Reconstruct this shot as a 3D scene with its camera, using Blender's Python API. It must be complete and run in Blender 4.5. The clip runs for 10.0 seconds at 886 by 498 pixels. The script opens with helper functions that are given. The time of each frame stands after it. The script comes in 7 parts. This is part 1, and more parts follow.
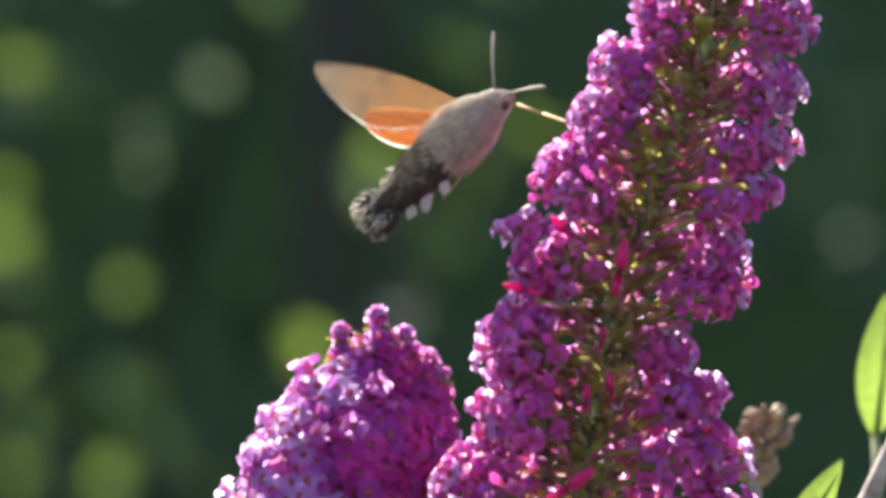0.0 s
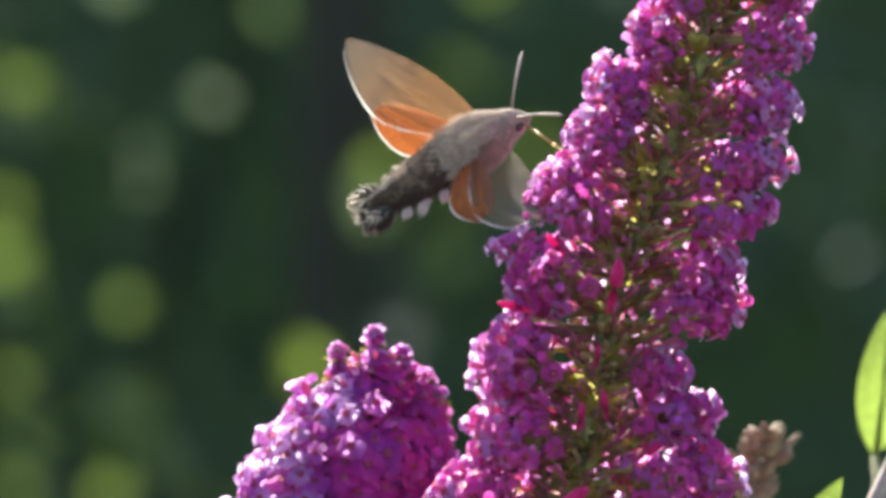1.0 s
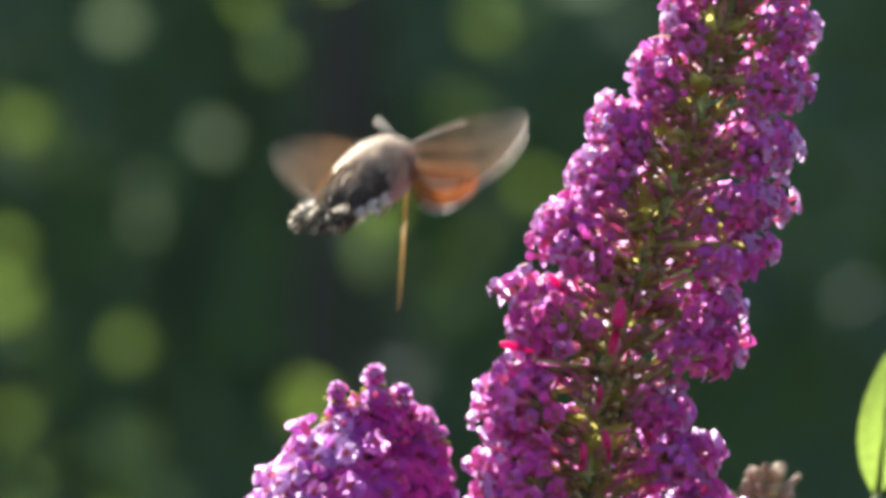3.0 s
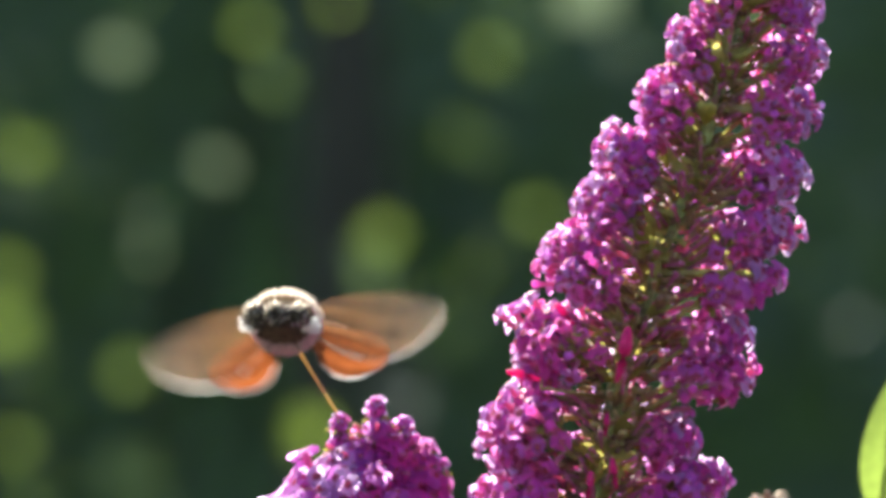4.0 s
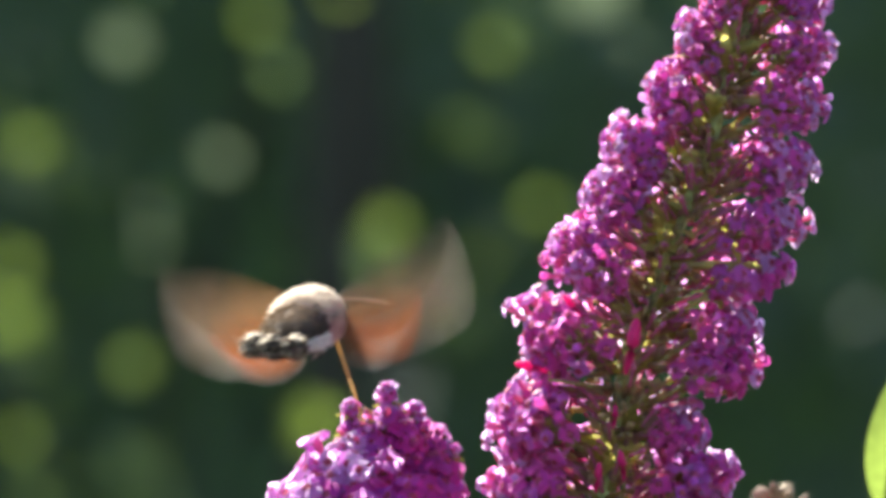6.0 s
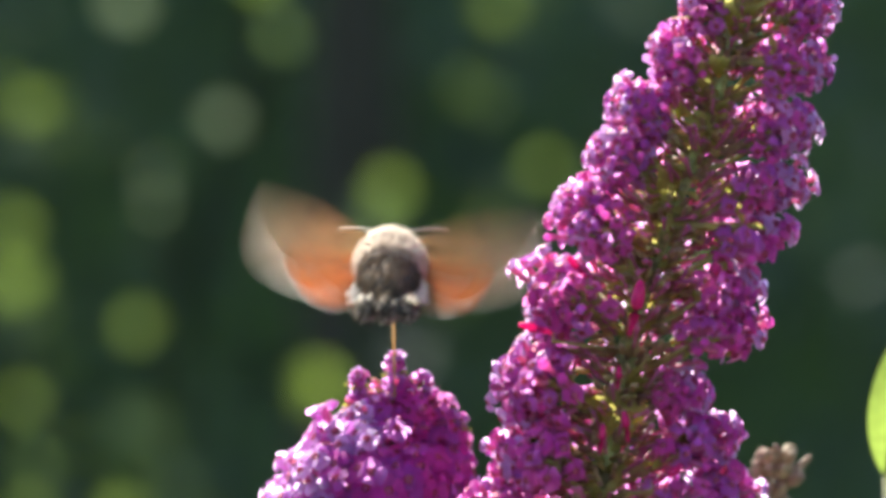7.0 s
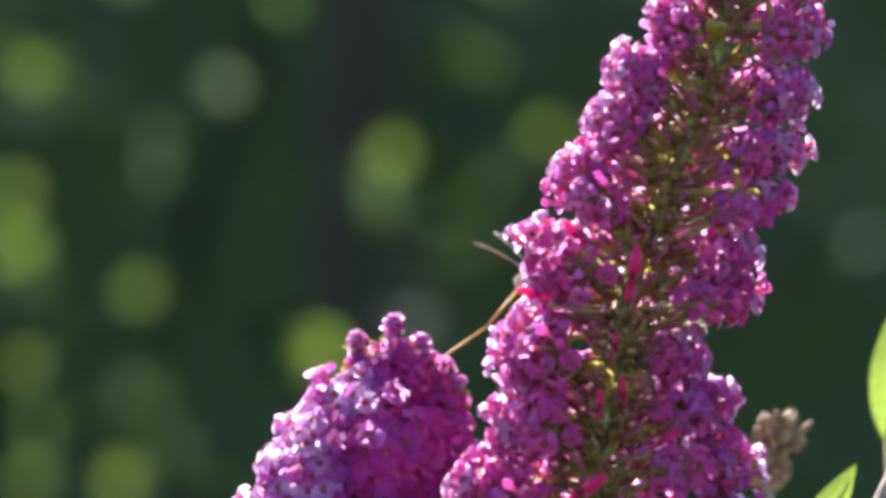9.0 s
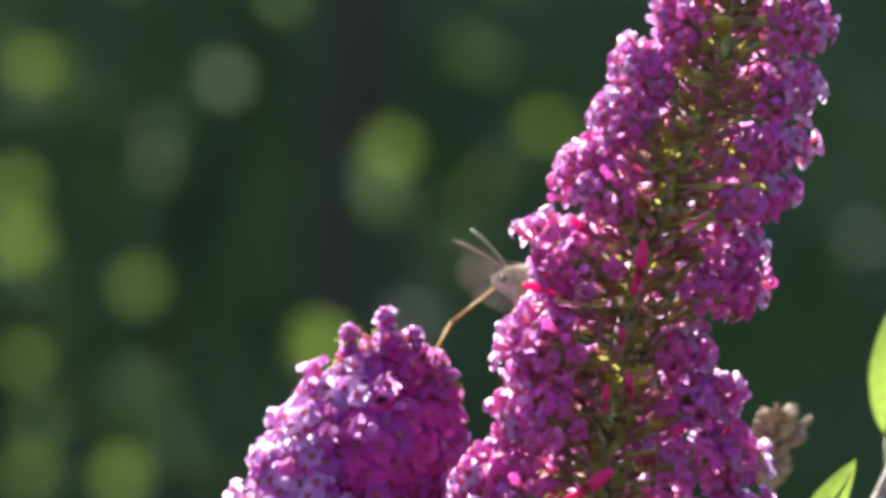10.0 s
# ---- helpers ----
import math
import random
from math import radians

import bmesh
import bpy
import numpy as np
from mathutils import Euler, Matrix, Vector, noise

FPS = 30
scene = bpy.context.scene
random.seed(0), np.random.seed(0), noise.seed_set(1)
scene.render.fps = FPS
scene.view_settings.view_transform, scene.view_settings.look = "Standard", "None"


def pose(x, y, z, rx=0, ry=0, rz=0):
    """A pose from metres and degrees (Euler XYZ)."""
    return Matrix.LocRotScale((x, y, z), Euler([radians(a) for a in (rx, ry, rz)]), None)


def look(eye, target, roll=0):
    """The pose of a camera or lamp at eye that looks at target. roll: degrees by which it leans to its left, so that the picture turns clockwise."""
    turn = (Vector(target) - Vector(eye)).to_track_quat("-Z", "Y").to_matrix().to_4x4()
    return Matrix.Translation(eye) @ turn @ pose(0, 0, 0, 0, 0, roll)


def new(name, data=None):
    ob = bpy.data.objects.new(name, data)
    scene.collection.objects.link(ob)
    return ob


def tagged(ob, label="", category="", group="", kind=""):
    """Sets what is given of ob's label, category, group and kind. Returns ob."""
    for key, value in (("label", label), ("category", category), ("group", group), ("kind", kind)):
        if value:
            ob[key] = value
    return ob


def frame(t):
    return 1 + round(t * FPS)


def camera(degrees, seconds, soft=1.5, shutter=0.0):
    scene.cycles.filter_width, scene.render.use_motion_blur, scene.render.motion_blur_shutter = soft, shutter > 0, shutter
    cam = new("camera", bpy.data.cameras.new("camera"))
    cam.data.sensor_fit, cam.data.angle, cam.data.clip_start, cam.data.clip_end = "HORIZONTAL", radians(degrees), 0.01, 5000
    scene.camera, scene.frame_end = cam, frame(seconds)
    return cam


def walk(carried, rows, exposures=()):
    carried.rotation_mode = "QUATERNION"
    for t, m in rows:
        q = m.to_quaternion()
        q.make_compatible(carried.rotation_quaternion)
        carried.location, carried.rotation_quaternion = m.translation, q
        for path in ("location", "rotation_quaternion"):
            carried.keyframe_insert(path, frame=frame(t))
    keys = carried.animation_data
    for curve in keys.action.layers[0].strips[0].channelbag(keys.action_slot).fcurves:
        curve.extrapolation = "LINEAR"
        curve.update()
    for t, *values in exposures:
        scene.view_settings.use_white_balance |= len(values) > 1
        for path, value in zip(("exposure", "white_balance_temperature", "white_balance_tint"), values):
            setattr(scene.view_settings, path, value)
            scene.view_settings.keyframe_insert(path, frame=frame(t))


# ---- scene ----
# the camera: a long lens on a hand-held body that tilts slowly up and down and pans a little
EYE = (0.0, -0.80650, 1.35)
cam = camera(10.0, 10.0, soft=3.9, shutter=0.9)
cam.data.dof.use_dof = True
cam.data.dof.focus_distance = 0.806
cam.data.dof.aperture_fstop = 15.5
walk(cam, [
    (0, look(EYE, (EYE[0] + 0.00257, EYE[1] + 1.0, EYE[2] + 0.00000))),
    (0.5, look(EYE, (EYE[0] + 0.00257, EYE[1] + 1.0, EYE[2] + 0.00205))),
    (1, look(EYE, (EYE[0] + 0.00257, EYE[1] + 1.0, EYE[2] + 0.00359))),
    (1.5, look(EYE, (EYE[0] + 0.00257, EYE[1] + 1.0, EYE[2] + 0.00633))),
    (2, look(EYE, (EYE[0] + 0.00251, EYE[1] + 1.0, EYE[2] + 0.00838))),
    (2.5, look(EYE, (EYE[0] + 0.00246, EYE[1] + 1.0, EYE[2] + 0.00923))),
    (4, look(EYE, (EYE[0] + 0.00190, EYE[1] + 1.0, EYE[2] + 0.01710))),
    (4.5, look(EYE, (EYE[0] + 0.00167, EYE[1] + 1.0, EYE[2] + 0.01761))),
    (5, look(EYE, (EYE[0] + 0.00139, EYE[1] + 1.0, EYE[2] + 0.01761))),
    (5.5, look(EYE, (EYE[0] + 0.00112, EYE[1] + 1.0, EYE[2] + 0.01743))),
    (7, look(EYE, (EYE[0] + 0.00033, EYE[1] + 1.0, EYE[2] + 0.00787))),
    (7.5, look(EYE, (EYE[0] + 0.00011, EYE[1] + 1.0, EYE[2] + 0.00462))),
    (8, look(EYE, (EYE[0] + -0.00000, EYE[1] + 1.0, EYE[2] + 0.00189))),
    (8.5, look(EYE, (EYE[0] + -0.00000, EYE[1] + 1.0, EYE[2] + 0.00103))),
    (9, look(EYE, (EYE[0] + -0.00000, EYE[1] + 1.0, EYE[2] + 0.00103))),
    (9.5, look(EYE, (EYE[0] + -0.00000, EYE[1] + 1.0, EYE[2] + 0.00069))),
    (10, look(EYE, (EYE[0] + -0.00000, EYE[1] + 1.0, EYE[2] + 0.00000))),
], exposures=[(0.0, 2.02), (10.0, 2.02)])

# ---- light ----
SUN_FROM = Vector((-0.34, 0.66, 0.67)).normalized()
world = bpy.data.worlds.new("sky")
scene.world = world
world.use_nodes = True
wn = world.node_tree.nodes
sky = wn.new("ShaderNodeTexSky")
sky.sky_type = "NISHITA"
sky.sun_disc = False
sky.sun_elevation = math.asin(SUN_FROM.z)
sky.sun_rotation = math.atan2(SUN_FROM.x, SUN_FROM.y)
world.node_tree.links.new(sky.outputs[0], wn["Background"].inputs[0])
wn["Background"].inputs[1].default_value = 0.08
sun_data = bpy.data.lights.new("sun", "SUN")
sun_data.energy = 5.0
sun_data.angle = radians(0.53)
sun_data.color = (1.0, 0.95, 0.86)
sun = new("sun", sun_data)
sun.matrix_world = look(SUN_FROM * 20, (0, 0, 0))


# ---- materials ----
def material(name, color, rough=0.5, vary=0.25, scale=400.0, through_light=0.0, through_color=None,
             spec=0.4, bump=0.3, second=None, per_object=0.0, fine=4.0, sheen=0.0, clear=0.0):
    """A surface of one base colour with grain at two scales; through_light: the share of light that passes thin tissue; clear: the share of open gaps in it."""
    m = bpy.data.materials.new(name)
    m.use_nodes = True
    nt = m.node_tree
    n, link = nt.nodes, nt.links.new
    p = n["Principled BSDF"]
    out = n["Material Output"]
    tc = n.new("ShaderNodeTexCoord")
    coarse, grain = n.new("ShaderNodeTexNoise"), n.new("ShaderNodeTexNoise")
    for tex, s in ((coarse, scale), (grain, scale * fine)):
        tex.inputs["Scale"].default_value = s
        tex.inputs["Detail"].default_value = 4.0
        link(tc.outputs["Object"], tex.inputs["Vector"])
    ramp = n.new("ShaderNodeMix")
    ramp.data_type = "RGBA"
    low = second or tuple(c * (1 - vary) for c in color)
    ramp.inputs[6].default_value = (*low, 1)
    ramp.inputs[7].default_value = (*[min(1.0, c * (1 + vary * 0.7)) for c in color], 1)
    steep = n.new("ShaderNodeMapRange")
    steep.inputs[1].default_value, steep.inputs[2].default_value = 0.35, 0.65
    link(coarse.outputs[0], steep.inputs[0])
    link(steep.outputs[0], ramp.inputs[0])
    hsv = n.new("ShaderNodeHueSaturation")
    link(ramp.outputs[2], hsv.inputs["Color"])
    val = n.new("ShaderNodeMapRange")
    val.inputs[1].default_value, val.inputs[2].default_value = 0.3, 0.7
    val.inputs[3].default_value, val.inputs[4].default_value = 1 - vary * 0.5, 1 + vary * 0.5
    link(grain.outputs[0], val.inputs[0])
    if per_object:
        info = n.new("ShaderNodeObjectInfo")
        geo = n.new("ShaderNodeNewGeometry")
        add = n.new("ShaderNodeMath")
        add.operation = "ADD"
        link(info.outputs["Random"], add.inputs[0])
        link(geo.outputs["Random Per Island"], add.inputs[1])
        half = n.new("ShaderNodeMath")
        half.operation = "FRACT"
        link(add.outputs[0], half.inputs[0])
        hue = n.new("ShaderNodeMapRange")
        hue.inputs[3].default_value, hue.inputs[4].default_value = 0.5 - 0.06 * per_object, 0.5 + 0.045 * per_object
        link(half.outputs[0], hue.inputs[0])
        link(hue.outputs[0], hsv.inputs["Hue"])
        lift = n.new("ShaderNodeMapRange")
        lift.inputs[3].default_value, lift.inputs[4].default_value = 1 - 0.35 * per_object, 1 + 0.3 * per_object
        link(half.outputs[0], lift.inputs[0])
        both = n.new("ShaderNodeMath")
        both.operation = "MULTIPLY"
        link(val.outputs[0], both.inputs[0])
        link(lift.outputs[0], both.inputs[1])
        link(both.outputs[0], hsv.inputs["Value"])
    else:
        link(val.outputs[0], hsv.inputs["Value"])
    link(hsv.outputs[0], p.inputs["Base Color"])
    p.inputs["Roughness"].default_value = rough
    p.inputs["Specular IOR Level"].default_value = spec
    if sheen:
        p.inputs["Sheen Weight"].default_value = sheen
        p.inputs["Sheen Roughness"].default_value = 0.35
    if bump:
        b = n.new("ShaderNodeBump")
        b.inputs["Strength"].default_value = bump
        b.inputs["Distance"].default_value = 0.1 / scale
        link(grain.outputs[0], b.inputs["Height"])
        link(b.outputs[0], p.inputs["Normal"])
    if through_light:
        tr = n.new("ShaderNodeBsdfTranslucent")
        if through_color:
            tint = n.new("ShaderNodeMix")
            tint.data_type = "RGBA"
            tint.blend_type = "MULTIPLY"
            tint.inputs[0].default_value = 1.0
            link(val.outputs[0], tint.inputs[6])
            tint.inputs[7].default_value = (*through_color, 1)
            link(tint.outputs[2], tr.inputs[0])
        else:
            link(hsv.outputs[0], tr.inputs[0])
        mix = n.new("ShaderNodeMixShader")
        mix.inputs[0].default_value = through_light
        link(p.outputs[0], mix.inputs[1])
        link(tr.outputs[0], mix.inputs[2])
        link(mix.outputs[0], out.inputs[0])
        if clear:
            see = n.new("ShaderNodeBsdfTransparent")
            thin = n.new("ShaderNodeMixShader")
            thin.inputs[0].default_value = clear
            link(mix.outputs[0], thin.inputs[1])
            link(see.outputs[0], thin.inputs[2])
            link(thin.outputs[0], out.inputs[0])
    return m


PETAL = material("petal_lilac", (0.42, 0.080, 0.40), 0.62, 0.28, 900, 0.70, (0.88, 0.41, 0.88), 0.15, 0.25, (0.30, 0.04, 0.28), 0.6, sheen=0.3)
PETAL_PINK = material("petal_pink", (0.56, 0.050, 0.36), 0.62, 0.25, 900, 0.70, (0.95, 0.35, 0.75), 0.15, 0.25, (0.43, 0.025, 0.33), 0.45, sheen=0.25)
CRIMSON = material("spent_crimson", (0.50, 0.014, 0.18), 0.45, 0.3, 600, 0.6, (0.92, 0.03, 0.36), 0.6, 0.2)
# the pale petal also carries painted sunlight on the edges of the spikes
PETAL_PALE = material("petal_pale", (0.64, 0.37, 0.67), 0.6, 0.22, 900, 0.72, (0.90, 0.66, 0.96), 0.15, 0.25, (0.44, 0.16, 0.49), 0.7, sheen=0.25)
TUBE = material("corolla_tube", (0.44, 0.15, 0.30), 0.5, 0.3, 700, 0.55, (0.80, 0.24, 0.42), 0.4, 0.2, (0.34, 0.13, 0.25), 0.8)
EYE_RING = material("floret_eye", (0.42, 0.08, 0.16), 0.5, 0.2, 1500, 0.3, (0.7, 0.14, 0.16))
HUSK = material("calyx_husk", (0.34, 0.29, 0.13), 0.5, 0.3, 900, 0.5, (0.58, 0.42, 0.20), 0.5, 0.2, (0.36, 0.13, 0.20), 1.0)
CALYX = material("calyx", (0.30, 0.31, 0.08), 0.6, 0.3, 900, 0.5, (0.55, 0.54, 0.10), second=(0.17, 0.09, 0.10))
BRACT = material("bract", (0.32, 0.31, 0.10), 0.6, 0.35, 500, 0.6, (0.56, 0.52, 0.14), second=(0.30, 0.22, 0.07))
STALK = material("side_stalk_skin", (0.38, 0.33, 0.13), 0.6, 0.3, 500, 0.4, (0.58, 0.50, 0.14), second=(0.26, 0.16, 0.10))
STEM = material("flower_stem", (0.38, 0.40, 0.14), 0.6, 0.3, 350, 0.12, (0.35, 0.38, 0.08), second=(0.16, 0.13, 0.06), sheen=0.3)
BARK = material("twig_bark", (0.32, 0.28, 0.24), 0.8, 0.35, 180, second=(0.18, 0.15, 0.12), bump=0.6)
FRESH_LEAF = material("fresh_leaf", (0.15, 0.22, 0.045), 0.45, 0.25, 160, 0.6, (0.205, 0.29, 0.05), 0.4, 0.3)
DRY = material("dry_capsule", (0.40, 0.28, 0.21), 0.75, 0.35, 500, 0.2, (0.5, 0.36, 0.2), second=(0.22, 0.15, 0.09), bump=0.5, per_object=0.5)
DARK_TWIG = material("dark_twig", (0.032, 0.031, 0.019), 0.8, 0.3, 60)
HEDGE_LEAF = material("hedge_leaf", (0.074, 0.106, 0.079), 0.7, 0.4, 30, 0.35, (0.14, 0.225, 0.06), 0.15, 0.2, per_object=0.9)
# lighter copies of the leaf colour, holding sunlight (yellow-green) and glints (pale)
SUN_TINT_LEAF = material("sunlit_leaf", (0.095, 0.15, 0.035), 0.5, 0.3, 30, 0.55, (0.145, 0.215, 0.032), 0.4, 0.2, per_object=0.5)
PALE_LIT_LEAF = material("pale_lit_leaf", (0.10, 0.15, 0.09), 0.4, 0.3, 30, 0.5, (0.125, 0.165, 0.09), 0.6, 0.2)
SOIL = material("soil_and_grass", (0.042, 0.052, 0.022), 0.9, 0.5, 3, second=(0.05, 0.04, 0.025), bump=0.8, fine=12.0)
FUR_GREY = material("grey_brown_fur", (0.50, 0.435, 0.36), 0.95, 0.4, 700, 0.5, (0.70, 0.60, 0.50), 0.2, 0.6, second=(0.33, 0.275, 0.215), sheen=0.2)
FUR_PALE = material("pale_belly_fur", (0.74, 0.58, 0.56), 0.85, 0.25, 700, 0.15, (0.7, 0.5, 0.45), 0.2, 0.6, sheen=0.5)
FUR_BLACK = material("black_fur", (0.035, 0.030, 0.026), 0.8, 0.5, 700, 0.25, (0.20, 0.15, 0.10), 0.3, 0.6, second=(0.08, 0.06, 0.045), sheen=0.3)
FUR_BROWN = material("dark_brown_fur", (0.20, 0.14, 0.09), 0.85, 0.35, 700, 0.1, (0.3, 0.2, 0.12), 0.2, 0.6, second=(0.12, 0.085, 0.06))
FUR_WHITE = material("white_tuft", (0.80, 0.78, 0.74), 0.85, 0.12, 700, 0.3, (0.8, 0.78, 0.72), 0.2, 0.5)
FUR_TIP = material("pale_hair_tip", (0.70, 0.64, 0.54), 0.85, 0.2, 700, 0.6, (0.88, 0.80, 0.66), 0.2, 0.4)
HORN = material("antenna_scales", (0.42, 0.36, 0.28), 0.6, 0.3, 900, 0.2, (0.6, 0.5, 0.38))
EYE_DARK = material("compound_eye", (0.075, 0.048, 0.034), 0.3, 0.4, 3000, 0.0, None, 0.5, 0.15)
AMBER = material("proboscis_amber", (0.50, 0.36, 0.17), 0.45, 0.2, 900, 0.4, (0.82, 0.58, 0.22), 0.3, 0.1)
WING_ORANGE = material("hindwing_orange", (0.42, 0.14, 0.04), 0.65, 0.3, 350, 0.5, (0.32, 0.085, 0.022), 0.2, 0.25, second=(0.32, 0.10, 0.03), clear=0.22)
WING_EDGE = material("wing_fringe", (0.74, 0.74, 0.70), 0.7, 0.2, 500, 0.5, (0.72, 0.72, 0.66), 0.2, 0.25)


# ---- building helpers ----
def mesh_of(name, bm, mats, smooth=True):
    me = bpy.data.meshes.new(name)
    bm.to_mesh(me)
    bm.free()
    for m in mats if isinstance(mats, (list, tuple)) else [mats]:
        me.materials.append(m)
    if smooth:
        me.polygons.foreach_set("use_smooth", [True] * len(me.polygons))
    return me


def part(name, bm, mats, parent, label=""):
    """Links a bmesh as one mesh object under a thing or a part."""
    ob = new(name, bm if isinstance(bm, bpy.types.Mesh) else mesh_of(name, bm, mats))
    ob.parent = parent
    return tagged(ob, label)


def thing(name, m, label, category, group="", kind=""):
    ob = new(name)
    ob.empty_display_size = 0.01
    ob.matrix_basis = m
    return tagged(ob, label, category, group, kind)


def frame_to(d, up=(0, 0, 1)):
    """A turn whose z axis lies along d."""
    return Vector(d).normalized().to_track_quat("Z", "Y").to_matrix().to_4x4()


def tube(bm, points, radii, sides=8, mat=0, cap=True):
    rings = []
    for i, p in enumerate(points):
        a, b = points[max(0, i - 1)], points[min(len(points) - 1, i + 1)]
        q = frame_to(Vector(b) - Vector(a)).to_3x3()
        rings.append([bm.verts.new(Vector(p) + q @ Vector((math.cos(2 * math.pi * k / sides) * radii[i], math.sin(2 * math.pi * k / sides) * radii[i], 0)))
                      for k in range(sides)])
    for r0, r1 in zip(rings, rings[1:]):
        for k in range(sides):
            f = bm.faces.new((r0[k], r0[(k + 1) % sides], r1[(k + 1) % sides], r1[k]))
            f.material_index = mat
    if cap:
        for r, flip in ((rings[0], True), (rings[-1], False)):
            f = bm.faces.new(r[::-1] if flip else r)
            f.material_index = mat
    return rings


def blob(bm, centre, size, turn=None, rough=0.0, seg=14, rings=10, mat=0, seed=0.0):
    """A rounded body with an uneven skin."""
    got = bmesh.ops.create_uvsphere(bm, u_segments=seg, v_segments=rings, radius=1.0)["verts"]
    faces = {f for v in got for f in v.link_faces}
    for f in faces:
        f.material_index = mat
    for v in got:
        k = 1 + rough * noise.noise(v.co * 2.3 + Vector((seed, seed * 1.7, 0)))
        c = Vector((v.co.x * size[0], v.co.y * size[1], v.co.z * size[2])) * k
        v.co = Vector(centre) + (turn @ c if turn else c)
    return got


PETAL_KINDS = {"lilac": 0, "pink": 1, "pale": 2}


def floret_mesh(name, rng, openness, petal, length=0.0075, curl=10.0, span=1.0):
    """One corolla: a slim tube from a green calyx and four rounded lobes round an orange eye; openness 0 is a closed bud, curl bends the lobes back."""
    bm = bmesh.new()
    n = 6
    tint = PETAL_KINDS[petal]
    prof = [(0.0, 0.00050, 5), (0.0016, 0.00062, 5), (0.0017, 0.00042, 3), (length * 0.62, 0.00048, 3), (length, 0.00080, 3)]
    prev = None
    for z, r, mi in prof:
        ring = [bm.verts.new((r * math.cos(2 * math.pi * k / n), r * math.sin(2 * math.pi * k / n), z)) for k in range(n)]
        if prev:
            for k in range(n):
                bm.faces.new((prev[k], prev[(k + 1) % n], ring[(k + 1) % n], ring[k])).material_index = mi
        prev = ring
    if openness < 0.15:
        for r, z in ((0.00092, length + 0.0004), (0.00098, length + 0.0009), (0.00070, length + 0.0014)):
            ring = [bm.verts.new((r * math.cos(2 * math.pi * k / n), r * math.sin(2 * math.pi * k / n), z)) for k in range(n)]
            for k in range(n):
                j = (k + 1) % n
                bm.faces.new((prev[k], prev[j], ring[j], ring[k])).material_index = tint
            prev = ring
        top = bm.verts.new((0, 0, length + 0.0016))
        for k in range(n):
            bm.faces.new((prev[k], prev[(k + 1) % n], top)).material_index = tint
    else:
        c = bm.verts.new((0, 0, length - 0.0006))
        for k in range(n):
            bm.faces.new((prev[k], prev[(k + 1) % n], c)).material_index = 4
        for q in range(4):
            a0 = math.pi / 2 * q + rng.uniform(-0.12, 0.12)
            lift = math.radians(rng.uniform(5, 35) + 45 * (1 - openness))
            bend = math.radians(rng.uniform(0.7, 1.2) * curl)
            roll = rng.uniform(-0.45, 0.45)
            size = rng.uniform(0.88, 1.14) * span
            grid = []
            x, h = 0.0006, length
            for step, hw, dip in ((0.0, 0.00058, 0.0), (0.0006, 0.00112, 0.00012), (0.0006, 0.00130, 0.00012), (0.0005, 0.00112, 0.0), (0.00035, 0.00062, -0.00016)):
                x, h = x + step * size * math.cos(lift), h + step * size * math.sin(lift)
                lift -= bend
                row = []
                for s in (-1, -0.45, 0.45, 1):
                    y = s * hw * size
                    z = h + s * s * (0.00026 - 0.00040 * curl / 45) - dip + y * roll + rng.uniform(-0.00014, 0.00014)
                    row.append(bm.verts.new((x * math.cos(a0) - y * math.sin(a0), x * math.sin(a0) + y * math.cos(a0), z)))
                grid.append(row)
            for r0, r1 in zip(grid, grid[1:]):
                for s in (0, 1, 2):
                    bm.faces.new((r0[s], r0[s + 1], r1[s + 1], r1[s])).material_index = tint
    return mesh_of(name, bm, [PETAL, PETAL_PINK, PETAL_PALE, TUBE, EYE_RING, CALYX])


def join_meshes(name, items):
    """One mesh from many placed copies: items are (mesh, matrix)."""
    verts, faces, mats, base = [], [], [], 0
    cache = {}
    for me, m in items:
        if me.name not in cache:
            co = np.empty(len(me.vertices) * 3)
            me.vertices.foreach_get("co", co)
            cache[me.name] = (co.reshape(-1, 3), [tuple(p.vertices) for p in me.polygons], [p.material_index for p in me.polygons])
        co, fs, mi = cache[me.name]
        a = np.array(m)
        verts.append(co @ a[:3, :3].T + a[:3, 3])
        faces += [tuple(i + base for i in f) for f in fs]
        mats += mi
        base += len(co)
    out = bpy.data.meshes.new(name)
    out.from_pydata(np.concatenate(verts).tolist(), [], faces)
    for mt in items[0][0].materials:
        out.materials.append(mt)
    out.polygons.foreach_set("material_index", mats)
    out.polygons.foreach_set("use_smooth", [True] * len(faces))
    out.update()
    return out


# ---- ground and the far hedge ----
def plan(x, y, depth):
    """A place in the upright plane that lies depth metres behind the flowers; x and y count in small equal angles, y downwards."""
    k = (0.8065 + depth) / 8961.2
    return Vector(((x - 784) * k, depth, 1.35 + (441 - y) * k))


def build_ground():
    bm = bmesh.new()
    n = 60
    grid = []
    for i in range(n + 1):
        row = []
        for j in range(n + 1):
            u, v = (2 * i / n - 1), (2 * j / n - 1)
            x, y = 400 * u * abs(u) ** 1.6, 400 * v * abs(v) ** 1.6
            row.append(bm.verts.new((x, y, 0.03 * noise.noise(Vector((x, y, 0)) * 0.8))))
        grid.append(row)
    for i in range(n):
        for j in range(n):
            bm.faces.new((grid[i][j], grid[i + 1][j], grid[i + 1][j + 1], grid[i][j + 1]))
    ob = new("ground", mesh_of("ground", bm, SOIL))
    tagged(ob, "dark garden soil with short grass under the shrubs", "ground", kind="structure")


build_ground()


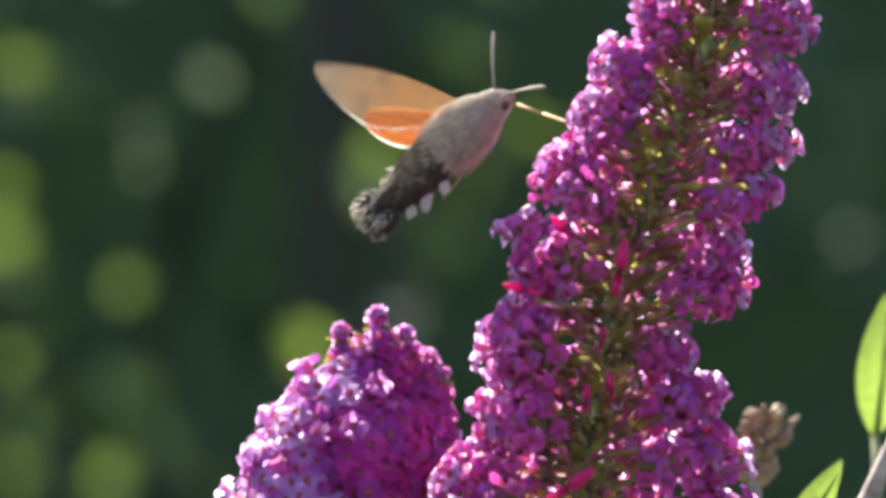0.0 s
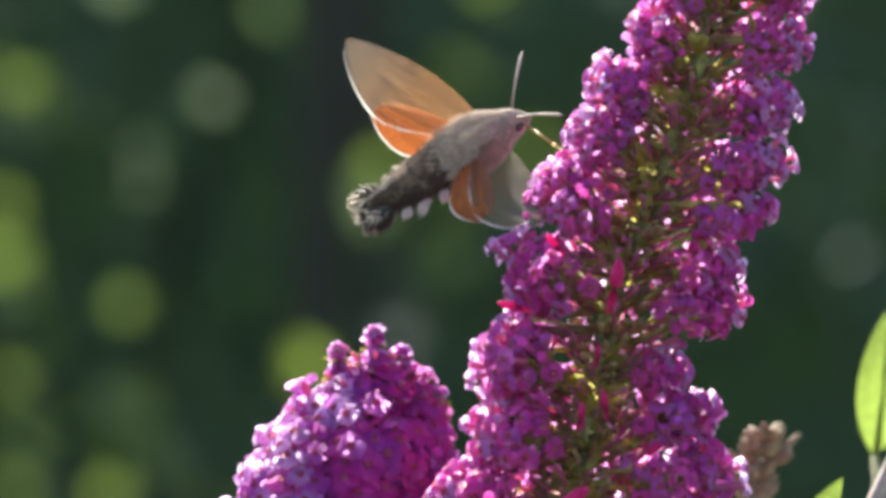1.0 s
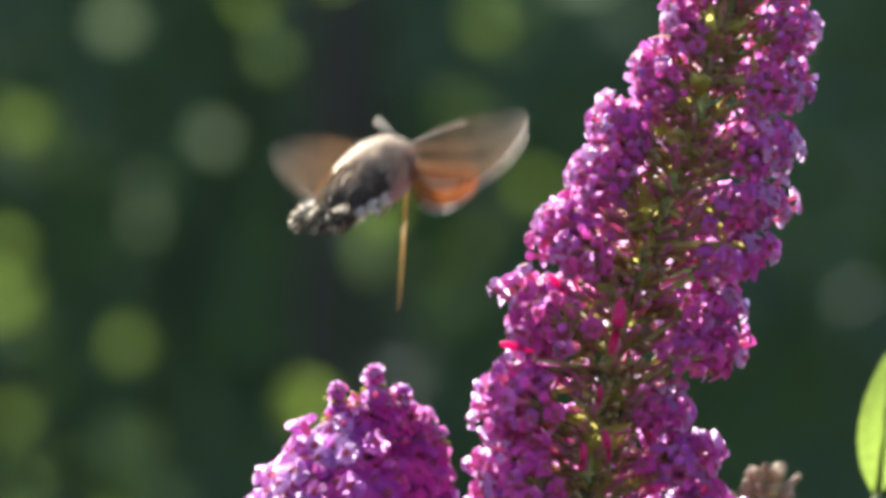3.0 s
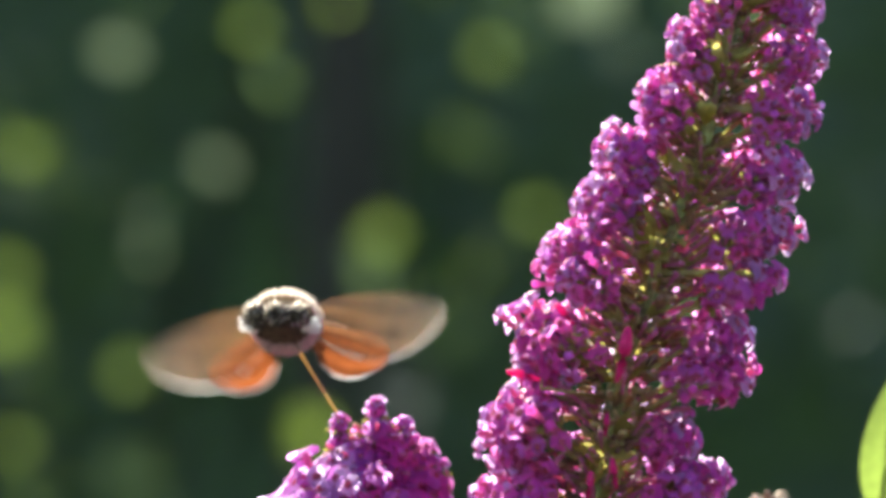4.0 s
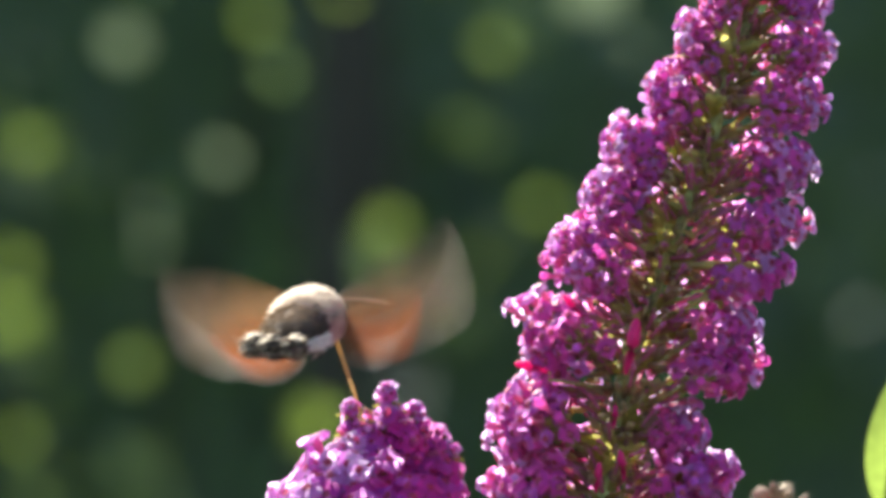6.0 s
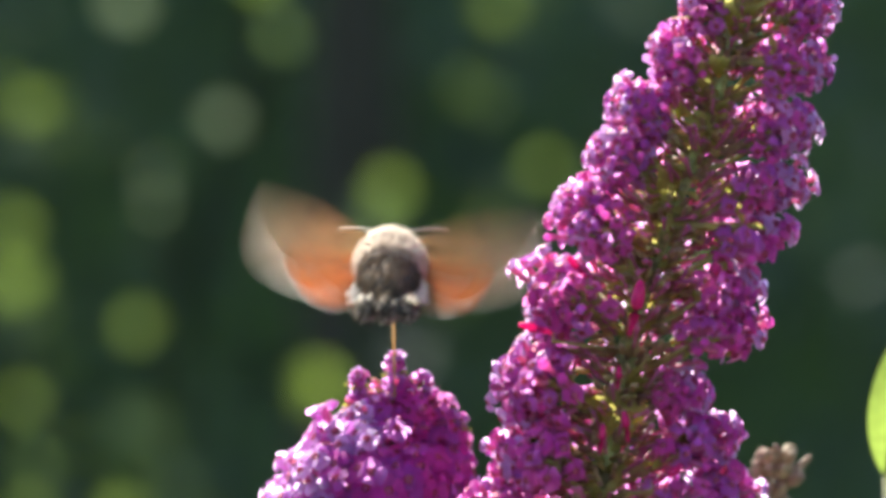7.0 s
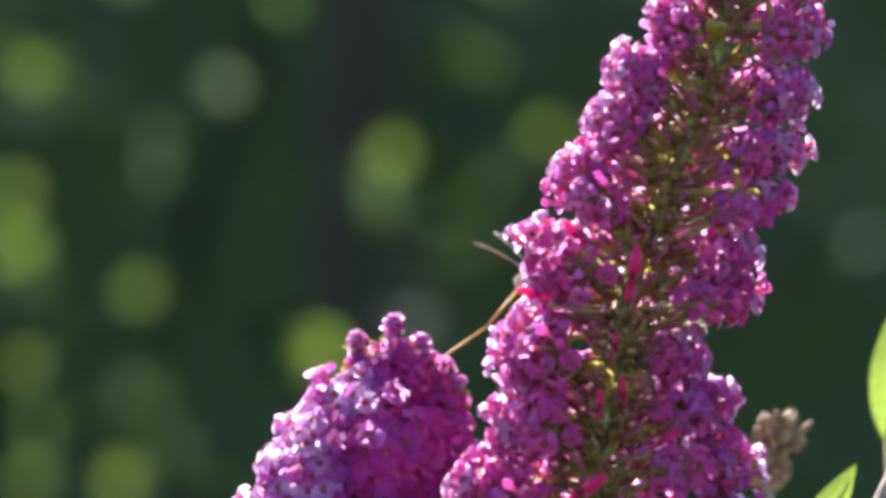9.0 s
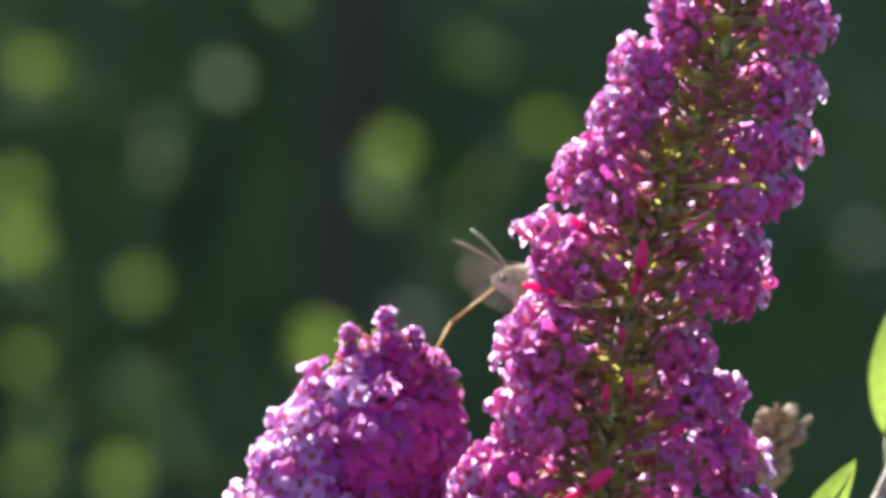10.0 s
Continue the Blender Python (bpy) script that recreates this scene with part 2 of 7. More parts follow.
def leaf_mesh(bm, m, length, width, fold=0.25, seg=3):
    """A pointed leaf with a folded midrib, drooping towards its tip."""
    rows = []
    for i in range(seg + 2):
        u = i / (seg + 1)
        w = width * 0.5 * math.sin(math.pi * min(1, u * 0.94 + 0.03)) ** 0.8
        z = -0.25 * length * u * u
        rows.append([bm.verts.new(m @ Vector((length * u, s * w, z + abs(s) * w * fold))) for s in (-1, 0, 1)])
    for r0, r1 in zip(rows, rows[1:]):
        for s in (0, 1):
            bm.faces.new((r0[s], r0[s + 1], r1[s + 1], r1[s]))


def random_turn(rng):
    return Euler((rng.uniform(0, 6.28), rng.uniform(0, 6.28), rng.uniform(0, 6.28))).to_matrix().to_4x4()


def leaf_cloud(name, rng, count, box, mat, parent, size=(0.03, 0.06), label=""):
    """Many separate leaves in one mesh, filling a ragged box."""
    (x0, x1), (y0, y1), (z0, z1) = box
    verts, faces = [], []
    bm = bmesh.new()
    leaf_mesh(bm, Matrix.Identity(4), 1.0, 0.42, seg=2)
    bm.verts.index_update()
    unit = np.array([v.co for v in bm.verts])
    quads = [tuple(v.index for v in f.verts) for f in bm.faces]
    bm.free()
    k = 0
    while k < count:
        p = Vector((rng.uniform(x0, x1), rng.uniform(y0, y1), rng.uniform(z0, z1)))
        if noise.noise(p * 2.2) + 0.35 * noise.noise(p * 7) < rng.uniform(-0.9, 0.15):
            continue
        s = rng.uniform(*size)
        m = np.array(random_turn(rng).to_3x3()) * s
        base = len(unit) * k
        verts.append(unit @ m.T + np.array(p))
        faces += [tuple(i + base for i in q) for q in quads]
        k += 1
    me = bpy.data.meshes.new(name)
    me.from_pydata(np.concatenate(verts).tolist(), [], faces)
    me.materials.append(mat)
    ob = new(name, me)
    ob.parent = parent
    return tagged(ob, label, kind="stuff")


def build_hedge():
    rng = random.Random(11)
    hedge = thing("hedge", pose(0, 4.6, 0), "tall dark green garden hedge in shade, seen far out of focus", "hedge", kind="stuff")
    for k in range(9):
        bm = bmesh.new()
        x = -2.6 + k * 0.65 + rng.uniform(-0.15, 0.15)
        pts = [Vector((x + rng.uniform(-0.06, 0.06) * i, rng.uniform(-0.1, 0.1), 0.35 * i - 0.05)) for i in range(7)]
        tube(bm, pts, [0.035 * (1 - i / 8) for i in range(7)], 8)
        part("trunk", bm, DARK_TWIG, hedge)
    for px, lean, r in ((600, 0.02, 0.034), (690, -0.04, 0.022)):
        bm = bmesh.new()
        x = plan(px, 0, 4.0).x
        pts = [Vector((x + lean * (i - 4) / 2 + rng.uniform(-0.008, 0.008), -0.6, 0.35 * i - 0.05)) for i in range(9)]
        tube(bm, pts, [r * (1.2 - i / 14) for i in range(9)], 10)
        part("trunk", bm, DARK_TWIG, hedge)
    bm = bmesh.new()
    grid = []
    for i in range(61):
        row = []
        for j in range(31):
            x, z = -3.6 + 7.2 * i / 60, -0.05 + (HEDGE_TOP - 0.1) * j / 30
            row.append(bm.verts.new((x, 0.25 + 0.22 * noise.noise(Vector((x * 2.1, z * 2.1, 3))) + 0.1 * noise.noise(Vector((x * 6, z * 6, 1))), z)))
        grid.append(row)
    for i in range(60):
        for j in range(30):
            bm.faces.new((grid[i][j], grid[i + 1][j], grid[i + 1][j + 1], grid[i][j + 1]))
    got = bmesh.ops.extrude_face_region(bm, geom=bm.faces[:])["geom"]
    for v in got:
        if isinstance(v, bmesh.types.BMVert):
            v.co.y += 0.5
    part("inner_growth", bm, HEDGE_LEAF, hedge)
    leaf_cloud("foliage", rng, 26000, ((-3.4, 3.4), (-0.45, 0.6), (0.05, HEDGE_TOP)), HEDGE_LEAF, hedge, (0.035, 0.08))
    return hedge


HEDGE_TOP = 2.9
build_hedge()


def build_sprigs():
    """Loose sprays of a shrub before the hedge; sunlight and glints on its outer leaves are put into their colour."""
    rng = random.Random(5)
    shrub = thing("garden_shrub", pose(0, 3.2, 0), "loose garden shrub far out of focus, some leaves coloured brighter as if sunlit", "shrub")
    bright = [(690, 262, 0.85), (282, 232, 0.5), (560, 615, 1.25), (215, 845, 0.95), (55, 835, 0.85), (35, 430, 1.0), (95, 570, 0.85), (250, 505, 0.8), (45, 640, 0.7), (832, 85, 0.65), (62, 120, 0.7), (100, 165, 0.55), (800, 470, 0.55),
              (965, 225, 0.6), (1535, 480, 0.5), (460, -105, 0.6), (880, -60, 0.65), (380, 855, 0.5), (610, -150, 0.5), (20, 330, 0.85), (140, 720, 0.4), (760, 445, 0.5)]
    # pale spots: glossy glints imitated by a paler leaf colour
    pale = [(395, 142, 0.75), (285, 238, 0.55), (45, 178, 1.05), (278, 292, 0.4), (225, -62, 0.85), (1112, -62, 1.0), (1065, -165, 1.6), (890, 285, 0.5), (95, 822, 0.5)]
    for spots, mat, name in ((bright, SUN_TINT_LEAF, "sunlit_leaf"), (pale, PALE_LIT_LEAF, "pale_leaf")):
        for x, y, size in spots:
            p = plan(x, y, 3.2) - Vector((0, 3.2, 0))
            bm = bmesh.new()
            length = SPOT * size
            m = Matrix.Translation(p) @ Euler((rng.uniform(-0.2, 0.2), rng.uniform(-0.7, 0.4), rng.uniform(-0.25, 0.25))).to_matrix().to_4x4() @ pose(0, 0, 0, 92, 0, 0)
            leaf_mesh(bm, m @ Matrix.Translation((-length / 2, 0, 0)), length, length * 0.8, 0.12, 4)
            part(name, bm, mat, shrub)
            bm = bmesh.new()
            foot = Vector((p.x * 0.6, 0.35, 0.02))
            mid = (p + foot) / 2 + Vector((rng.uniform(-0.1, 0.1), 0.15, 0.1))
            tube(bm, [foot, mid, p + Vector((0, 0.01, -0.01)), p + Vector((0, 0.004, 0))], [0.004, 0.0016, 0.0009, 0.0006], 6)
            part("twig", bm, DARK_TWIG, shrub)
    zones = [(-220, 110, 40, 520, 50, 0.22), (110, 340, 60, 520, 12, 0.0), (-220, 340, 520, 1100, 50, 0.2), (340, 560, 330, 950, 20, 0.15), (640, 960, 330, 620, 22, 0.2), (740, 960, -420, 130, 25, 0.08), (960, 1600, -420, 560, 190, 0.05), (1450, 1720, 300, 1100, 44, 0.12), (-220, 560, -450, -40, 40, 0.05), (1250, 1750, -420, 180, 110, 2), (790, 985, 110, 340, 26, 0.5)]
    for x0, x1, y0, y1, count, share in zones:
        for k in range(count):
            p = plan(rng.uniform(x0, x1), rng.uniform(y0, y1), 3.2) + Vector((0, rng.uniform(-0.1, 0.5) - 3.2, 0))
            if noise.noise(Vector((p.x * 6, p.z * 6, 4))) < rng.uniform(-0.3, 0.25):
                continue
            bm = bmesh.new()
            # lit leaves only get the brighter colour; share above 1 lightens the whole zone
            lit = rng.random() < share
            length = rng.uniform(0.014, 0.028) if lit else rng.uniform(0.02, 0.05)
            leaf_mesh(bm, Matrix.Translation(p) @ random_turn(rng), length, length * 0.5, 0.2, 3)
            part("leaf", bm, PALE_LIT_LEAF if share > 1 else (SUN_TINT_LEAF if lit else HEDGE_LEAF), shrub)
    return shrub


SPOT = 0.034
build_sprigs()


# ---- the flower spikes ----
def curve_at(points, z):
    for (z0, x0), (z1, x1) in zip(points, points[1:]):
        if z0 <= z <= z1:
            return x0 + (x1 - x0) * (z - z0) / (z1 - z0)
    return points[0][1] if z < points[0][0] else points[-1][1]


class Clump:
    """A rounded cyme of florets: centre, the way it points, its half sizes along and across that way, and how its florets look."""

    def __init__(self, centre, out, along, across, high, opened, kinds, size, cover=1.0, reach_back=-0.25):
        self.centre, self.out, self.along, self.across, self.high = Vector(centre), Vector(out).normalized(), along, across, high
        self.opened, self.kinds, self.size, self.cover, self.reach_back = opened, kinds, size, cover, reach_back


def build_spike(name, label, axis, depth, foot, clumps, rng, shapes, bracts, tufts):
    """A flower spike: a stem with whorls of side stalks, each ending in a rounded cyme of florets.
    axis: (height, x) along the stem; bracts: (height, count, length) of the small leaves at the nodes; tufts: heights where bare calyces show."""
    top = thing(name, pose(0, 0, 0), label, "flower", "flower spikes")
    lib = {kind: [floret_mesh("floret", rng, o, kind, rng.uniform(0.0062, 0.0076), c, w) for o, c, w in shapes] for kind in PETAL_KINDS}
    buds = {kind: [floret_mesh("bud", rng, 0.0, kind, rng.uniform(0.0052, 0.0064)) for i in range(2)] for kind in PETAL_KINDS}
    zs = [axis[0][0] + (axis[-1][0] - axis[0][0]) * i / 24 for i in range(25)]
    bm = bmesh.new()
    low = Vector((foot[0], foot[1], -0.03))
    first = Vector((curve_at(axis, zs[0]), depth, zs[0]))
    pts = [low, low.lerp(first, 0.33) + Vector((0.02, 0.03, 0)), low.lerp(first, 0.7) + Vector((0.015, 0.01, 0))] + [Vector((curve_at(axis, z), depth, z)) for z in zs]
    tube(bm, pts, [0.0036, 0.0030, 0.0024] + [0.0021 - 0.0010 * i / 24 for i in range(25)], 10)
    part("stem", bm, STEM, top)
    for z, count, size in bracts:
        x = curve_at(axis, z)
        for k in range(count):
            a = rng.uniform(-2.8, -0.35) if k % 3 else rng.uniform(0, 6.28)
            bm = bmesh.new()
            m = Matrix.Translation((x + 0.0012 * math.cos(a), depth + 0.0012 * math.sin(a), z + rng.uniform(-0.004, 0.004)))
            leaf_mesh(bm, m @ pose(0, 0, 0, 0, rng.uniform(-70, -5), math.degrees(a)), size * rng.uniform(0.6, 1.2), size * rng.uniform(0.14, 0.26), 0.3, 3)
            part("bract", bm, BRACT, top)
    placed = []
    for c in clumps:
        z0 = c.centre.z - 0.006
        start = Vector((curve_at(axis, z0), depth, z0))
        bm = bmesh.new()
        tube(bm, [start, start.lerp(c.centre, 0.5) - Vector((0, 0, 0.0008)), c.centre, c.centre + c.out * c.along * 0.3], [0.00055, 0.00042, 0.00034, 0.0002], 6)
        part("side_stalk", bm, STALK, top)
        side = Vector((0, 0, 1)).cross(c.out).normalized()
        upward = c.out.cross(side)
        mean = (c.along + c.across + c.high) / 3
        total = int(c.cover * 4 * math.pi * mean * mean / (0.0000062 * c.size * c.size))
        for f in range(total):
            u = 1 - 2 * (f + 0.5) / total
            b = f * 2.39996
            w = math.sqrt(1 - u * u)
            v = Vector((u + rng.uniform(-0.06, 0.06), w * math.cos(b), w * math.sin(b)))
            if v.x < c.reach_back:
                continue
            swell = 1 + 0.34 * noise.noise(c.centre * 300 + v * 1.7) + rng.uniform(-0.26, 0.12)
            tip = c.centre + (c.out * v.x * c.along + side * v.y * c.across + upward * v.z * c.high) * swell
            d = (c.out * (v.x + 0.45) + side * v.y + upward * v.z + Vector((rng.uniform(-0.3, 0.3), rng.uniform(-0.3, 0.3), rng.uniform(-0.1, 0.4)))).normalized()
            size = c.size * rng.uniform(0.8, 1.12)
            is_bud = rng.random() > c.opened
            # florets at the outer rim turn pale more often, a rim light in colour
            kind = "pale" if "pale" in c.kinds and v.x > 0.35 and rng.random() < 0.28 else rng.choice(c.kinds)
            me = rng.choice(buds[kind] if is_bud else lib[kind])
            m = Matrix.Translation(tip - d * 0.0072 * size) @ frame_to(d) @ Matrix.Rotation(rng.uniform(0, 6.28), 4, "Z") @ Matrix.Scale(size, 4)
            placed.append((tip.y, me, m, is_bud))
    bm = bmesh.new()
    tube(bm, [Vector((0, 0, z)) for z in (0, 0.0012, 0.0026, 0.0032)], [0.0003, 0.00062, 0.0005, 0.0002], 5)
    husk = mesh_of("husk", bm, [HUSK])
    bm = bmesh.new()
    tube(bm, [Vector((0, 0, z)) for z in (0, 0.0012, 0.0040, 0.0056, 0.0062)], [0.00035, 0.00030, 0.00034, 0.00052, 0.00030], 5)
    slim = mesh_of("slim_tube", bm, [TUBE])
    for tuft, me, share, near_r, far_r, words in (("calyx_tuft", husk, 1.0, 0.0016, 0.0062, "olive and plum calyces round the stem"), ("tube_tuft", slim, 0.45, 0.0030, 0.0078, "slim crimson tubes of faded florets")):
        items = []
        for z, wide, count in tufts:
            for k in range(int(count * share)):
                a = rng.uniform(0, 6.28)
                r = rng.uniform(near_r, far_r) * wide
                d = Vector((math.cos(a), math.sin(a), rng.uniform(-0.1, 1.0))).normalized()
                p = Vector((curve_at(axis, z) + math.cos(a) * r, depth + math.sin(a) * r, z + rng.uniform(-0.005, 0.004)))
                items.append((me, Matrix.Translation(p) @ frame_to(d) @ Matrix.Scale(rng.uniform(0.6, 1.05) * (0.5 + 0.5 * wide), 4)))
        tagged(part(tuft, join_meshes(tuft, items), None, top, words), kind="stuff")
    placed.sort(key=lambda p: p[0])
    seen = [p for p in placed if p[2].translation.z > 1.295]
    near = seen[:300]
    rest = seen[300:] + [p for p in placed if p[2].translation.z <= 1.295]
    for _, me, m, is_bud in near:
        ob = part("bud" if is_bud else "floret", me, None, top)
        ob.matrix_basis = m
    tagged(part("bloom", join_meshes("bloom", [(p[1], p[2]) for p in rest]), None, top), kind="stuff")
    return top


PX = 0.8065 / 8961.2
DR, DL = -0.008, 0.022
rngf = random.Random(21)


def axis_line(rows, depth):
    return sorted((plan(0, y, depth).z, plan(x, 0, depth).x) for y, x in rows)


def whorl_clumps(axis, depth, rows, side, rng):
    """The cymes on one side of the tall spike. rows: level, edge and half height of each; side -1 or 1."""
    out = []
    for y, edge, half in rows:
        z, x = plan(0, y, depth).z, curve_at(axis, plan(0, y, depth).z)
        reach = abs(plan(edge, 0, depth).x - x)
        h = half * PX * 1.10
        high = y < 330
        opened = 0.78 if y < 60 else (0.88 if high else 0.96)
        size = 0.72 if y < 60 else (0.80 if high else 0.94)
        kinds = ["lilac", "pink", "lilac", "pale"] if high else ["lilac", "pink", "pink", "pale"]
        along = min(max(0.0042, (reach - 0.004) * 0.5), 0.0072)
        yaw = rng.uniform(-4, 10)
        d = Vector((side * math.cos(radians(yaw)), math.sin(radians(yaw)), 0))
        # upper right cymes take extra pale petals, their brightness painted as colour
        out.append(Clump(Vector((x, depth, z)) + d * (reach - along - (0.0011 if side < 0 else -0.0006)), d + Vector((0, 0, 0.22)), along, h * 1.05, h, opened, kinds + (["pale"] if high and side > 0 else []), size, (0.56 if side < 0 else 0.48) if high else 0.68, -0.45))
        inner = max(0.0036, reach * 0.30)
        for turn, far, lower in ((-30, 0.70, 0.0016), (48, 0.72, -0.0008)):
            a = radians(turn + rng.uniform(-8, 8))
            d = Vector((side * math.cos(a), math.sin(a), 0))
            k = ["pink", "lilac"]
            out.append(Clump(Vector((x, depth, z - lower + rng.uniform(-0.001, 0.001))) + d * (reach * far - inner * 0.5), d + Vector((0, 0, 0.15)), inner, h * 0.85, h * 0.9,
                             opened * (0.8 if turn < 0 else 1.0), k, size * 0.95, 0.24 if turn < 0 else 0.26, -0.3))
        if side < 0:
            out.append(Clump(Vector((x, depth + reach * 0.55, z)), (0.1, 1, 0.2), reach * 0.35, h, h, opened, kinds, size, 0.16, 0.0))
    return out


right_axis = axis_line(((1150, 1035), (882, 1060), (640, 1100), (480, 1130), (280, 1200), (150, 1262), (60, 1280), (-150, 1350), (-330, 1400)), DR)
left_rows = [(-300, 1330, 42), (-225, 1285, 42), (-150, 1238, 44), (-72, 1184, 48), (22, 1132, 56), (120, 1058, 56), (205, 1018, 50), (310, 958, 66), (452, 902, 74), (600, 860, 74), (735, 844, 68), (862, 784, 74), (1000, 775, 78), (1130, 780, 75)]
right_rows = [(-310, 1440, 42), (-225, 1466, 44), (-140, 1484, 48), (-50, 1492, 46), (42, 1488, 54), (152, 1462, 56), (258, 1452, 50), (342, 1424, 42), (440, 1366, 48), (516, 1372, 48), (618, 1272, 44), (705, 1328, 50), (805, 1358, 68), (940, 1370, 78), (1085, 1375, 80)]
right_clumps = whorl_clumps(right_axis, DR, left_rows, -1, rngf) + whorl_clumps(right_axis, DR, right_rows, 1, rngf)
right_levels = [plan(0, y, DR).z for y in range(-260, 1060, 66)]
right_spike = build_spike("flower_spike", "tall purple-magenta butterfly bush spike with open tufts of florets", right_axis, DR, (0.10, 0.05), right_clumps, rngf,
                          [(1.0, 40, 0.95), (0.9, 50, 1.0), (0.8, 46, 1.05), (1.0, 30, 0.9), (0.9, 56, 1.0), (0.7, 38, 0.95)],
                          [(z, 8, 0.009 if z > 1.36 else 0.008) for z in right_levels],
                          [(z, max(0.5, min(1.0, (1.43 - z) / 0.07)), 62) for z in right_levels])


def build_rosette(parent, axis, x, y, size, count, rng):
    """Small olive leaves spreading from one node on the open side of the spike."""
    z = plan(x, y, DR).z
    root = Vector((curve_at(axis, z), DR - 0.0018, z))
    centre = plan(x, y, DR - 0.0042)
    for k in range(count):
        a = 360 * k / count + rng.uniform(-16, 16)
        bm = bmesh.new()
        leaf_mesh(bm, pose(0, 0, 0, rng.uniform(-30, 30), 0, 0), size * rng.uniform(0.7, 1.15), size * rng.uniform(0.22, 0.36), 0.3, 4)
        ob = part("bract", bm, BRACT, parent)
        ob.matrix_basis = Matrix.Translation(centre) @ pose(0, 0, 0, 0, a, 0) @ pose(0, 0, 0, rng.uniform(60, 100), 0, 0)
    bm = bmesh.new()
    tube(bm, [root, centre], [0.0009, 0.0006], 7)
    part("side_stalk", bm, STALK, parent)


for spot in ((1108, 652, 0.0062, 6), (1124, 425, 0.0045, 5), (1078, 822, 0.0066, 6), (1190, 300, 0.0045, 4), (1262, 160, 0.0050, 5), (1322, 330, 0.0045, 4), (1376, 40, 0.0058, 4), (1310, -60, 0.0050, 5)):
    build_rosette(right_spike, right_axis, *spot, rngf)


def build_spent_floret(parent, axis, x, y, depth, turn, scale):
    """A single spent floret that has darkened to crimson, on its own short stalk from the stem."""
    bm = bmesh.new()
    rows = [(0, 0.00035), (0.0015, 0.00048), (0.003, 0.00072), (0.0042, 0.00090), (0.0054, 0.00095), (0.0066, 0.00080), (0.0075, 0.00052), (0.0079, 0.0002)]
    tube(bm, [Vector((0.0002 * math.sin(z * 400), 0, z)) for z, _ in rows], [r for _, r in rows], 8)
    ob = part("spent_floret", bm, CRIMSON, parent, "crimson spent floret")
    ob.matrix_basis = Matrix.Translation(plan(x, y, depth)) @ pose(0, 0, 0, 0, turn, 0) @ Matrix.Scale(scale, 4)
    foot = plan(x, y, depth)
    bm = bmesh.new()
    z = foot.z - 0.003
    tube(bm, [Vector((curve_at(axis, z), DR, z)), foot - Vector((0, 0, 0.0012)), foot + Vector((0, 0, 0.0002))], [0.0004, 0.0003, 0.0003], 6)
    part("side_stalk", bm, STALK, parent)


for spot in ((1119, 524, -0.0265, 12, 1.12), (1000, 884, -0.0315, 58, 1.1), (985, 520, -0.0215, -75, 0.7), (1098, 622, -0.020, 5, 0.5), (1066, 735, -0.022, 8, 0.62), (1118, 715, -0.022, -8, 0.65), (1045, 425, -0.021, -40, 0.6), (1160, 785, -0.026, 60, 0.7)):
    build_spent_floret(right_spike, right_axis, *spot)


def cone_clumps(axis, depth, rows, rng):
    """Cymes set all round the short spike. rows: level, left and right edge."""
    out = []
    for i, (y, l, r) in enumerate(rows):
        z, x = plan(0, y, depth).z, curve_at(axis, plan(0, y, depth).z)
        left, right = x - plan(l, 0, depth).x, plan(r, 0, depth).x - x
        count = 5 if i == 0 else (7 if i < 3 else 9)
        for k in range(count):
            a = 2 * math.pi * (k + 0.5 * (i % 2)) / count + rng.uniform(-0.12, 0.12)
            d = Vector((math.cos(a), math.sin(a), 0))
            reach = (right if d.x > 0 else left) * d.x * d.x + 0.5 * (left + right) * d.y * d.y
            rad = min(0.0052, reach * 0.45)
            if i in (1, 2) and d.y < -0.6 and d.x > -0.3:
                rad *= 0.45
                reach *= 0.6
            # sun on the left side is put into petal colour: pale there, pinker elsewhere
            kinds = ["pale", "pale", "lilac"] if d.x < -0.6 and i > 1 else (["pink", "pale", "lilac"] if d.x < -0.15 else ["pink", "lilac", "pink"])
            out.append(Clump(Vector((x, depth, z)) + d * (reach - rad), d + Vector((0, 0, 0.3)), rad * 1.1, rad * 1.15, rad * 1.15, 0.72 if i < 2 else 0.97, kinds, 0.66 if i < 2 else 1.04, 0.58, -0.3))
    return out


def crown_knobs(rows, depth):
    """Small upright tufts that crown the short spike. rows: place, half width and half height."""
    out = []
    for x, y, wide, tall in rows:
        out.append(Clump(plan(x, y, depth), (0.05, 0, 1), tall * PX, wide * PX, wide * PX, 0.8, ["lilac", "pale", "pink"], 0.46, 0.9, -0.9))
    return out


left_axis = axis_line(((1300, 560), (1000, 610), (882, 630), (700, 672), (570, 692)), DL)
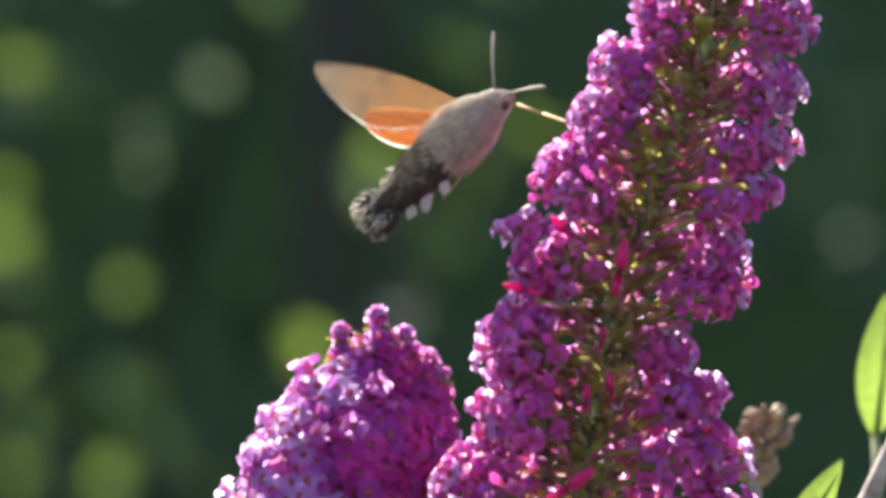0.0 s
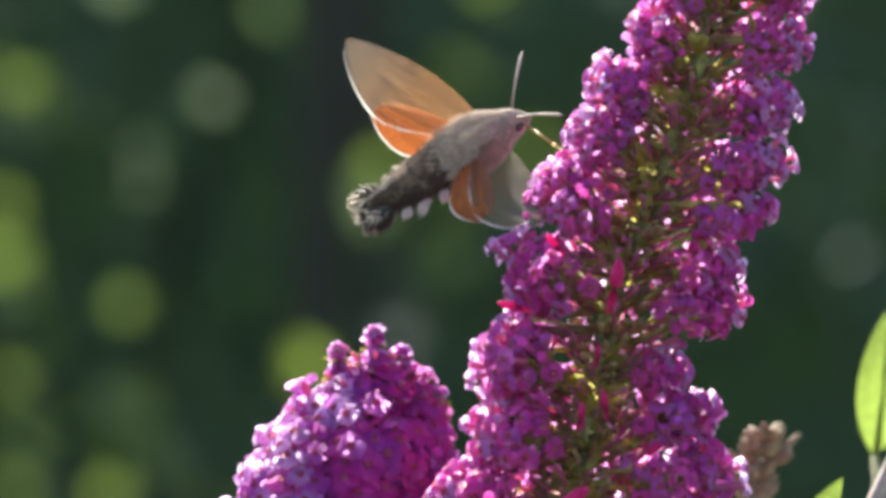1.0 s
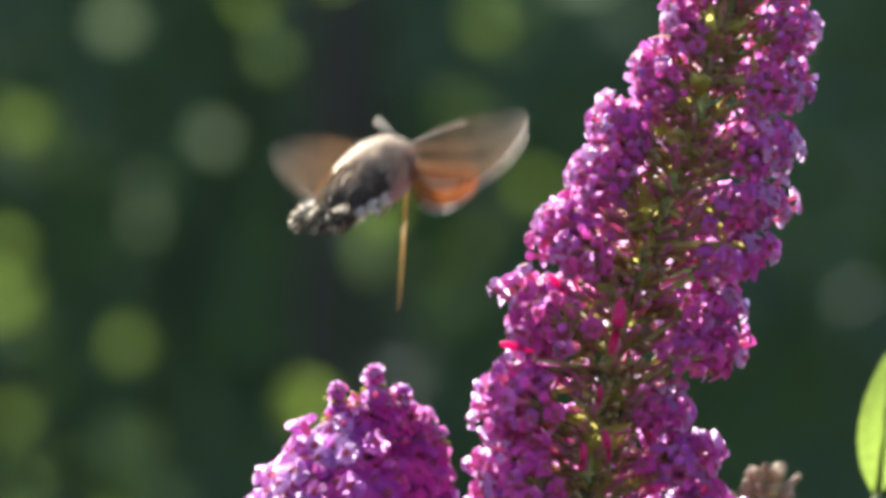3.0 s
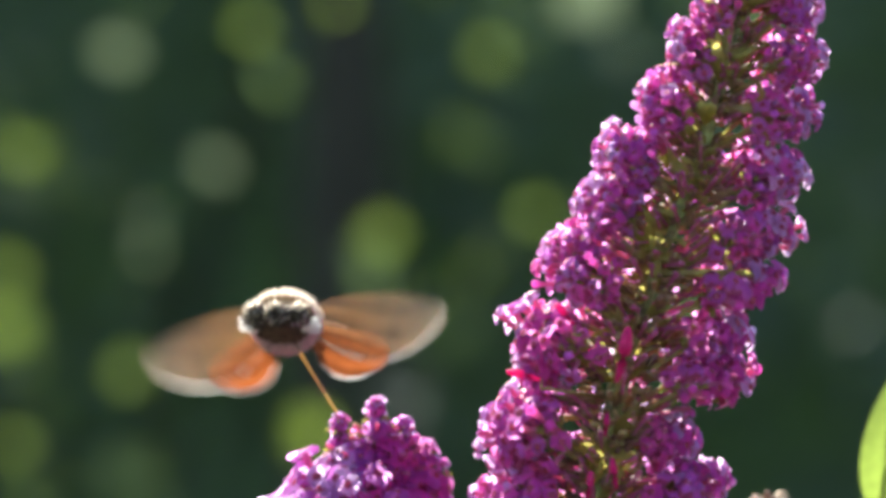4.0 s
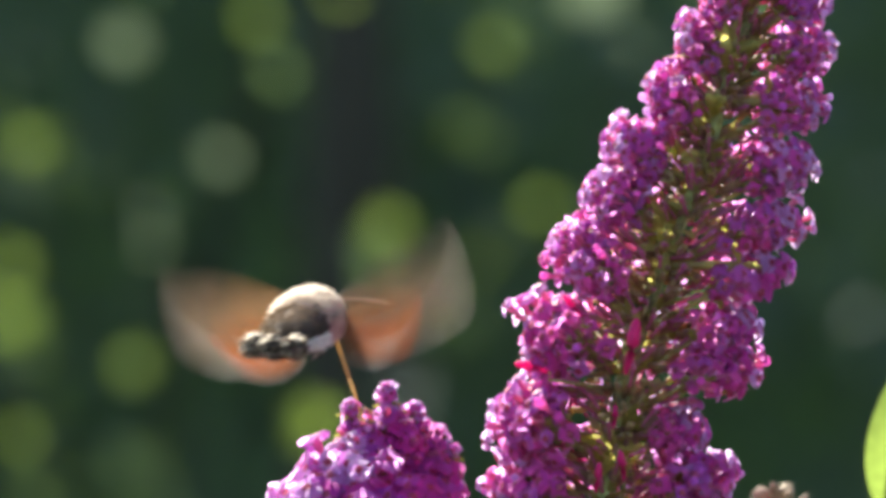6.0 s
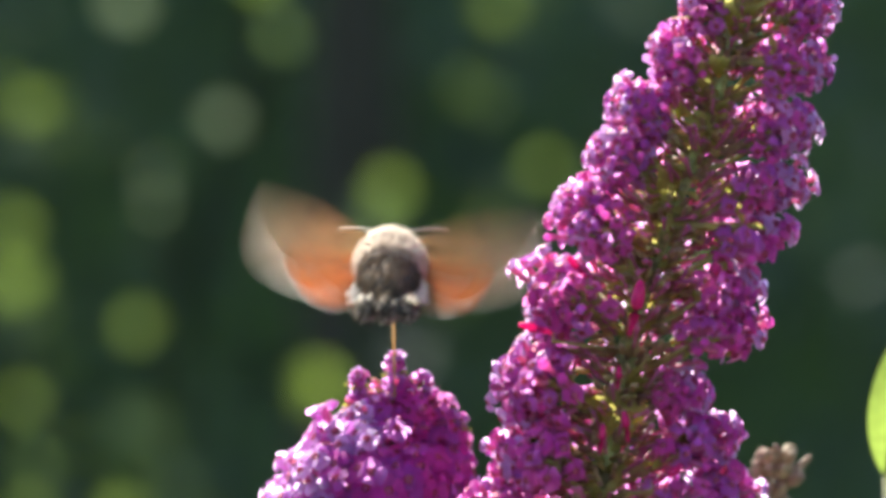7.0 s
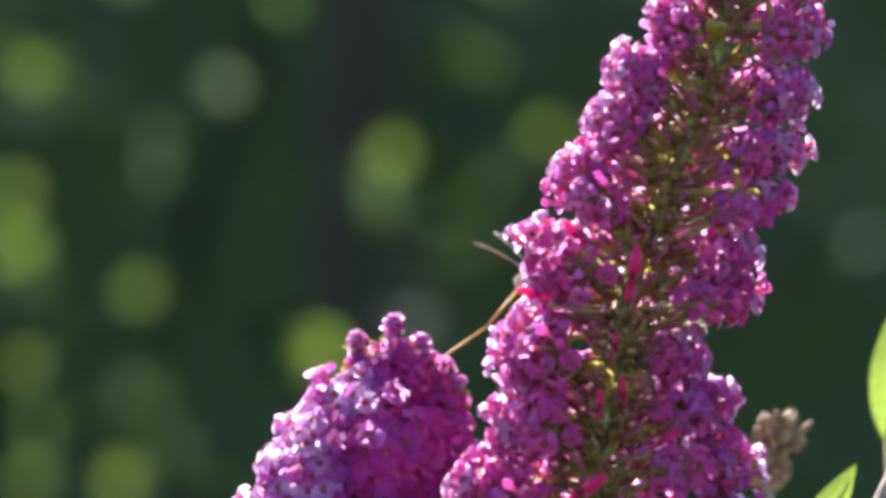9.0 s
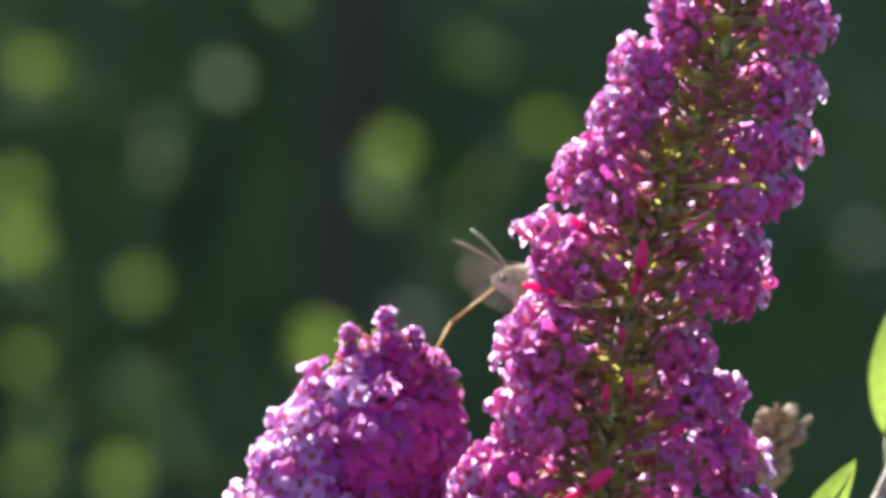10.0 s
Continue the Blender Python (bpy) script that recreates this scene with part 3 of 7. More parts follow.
left_spike = build_spike("flower_spike", "shorter dense lilac-pink butterfly bush spike in full bloom", left_axis, DL, (-0.02, 0.08),
                         crown_knobs([(617, 592, 15, 26), (618, 626, 17, 24), (682, 566, 18, 24), (684, 602, 20, 28), (734, 592, 12, 16), (736, 618, 15, 22), (772, 630, 12, 16), (776, 656, 14, 20), (798, 664, 11, 14), (655, 622, 16, 18)], DL - 0.002)
                         + cone_clumps(left_axis, DL, [(618, 644, 744), (662, 590, 788), (712, 530, 816), (770, 476, 828), (835, 434, 830), (905, 412, 834), (980, 404, 840), (1060, 402, 842), (1145, 400, 842), (1230, 405, 842)], rngf), rngf,
                         [(1.0, 22, 1.0), (0.95, 30, 1.05), (0.85, 34, 1.0), (1.0, 14, 1.0), (0.9, 40, 1.05)],
                         [(plan(0, 665, DL).z, 3, 0.006)], [(plan(0, y, DL).z, 0.75, 40) for y in (640, 672, 705)])

# ---- twigs beside the spikes ----
def build_dry_head():
    rng = random.Random(8)
    d = 0.06
    top = thing("seed_head", pose(0, 0, 0), "small brown withered seed head on a thin twig", "seed head")
    a, b = plan(1358, 846, d), plan(1384, 733, d)
    bm = bmesh.new()
    tube(bm, [Vector((0.09, 0.07, -0.03)), Vector((0.085, 0.07, 0.7)), a, a.lerp(b, 0.5), b], [0.003, 0.0022, 0.0012, 0.0009, 0.0005], 8)
    part("twig", bm, BARK, top)
    for k in range(72):
        u = rng.random()
        c = a.lerp(b, u)
        ang = rng.uniform(0, 6.28)
        r = rng.uniform(0.0012, 0.0044) * (1.0 if u > 0.25 else 0.7)
        c = c + Vector((math.cos(ang) * r, math.sin(ang) * r, rng.uniform(-0.001, 0.001)))
        bm = bmesh.new()
        w = rng.uniform(0.0006, 0.0011)
        blob(bm, (0, 0, 0), (w, w * rng.uniform(0.7, 1.0), rng.uniform(0.0014, 0.0026)), None, 0.5, 8, 6, 0, k)
        ob = part("capsule", bm, DRY, top)
        ob.matrix_basis = Matrix.Translation(c) @ frame_to((math.cos(ang), math.sin(ang), 0.8))
    return top


def build_leaf(d, base, tip, width, foot, label):
    """A lance-shaped leaf on its shoot."""
    top = thing("leaf_shoot", pose(0, 0, 0), label, "leaf")
    a, b = plan(*base, d), plan(*tip, d)
    along = (b - a).normalized()
    side = along.cross(Vector((0, 1, 0))).normalized()
    length = (b - a).length
    bm = bmesh.new()
    rows = []
    n = 14
    for i in range(n + 1):
        u = i / n
        w = width * (math.sin(math.pi * u ** 0.85) ** 0.85 if 0 < u < 1 else 0.02)
        c = a + along * length * u + Vector((0, -0.12 * length * math.sin(u * 3.1), 0))
        rows.append([bm.verts.new(c + side * w * s + Vector((0, (0.25 * abs(s) + 0.03 * math.sin(u * 40 + s)) * w, 0))) for s in (-1, -0.5, 0, 0.5, 1)])
    for r0, r1 in zip(rows, rows[1:]):
        for s in range(4):
            bm.faces.new((r0[s], r0[s + 1], r1[s + 1], r1[s]))
    part("blade", bm, FRESH_LEAF, top)
    bm = bmesh.new()
    tube(bm, [a + Vector((0, 0.0006, 0)) + along * length * u + Vector((0, -0.12 * length * math.sin(u * 3.1), 0)) for u in (0, 0.3, 0.6, 0.9)], [0.0007, 0.0005, 0.0004, 0.0001], 6)
    part("midrib", bm, STEM, top)
    bm = bmesh.new()
    f = Vector(foot)
    tube(bm, [f, f.lerp(a, 0.5) + Vector((0.01, 0.01, 0)), f.lerp(a, 0.97) + Vector((0.0015, 0, -0.002)), a], [0.003, 0.002, 0.0011, 0.0006], 8)
    part("stalk", bm, STEM, top)
    return top


build_dry_head()
build_leaf(0.075, (1572, 775), (1590, 520), 0.0042, (0.11, 0.06, -0.03), "bright yellow-green backlit leaf beside the tall spike")
build_leaf(0.042, (1398, 995), (1514, 813), 0.0030, (0.10, 0.06, -0.03), "narrow yellow-green pointed leaf beside the tall spike")


def build_twig():
    top = thing("bare_twig", pose(0, 0, 0), "pale grey-brown bare twig beside the leaves", "twig")
    bm = bmesh.new()
    tube(bm, [Vector((0.02, 0.1, -0.03)), Vector((0.03, 0.06, 0.8)), plan(1488, 1010, 0.03), plan(1562, 880, 0.03), plan(1614, 770, 0.03), plan(1650, 690, 0.03)],
         [0.004, 0.003, 0.0018, 0.0017, 0.0015, 0.0012], 10)
    part("twig", bm, BARK, top)
    return top


build_twig()


# ---- the hawk moth ----
def fuzz(bm, rng, spots, length, width, mat):
    """Short tapering hair scales lying backwards on a furry body."""
    for p, nrm, back in spots:
        d = (Vector(nrm) * rng.uniform(0.45, 1.0) + Vector(back)).normalized()
        s = d.cross(Vector(nrm)).normalized() if abs(d.dot(Vector(nrm))) < 0.99 else Vector((1, 0, 0))
        k = length * rng.uniform(0.6, 1.3)
        a = bm.verts.new(Vector(p) + s * width)
        b = bm.verts.new(Vector(p) - s * width)
        c = bm.verts.new(Vector(p) + d * k)
        bm.faces.new((a, b, c)).material_index = mat


def fur_body(rng, profile, mats, pick, hairs, hair_len, sides=32):
    """A furred spindle along x: profile rows are (x, half width, half height, z)."""
    fine = []
    for p, q in zip(profile, profile[1:]):
        fine += [tuple(p[c] + (q[c] - p[c]) * u / 4 for c in range(4)) for u in range(4)]
    profile = fine + [profile[-1]]
    bm = bmesh.new()
    rings = []
    for x, w, h, z in profile:
        ring = []
        for k in range(sides):
            a = 2 * math.pi * k / sides
            e = 1 + 0.05 * noise.noise(Vector((x * 900, math.cos(a) * 2, math.sin(a) * 2)))
            ring.append(bm.verts.new((x, math.cos(a) * w * e, z + math.sin(a) * h * e)))
        rings.append(ring)
    for i, (r0, r1) in enumerate(zip(rings, rings[1:])):
        for k in range(sides):
            f = bm.faces.new((r0[k], r1[k], r1[(k + 1) % sides], r0[(k + 1) % sides]))
            f.material_index = pick((profile[i][0] + profile[i + 1][0]) / 2, 2 * math.pi * (k + 0.5) / sides)
    bm.faces.new(rings[0])
    bm.faces.new(rings[-1][::-1])
    for _ in range(hairs):
        t = rng.uniform(0.02, 0.98) * (len(profile) - 1)
        i = min(int(t), len(profile) - 2)
        u = t - i
        x, w, h, z = [profile[i][c] * (1 - u) + profile[i + 1][c] * u for c in range(4)]
        a = rng.uniform(0, 6.28)
        nrm = Vector((0, math.cos(a), math.sin(a)))
        fuzz(bm, rng, [((x, math.cos(a) * w, z + math.sin(a) * h), nrm, (-1, 0, 0))], hair_len, 0.00012, pick(x + rng.uniform(-1.4, 1.4) * 0.001, a + rng.uniform(-0.25, 0.25)))
    bmesh.ops.recalc_face_normals(bm, faces=bm.faces[:])
    return bm


def wing_sheet(outline_pts, span_cuts, mat_of, thick=0.00004):
    """A thin wing with ribs: outline_pts are (span, leading, trailing)."""
    bm = bmesh.new()
    rows = []
    for y, lead, trail in outline_pts:
        row = []
        for c in range(span_cuts + 1):
            u = c / span_cuts
            x = lead + (trail - lead) * u
            z = 0.00022 * math.sin(u * 17 + y * 300) * (0.4 + u) + 0.0005 * math.sin(u * 3.1)
            row.append(bm.verts.new((x, y, z)))
        rows.append(row)
    for i, (r0, r1) in enumerate(zip(rows, rows[1:])):
        for c in range(span_cuts):
            f = bm.faces.new((r0[c], r0[c + 1], r1[c + 1], r1[c]))
            f.material_index = mat_of(i / (len(rows) - 2), c / (span_cuts - 1))
    return bm


def fore_material(name, base, lit):
    """Grey-brown forewing, lit orange-brown through its scales, with two darker bands and veins."""
    m = material(name, base, 0.6, 0.35, 350, 0.55, lit, 0.2, 0.3, second=tuple(v * 0.65 for v in base), clear=0.46)
    nt = m.node_tree
    tc = nt.nodes.new("ShaderNodeTexCoord")
    split = nt.nodes.new("ShaderNodeSeparateXYZ")
    nt.links.new(tc.outputs["Object"], split.inputs[0])
    far = nt.nodes.new("ShaderNodeMath")
    far.operation = "ABSOLUTE"
    nt.links.new(split.outputs[1], far.inputs[0])
    grade = nt.nodes.new("ShaderNodeMapRange")
    grade.inputs[1].default_value, grade.inputs[2].default_value = 0.009, 0.022
    nt.links.new(far.outputs[0], grade.inputs[0])
    place = nt.nodes.new("ShaderNodeMapping")
    place.inputs["Scale"].default_value = (1500, 110, 1)
    streak = nt.nodes.new("ShaderNodeTexNoise")
    streak.inputs["Scale"].default_value = 1.0
    streak.inputs["Detail"].default_value = 3.0
    nt.links.new(tc.outputs["Object"], place.inputs[0])
    nt.links.new(place.outputs[0], streak.inputs["Vector"])
    depth = nt.nodes.new("ShaderNodeMapRange")
    depth.inputs[1].default_value, depth.inputs[2].default_value = 0.35, 0.65
    depth.inputs[3].default_value, depth.inputs[4].default_value = 0.78, 1.1
    nt.links.new(streak.outputs[0], depth.inputs[0])
    for node in list(nt.nodes):
        if node.bl_idname in ("ShaderNodeBsdfPrincipled", "ShaderNodeBsdfTranslucent"):
            sock = node.inputs[0]
            before = sock.links[0].from_socket
            mix = nt.nodes.new("ShaderNodeMix")
            mix.data_type = "RGBA"
            mix.inputs[7].default_value = (0.34, 0.31, 0.26, 1) if node.bl_idname == "ShaderNodeBsdfPrincipled" else (0.20, 0.145, 0.095, 1)
            nt.links.new(grade.outputs[0], mix.inputs[0])
            nt.links.new(before, mix.inputs[6])
            veins = nt.nodes.new("ShaderNodeMix")
            veins.data_type = "RGBA"
            veins.blend_type = "MULTIPLY"
            veins.inputs[0].default_value = 1.0
            nt.links.new(mix.outputs[2], veins.inputs[6])
            nt.links.new(depth.outputs[0], veins.inputs[7])
            nt.links.new(veins.outputs[2], sock)
    return m


FORE = fore_material("forewing_brown", (0.26, 0.19, 0.13), (0.27, 0.135, 0.058))
FORE_BAND = fore_material("forewing_band", (0.19, 0.145, 0.10), (0.19, 0.095, 0.045))


def build_moth():
    rng = random.Random(4)
    top = thing("hawk_moth", pose(0, 0, 1.4), "grey-brown hovering hawk moth with orange wings and black-white tail tufts", "moth")
    mm = 0.001
    thorax = [(-3.5 * mm, 4.4 * mm, 3.5 * mm, 0), (-1 * mm, 5.0 * mm, 4.0 * mm, 0), (2 * mm, 5.1 * mm, 4.3 * mm, 0), (4.6 * mm, 4.5 * mm, 4.0 * mm, 0), (6.6 * mm, 3.3 * mm, 3.3 * mm, 0), (8 * mm, 2.6 * mm, 2.5 * mm, 0)]
    part("thorax", fur_body(rng, thorax, None, lambda x, a: (2 if abs(math.sin(9 * a + 900 * x)) > 0.975 else 0) if math.sin(a) > -0.28 else 1, 4200, 2.0 * mm), [FUR_GREY, FUR_PALE, FUR_TIP], top)
    head = [(6.6 * mm, 2.7 * mm, 2.6 * mm, 0), (8.2 * mm, 2.9 * mm, 2.7 * mm, 0), (9.6 * mm, 2.2 * mm, 2.1 * mm, -0.1 * mm), (10.8 * mm, 1.3 * mm, 1.3 * mm, -0.4 * mm), (11.7 * mm, 0.5 * mm, 0.5 * mm, -0.8 * mm)]
    part("head", fur_body(rng, head, None, lambda x, a: 1 if math.sin(a) < -0.1 else 0, 600, 1.0 * mm), [FUR_GREY, FUR_PALE], top)
    for s in (1, -1):
        bm = bmesh.new()
        blob(bm, (9.0 * mm, s * 2.0 * mm, 0.35 * mm), (1.15 * mm, 0.75 * mm, 0.85 * mm), None, 0, 14, 10)
        part("eye", bm, EYE_DARK, top, "dark glossy compound eye")
    abdomen = [(-1.0 * mm, 4.6 * mm, 3.6 * mm, 0), (-4.5 * mm, 4.8 * mm, 3.5 * mm, -0.2 * mm), (-9 * mm, 4.5 * mm, 3.0 * mm, -0.5 * mm), (-13 * mm, 3.4 * mm, 2.4 * mm, -0.8 * mm), (-16 * mm, 1.8 * mm, 1.7 * mm, -1.0 * mm), (-17.5 * mm, 1.5 * mm, 1.3 * mm, -1.1 * mm)]

    def belt(x, a):
        x += 0.0016 * noise.noise(Vector((x * 500, math.cos(a) * 3, math.sin(a) * 3)))
        a += 0.35 * noise.noise(Vector((x * 700, math.cos(a) * 2, 7 + math.sin(a) * 2)))
        c, s = abs(math.cos(a)), math.sin(a)
        if x < -4.5 * mm and c > 0.6 and s > -0.8:
            return 2 if (x * 1000) % 4.6 > 0.8 else 4
        if s < -0.5:
            return 4
        return 0 if x > -5 * mm else (4 if x > -12 * mm else 2)
    part("abdomen", fur_body(rng, abdomen, None, belt, 2600, 1.35 * mm), [FUR_GREY, FUR_PALE, FUR_BLACK, FUR_WHITE, FUR_BROWN], top, "brown abdomen with black and white side patches")
    for s in (1, -1):
        for x, size in ((-6.4, 0.7), (-10.0, 0.95), (-13.0, 0.6)):
            bm = bmesh.new()
            for k in range(46):
                fuzz(bm, rng, [((x * mm + rng.uniform(-0.7, 0.7) * mm, s * (5.3 + 0.1 * x) * mm, -1.7 * mm + rng.uniform(-0.8, 0.8) * mm), (0, s, rng.uniform(-0.4, 0.4)), (-0.8, s * 0.5, rng.uniform(-0.2, 0.2)))], 2.6 * mm * size, 0.00026, 0)
            blob(bm, (x * mm, s * (4.9 + 0.1 * x) * mm, -1.9 * mm), (1.3 * mm * size, 0.9 * mm, 1.1 * mm * size), None, 0.3, 10, 8)
            part("side_tuft", bm, FUR_WHITE, top, "white hair tuft")
    for s in (1, 0, -1):
        bm = bmesh.new()
        c0 = Vector((-17.8 * mm + abs(s) * 0.5 * mm, s * 3.0 * mm, -1.1 * mm))
        blob(bm, c0, (2.3 * mm, 1.75 * mm, 1.7 * mm), None, 0.35, 12, 10, 0, s + 3.0)
        for k in range(420):
            v = Vector((rng.gauss(-0.5, 0.6), rng.gauss(0.25 * s, 0.6), rng.gauss(0, 0.6))).normalized()
            p = c0 + Vector((v.x * 2.4 * mm, v.y * 1.65 * mm, v.z * 1.5 * mm))
            fuzz(bm, rng, [(p, v, (-0.9, 0.35 * s, 0))], 1.5 * mm, 0.00016, 1 if (v.x < -0.4 or v.z > 0.6) and rng.random() < 0.4 else 0)
        part("tail_brush", bm, [FUR_BLACK, FUR_TIP], top, "black tail brush with pale hair tips")
    antennae = []
    for s in (1, -1):
        bm = bmesh.new()
        d = Vector((math.cos(radians(52)), s * math.sin(radians(52)), 0.24)).normalized()
        p0 = Vector((9.6 * mm, s * 1.0 * mm, 1.5 * mm))
        tube(bm, [d * u * 10.5 * mm + Vector((0, 0, 0.5 * mm * math.sin(u * 3))) for u in (0, 0.25, 0.5, 0.75, 0.9, 0.97, 1.03)],
             [0.16 * mm, 0.17 * mm, 0.21 * mm, 0.28 * mm, 0.30 * mm, 0.2 * mm, 0.05 * mm], 8)
        antennae.append((part("antenna", bm, HORN, top, "pale clubbed antenna"), p0))
    for s in (1, -1):
        for x, ln in ((2.5, 5.0), (-1.0, 6.0)):
            bm = bmesh.new()
            a = Vector((x * mm, s * 1.8 * mm, -3.4 * mm))
            b = a + Vector((-0.5 * ln * mm, s * 0.8 * mm, -1.4 * mm))
            tube(bm, [a, b, b + Vector((-0.6 * ln * mm, s * 0.3 * mm, -0.4 * mm))], [0.3 * mm, 0.24 * mm, 0.1 * mm], 6)
            part("leg", bm, HORN, top)
    bm = bmesh.new()
    tube(bm, [Vector((u * 11 * mm, 0, 0)) for u in (0, 0.5, 1.0)], [0.30 * mm, 0.26 * mm, 0.24 * mm], 8)
    pro = part("proboscis", bm, AMBER, top, "thin amber proboscis")
    bm = bmesh.new()
    tube(bm, [Vector((u * 14 * mm, 0, 0)) for u in (-0.01, 0.5, 1.0)], [0.24 * mm, 0.20 * mm, 0.12 * mm], 8)
    end = part("proboscis_end", bm, AMBER, pro)
    wings = []
    for s in (1, -1):
        fore = [(y * 1.1, a * 1.1, b * 1.3) for y, a, b in [(0, 0.9, -2.6), (2.5, 1.6, -4.0), (5, 2.0, -5.2), (8, 2.3, -6.2), (10.5, 2.3, -6.7), (12.5, 2.2, -6.6), (14.5, 1.9, -6.0), (16.5, 1.6, -5.1), (18.4, 1.2, -4.0), (20, 0.8, -2.8), (21.2, 0.4, -1.6), (21.8, 0.0, -0.5)]]
        hind = [(y * 1.07, a * 1.05, b * 1.0) for y, a, b in [(0.3, -1.8, -5.0), (2, -2.2, -8.9), (4, -2.6, -10.6), (6, -3.0, -11.3), (8, -3.4, -11.3), (10, -4.0, -10.7), (11.8, -4.8, -9.7), (13.0, -6.0, -8.6)]]
        conv = lambda rows: [(y * mm * s, a * mm, b * mm) for y, a, b in rows]
        w = part("forewing", wing_sheet(conv(fore), 30, lambda u, v: 2 if v > 0.97 else (1 if (abs(u - 0.42 - 0.1 * v) < 0.04 or abs(u - 0.72 - 0.08 * v) < 0.04) else 0)),
                 [FORE, FORE_BAND, WING_EDGE], top, "grey-brown forewing with dark bands")
        bm = wing_sheet(conv(hind), 28, lambda u, v: 1 if v > 0.97 else 0)
        for v in bm.verts:
            v.co.z -= 0.0003
        part("hindwing", bm, [WING_ORANGE, WING_EDGE], w, "bright orange hindwing with a pale fringe")
        wings.append(w)
    return top, wings[0], wings[1], pro, end, antennae


moth, left_wing, right_wing, proboscis, proboscis_end, antennae = build_moth()


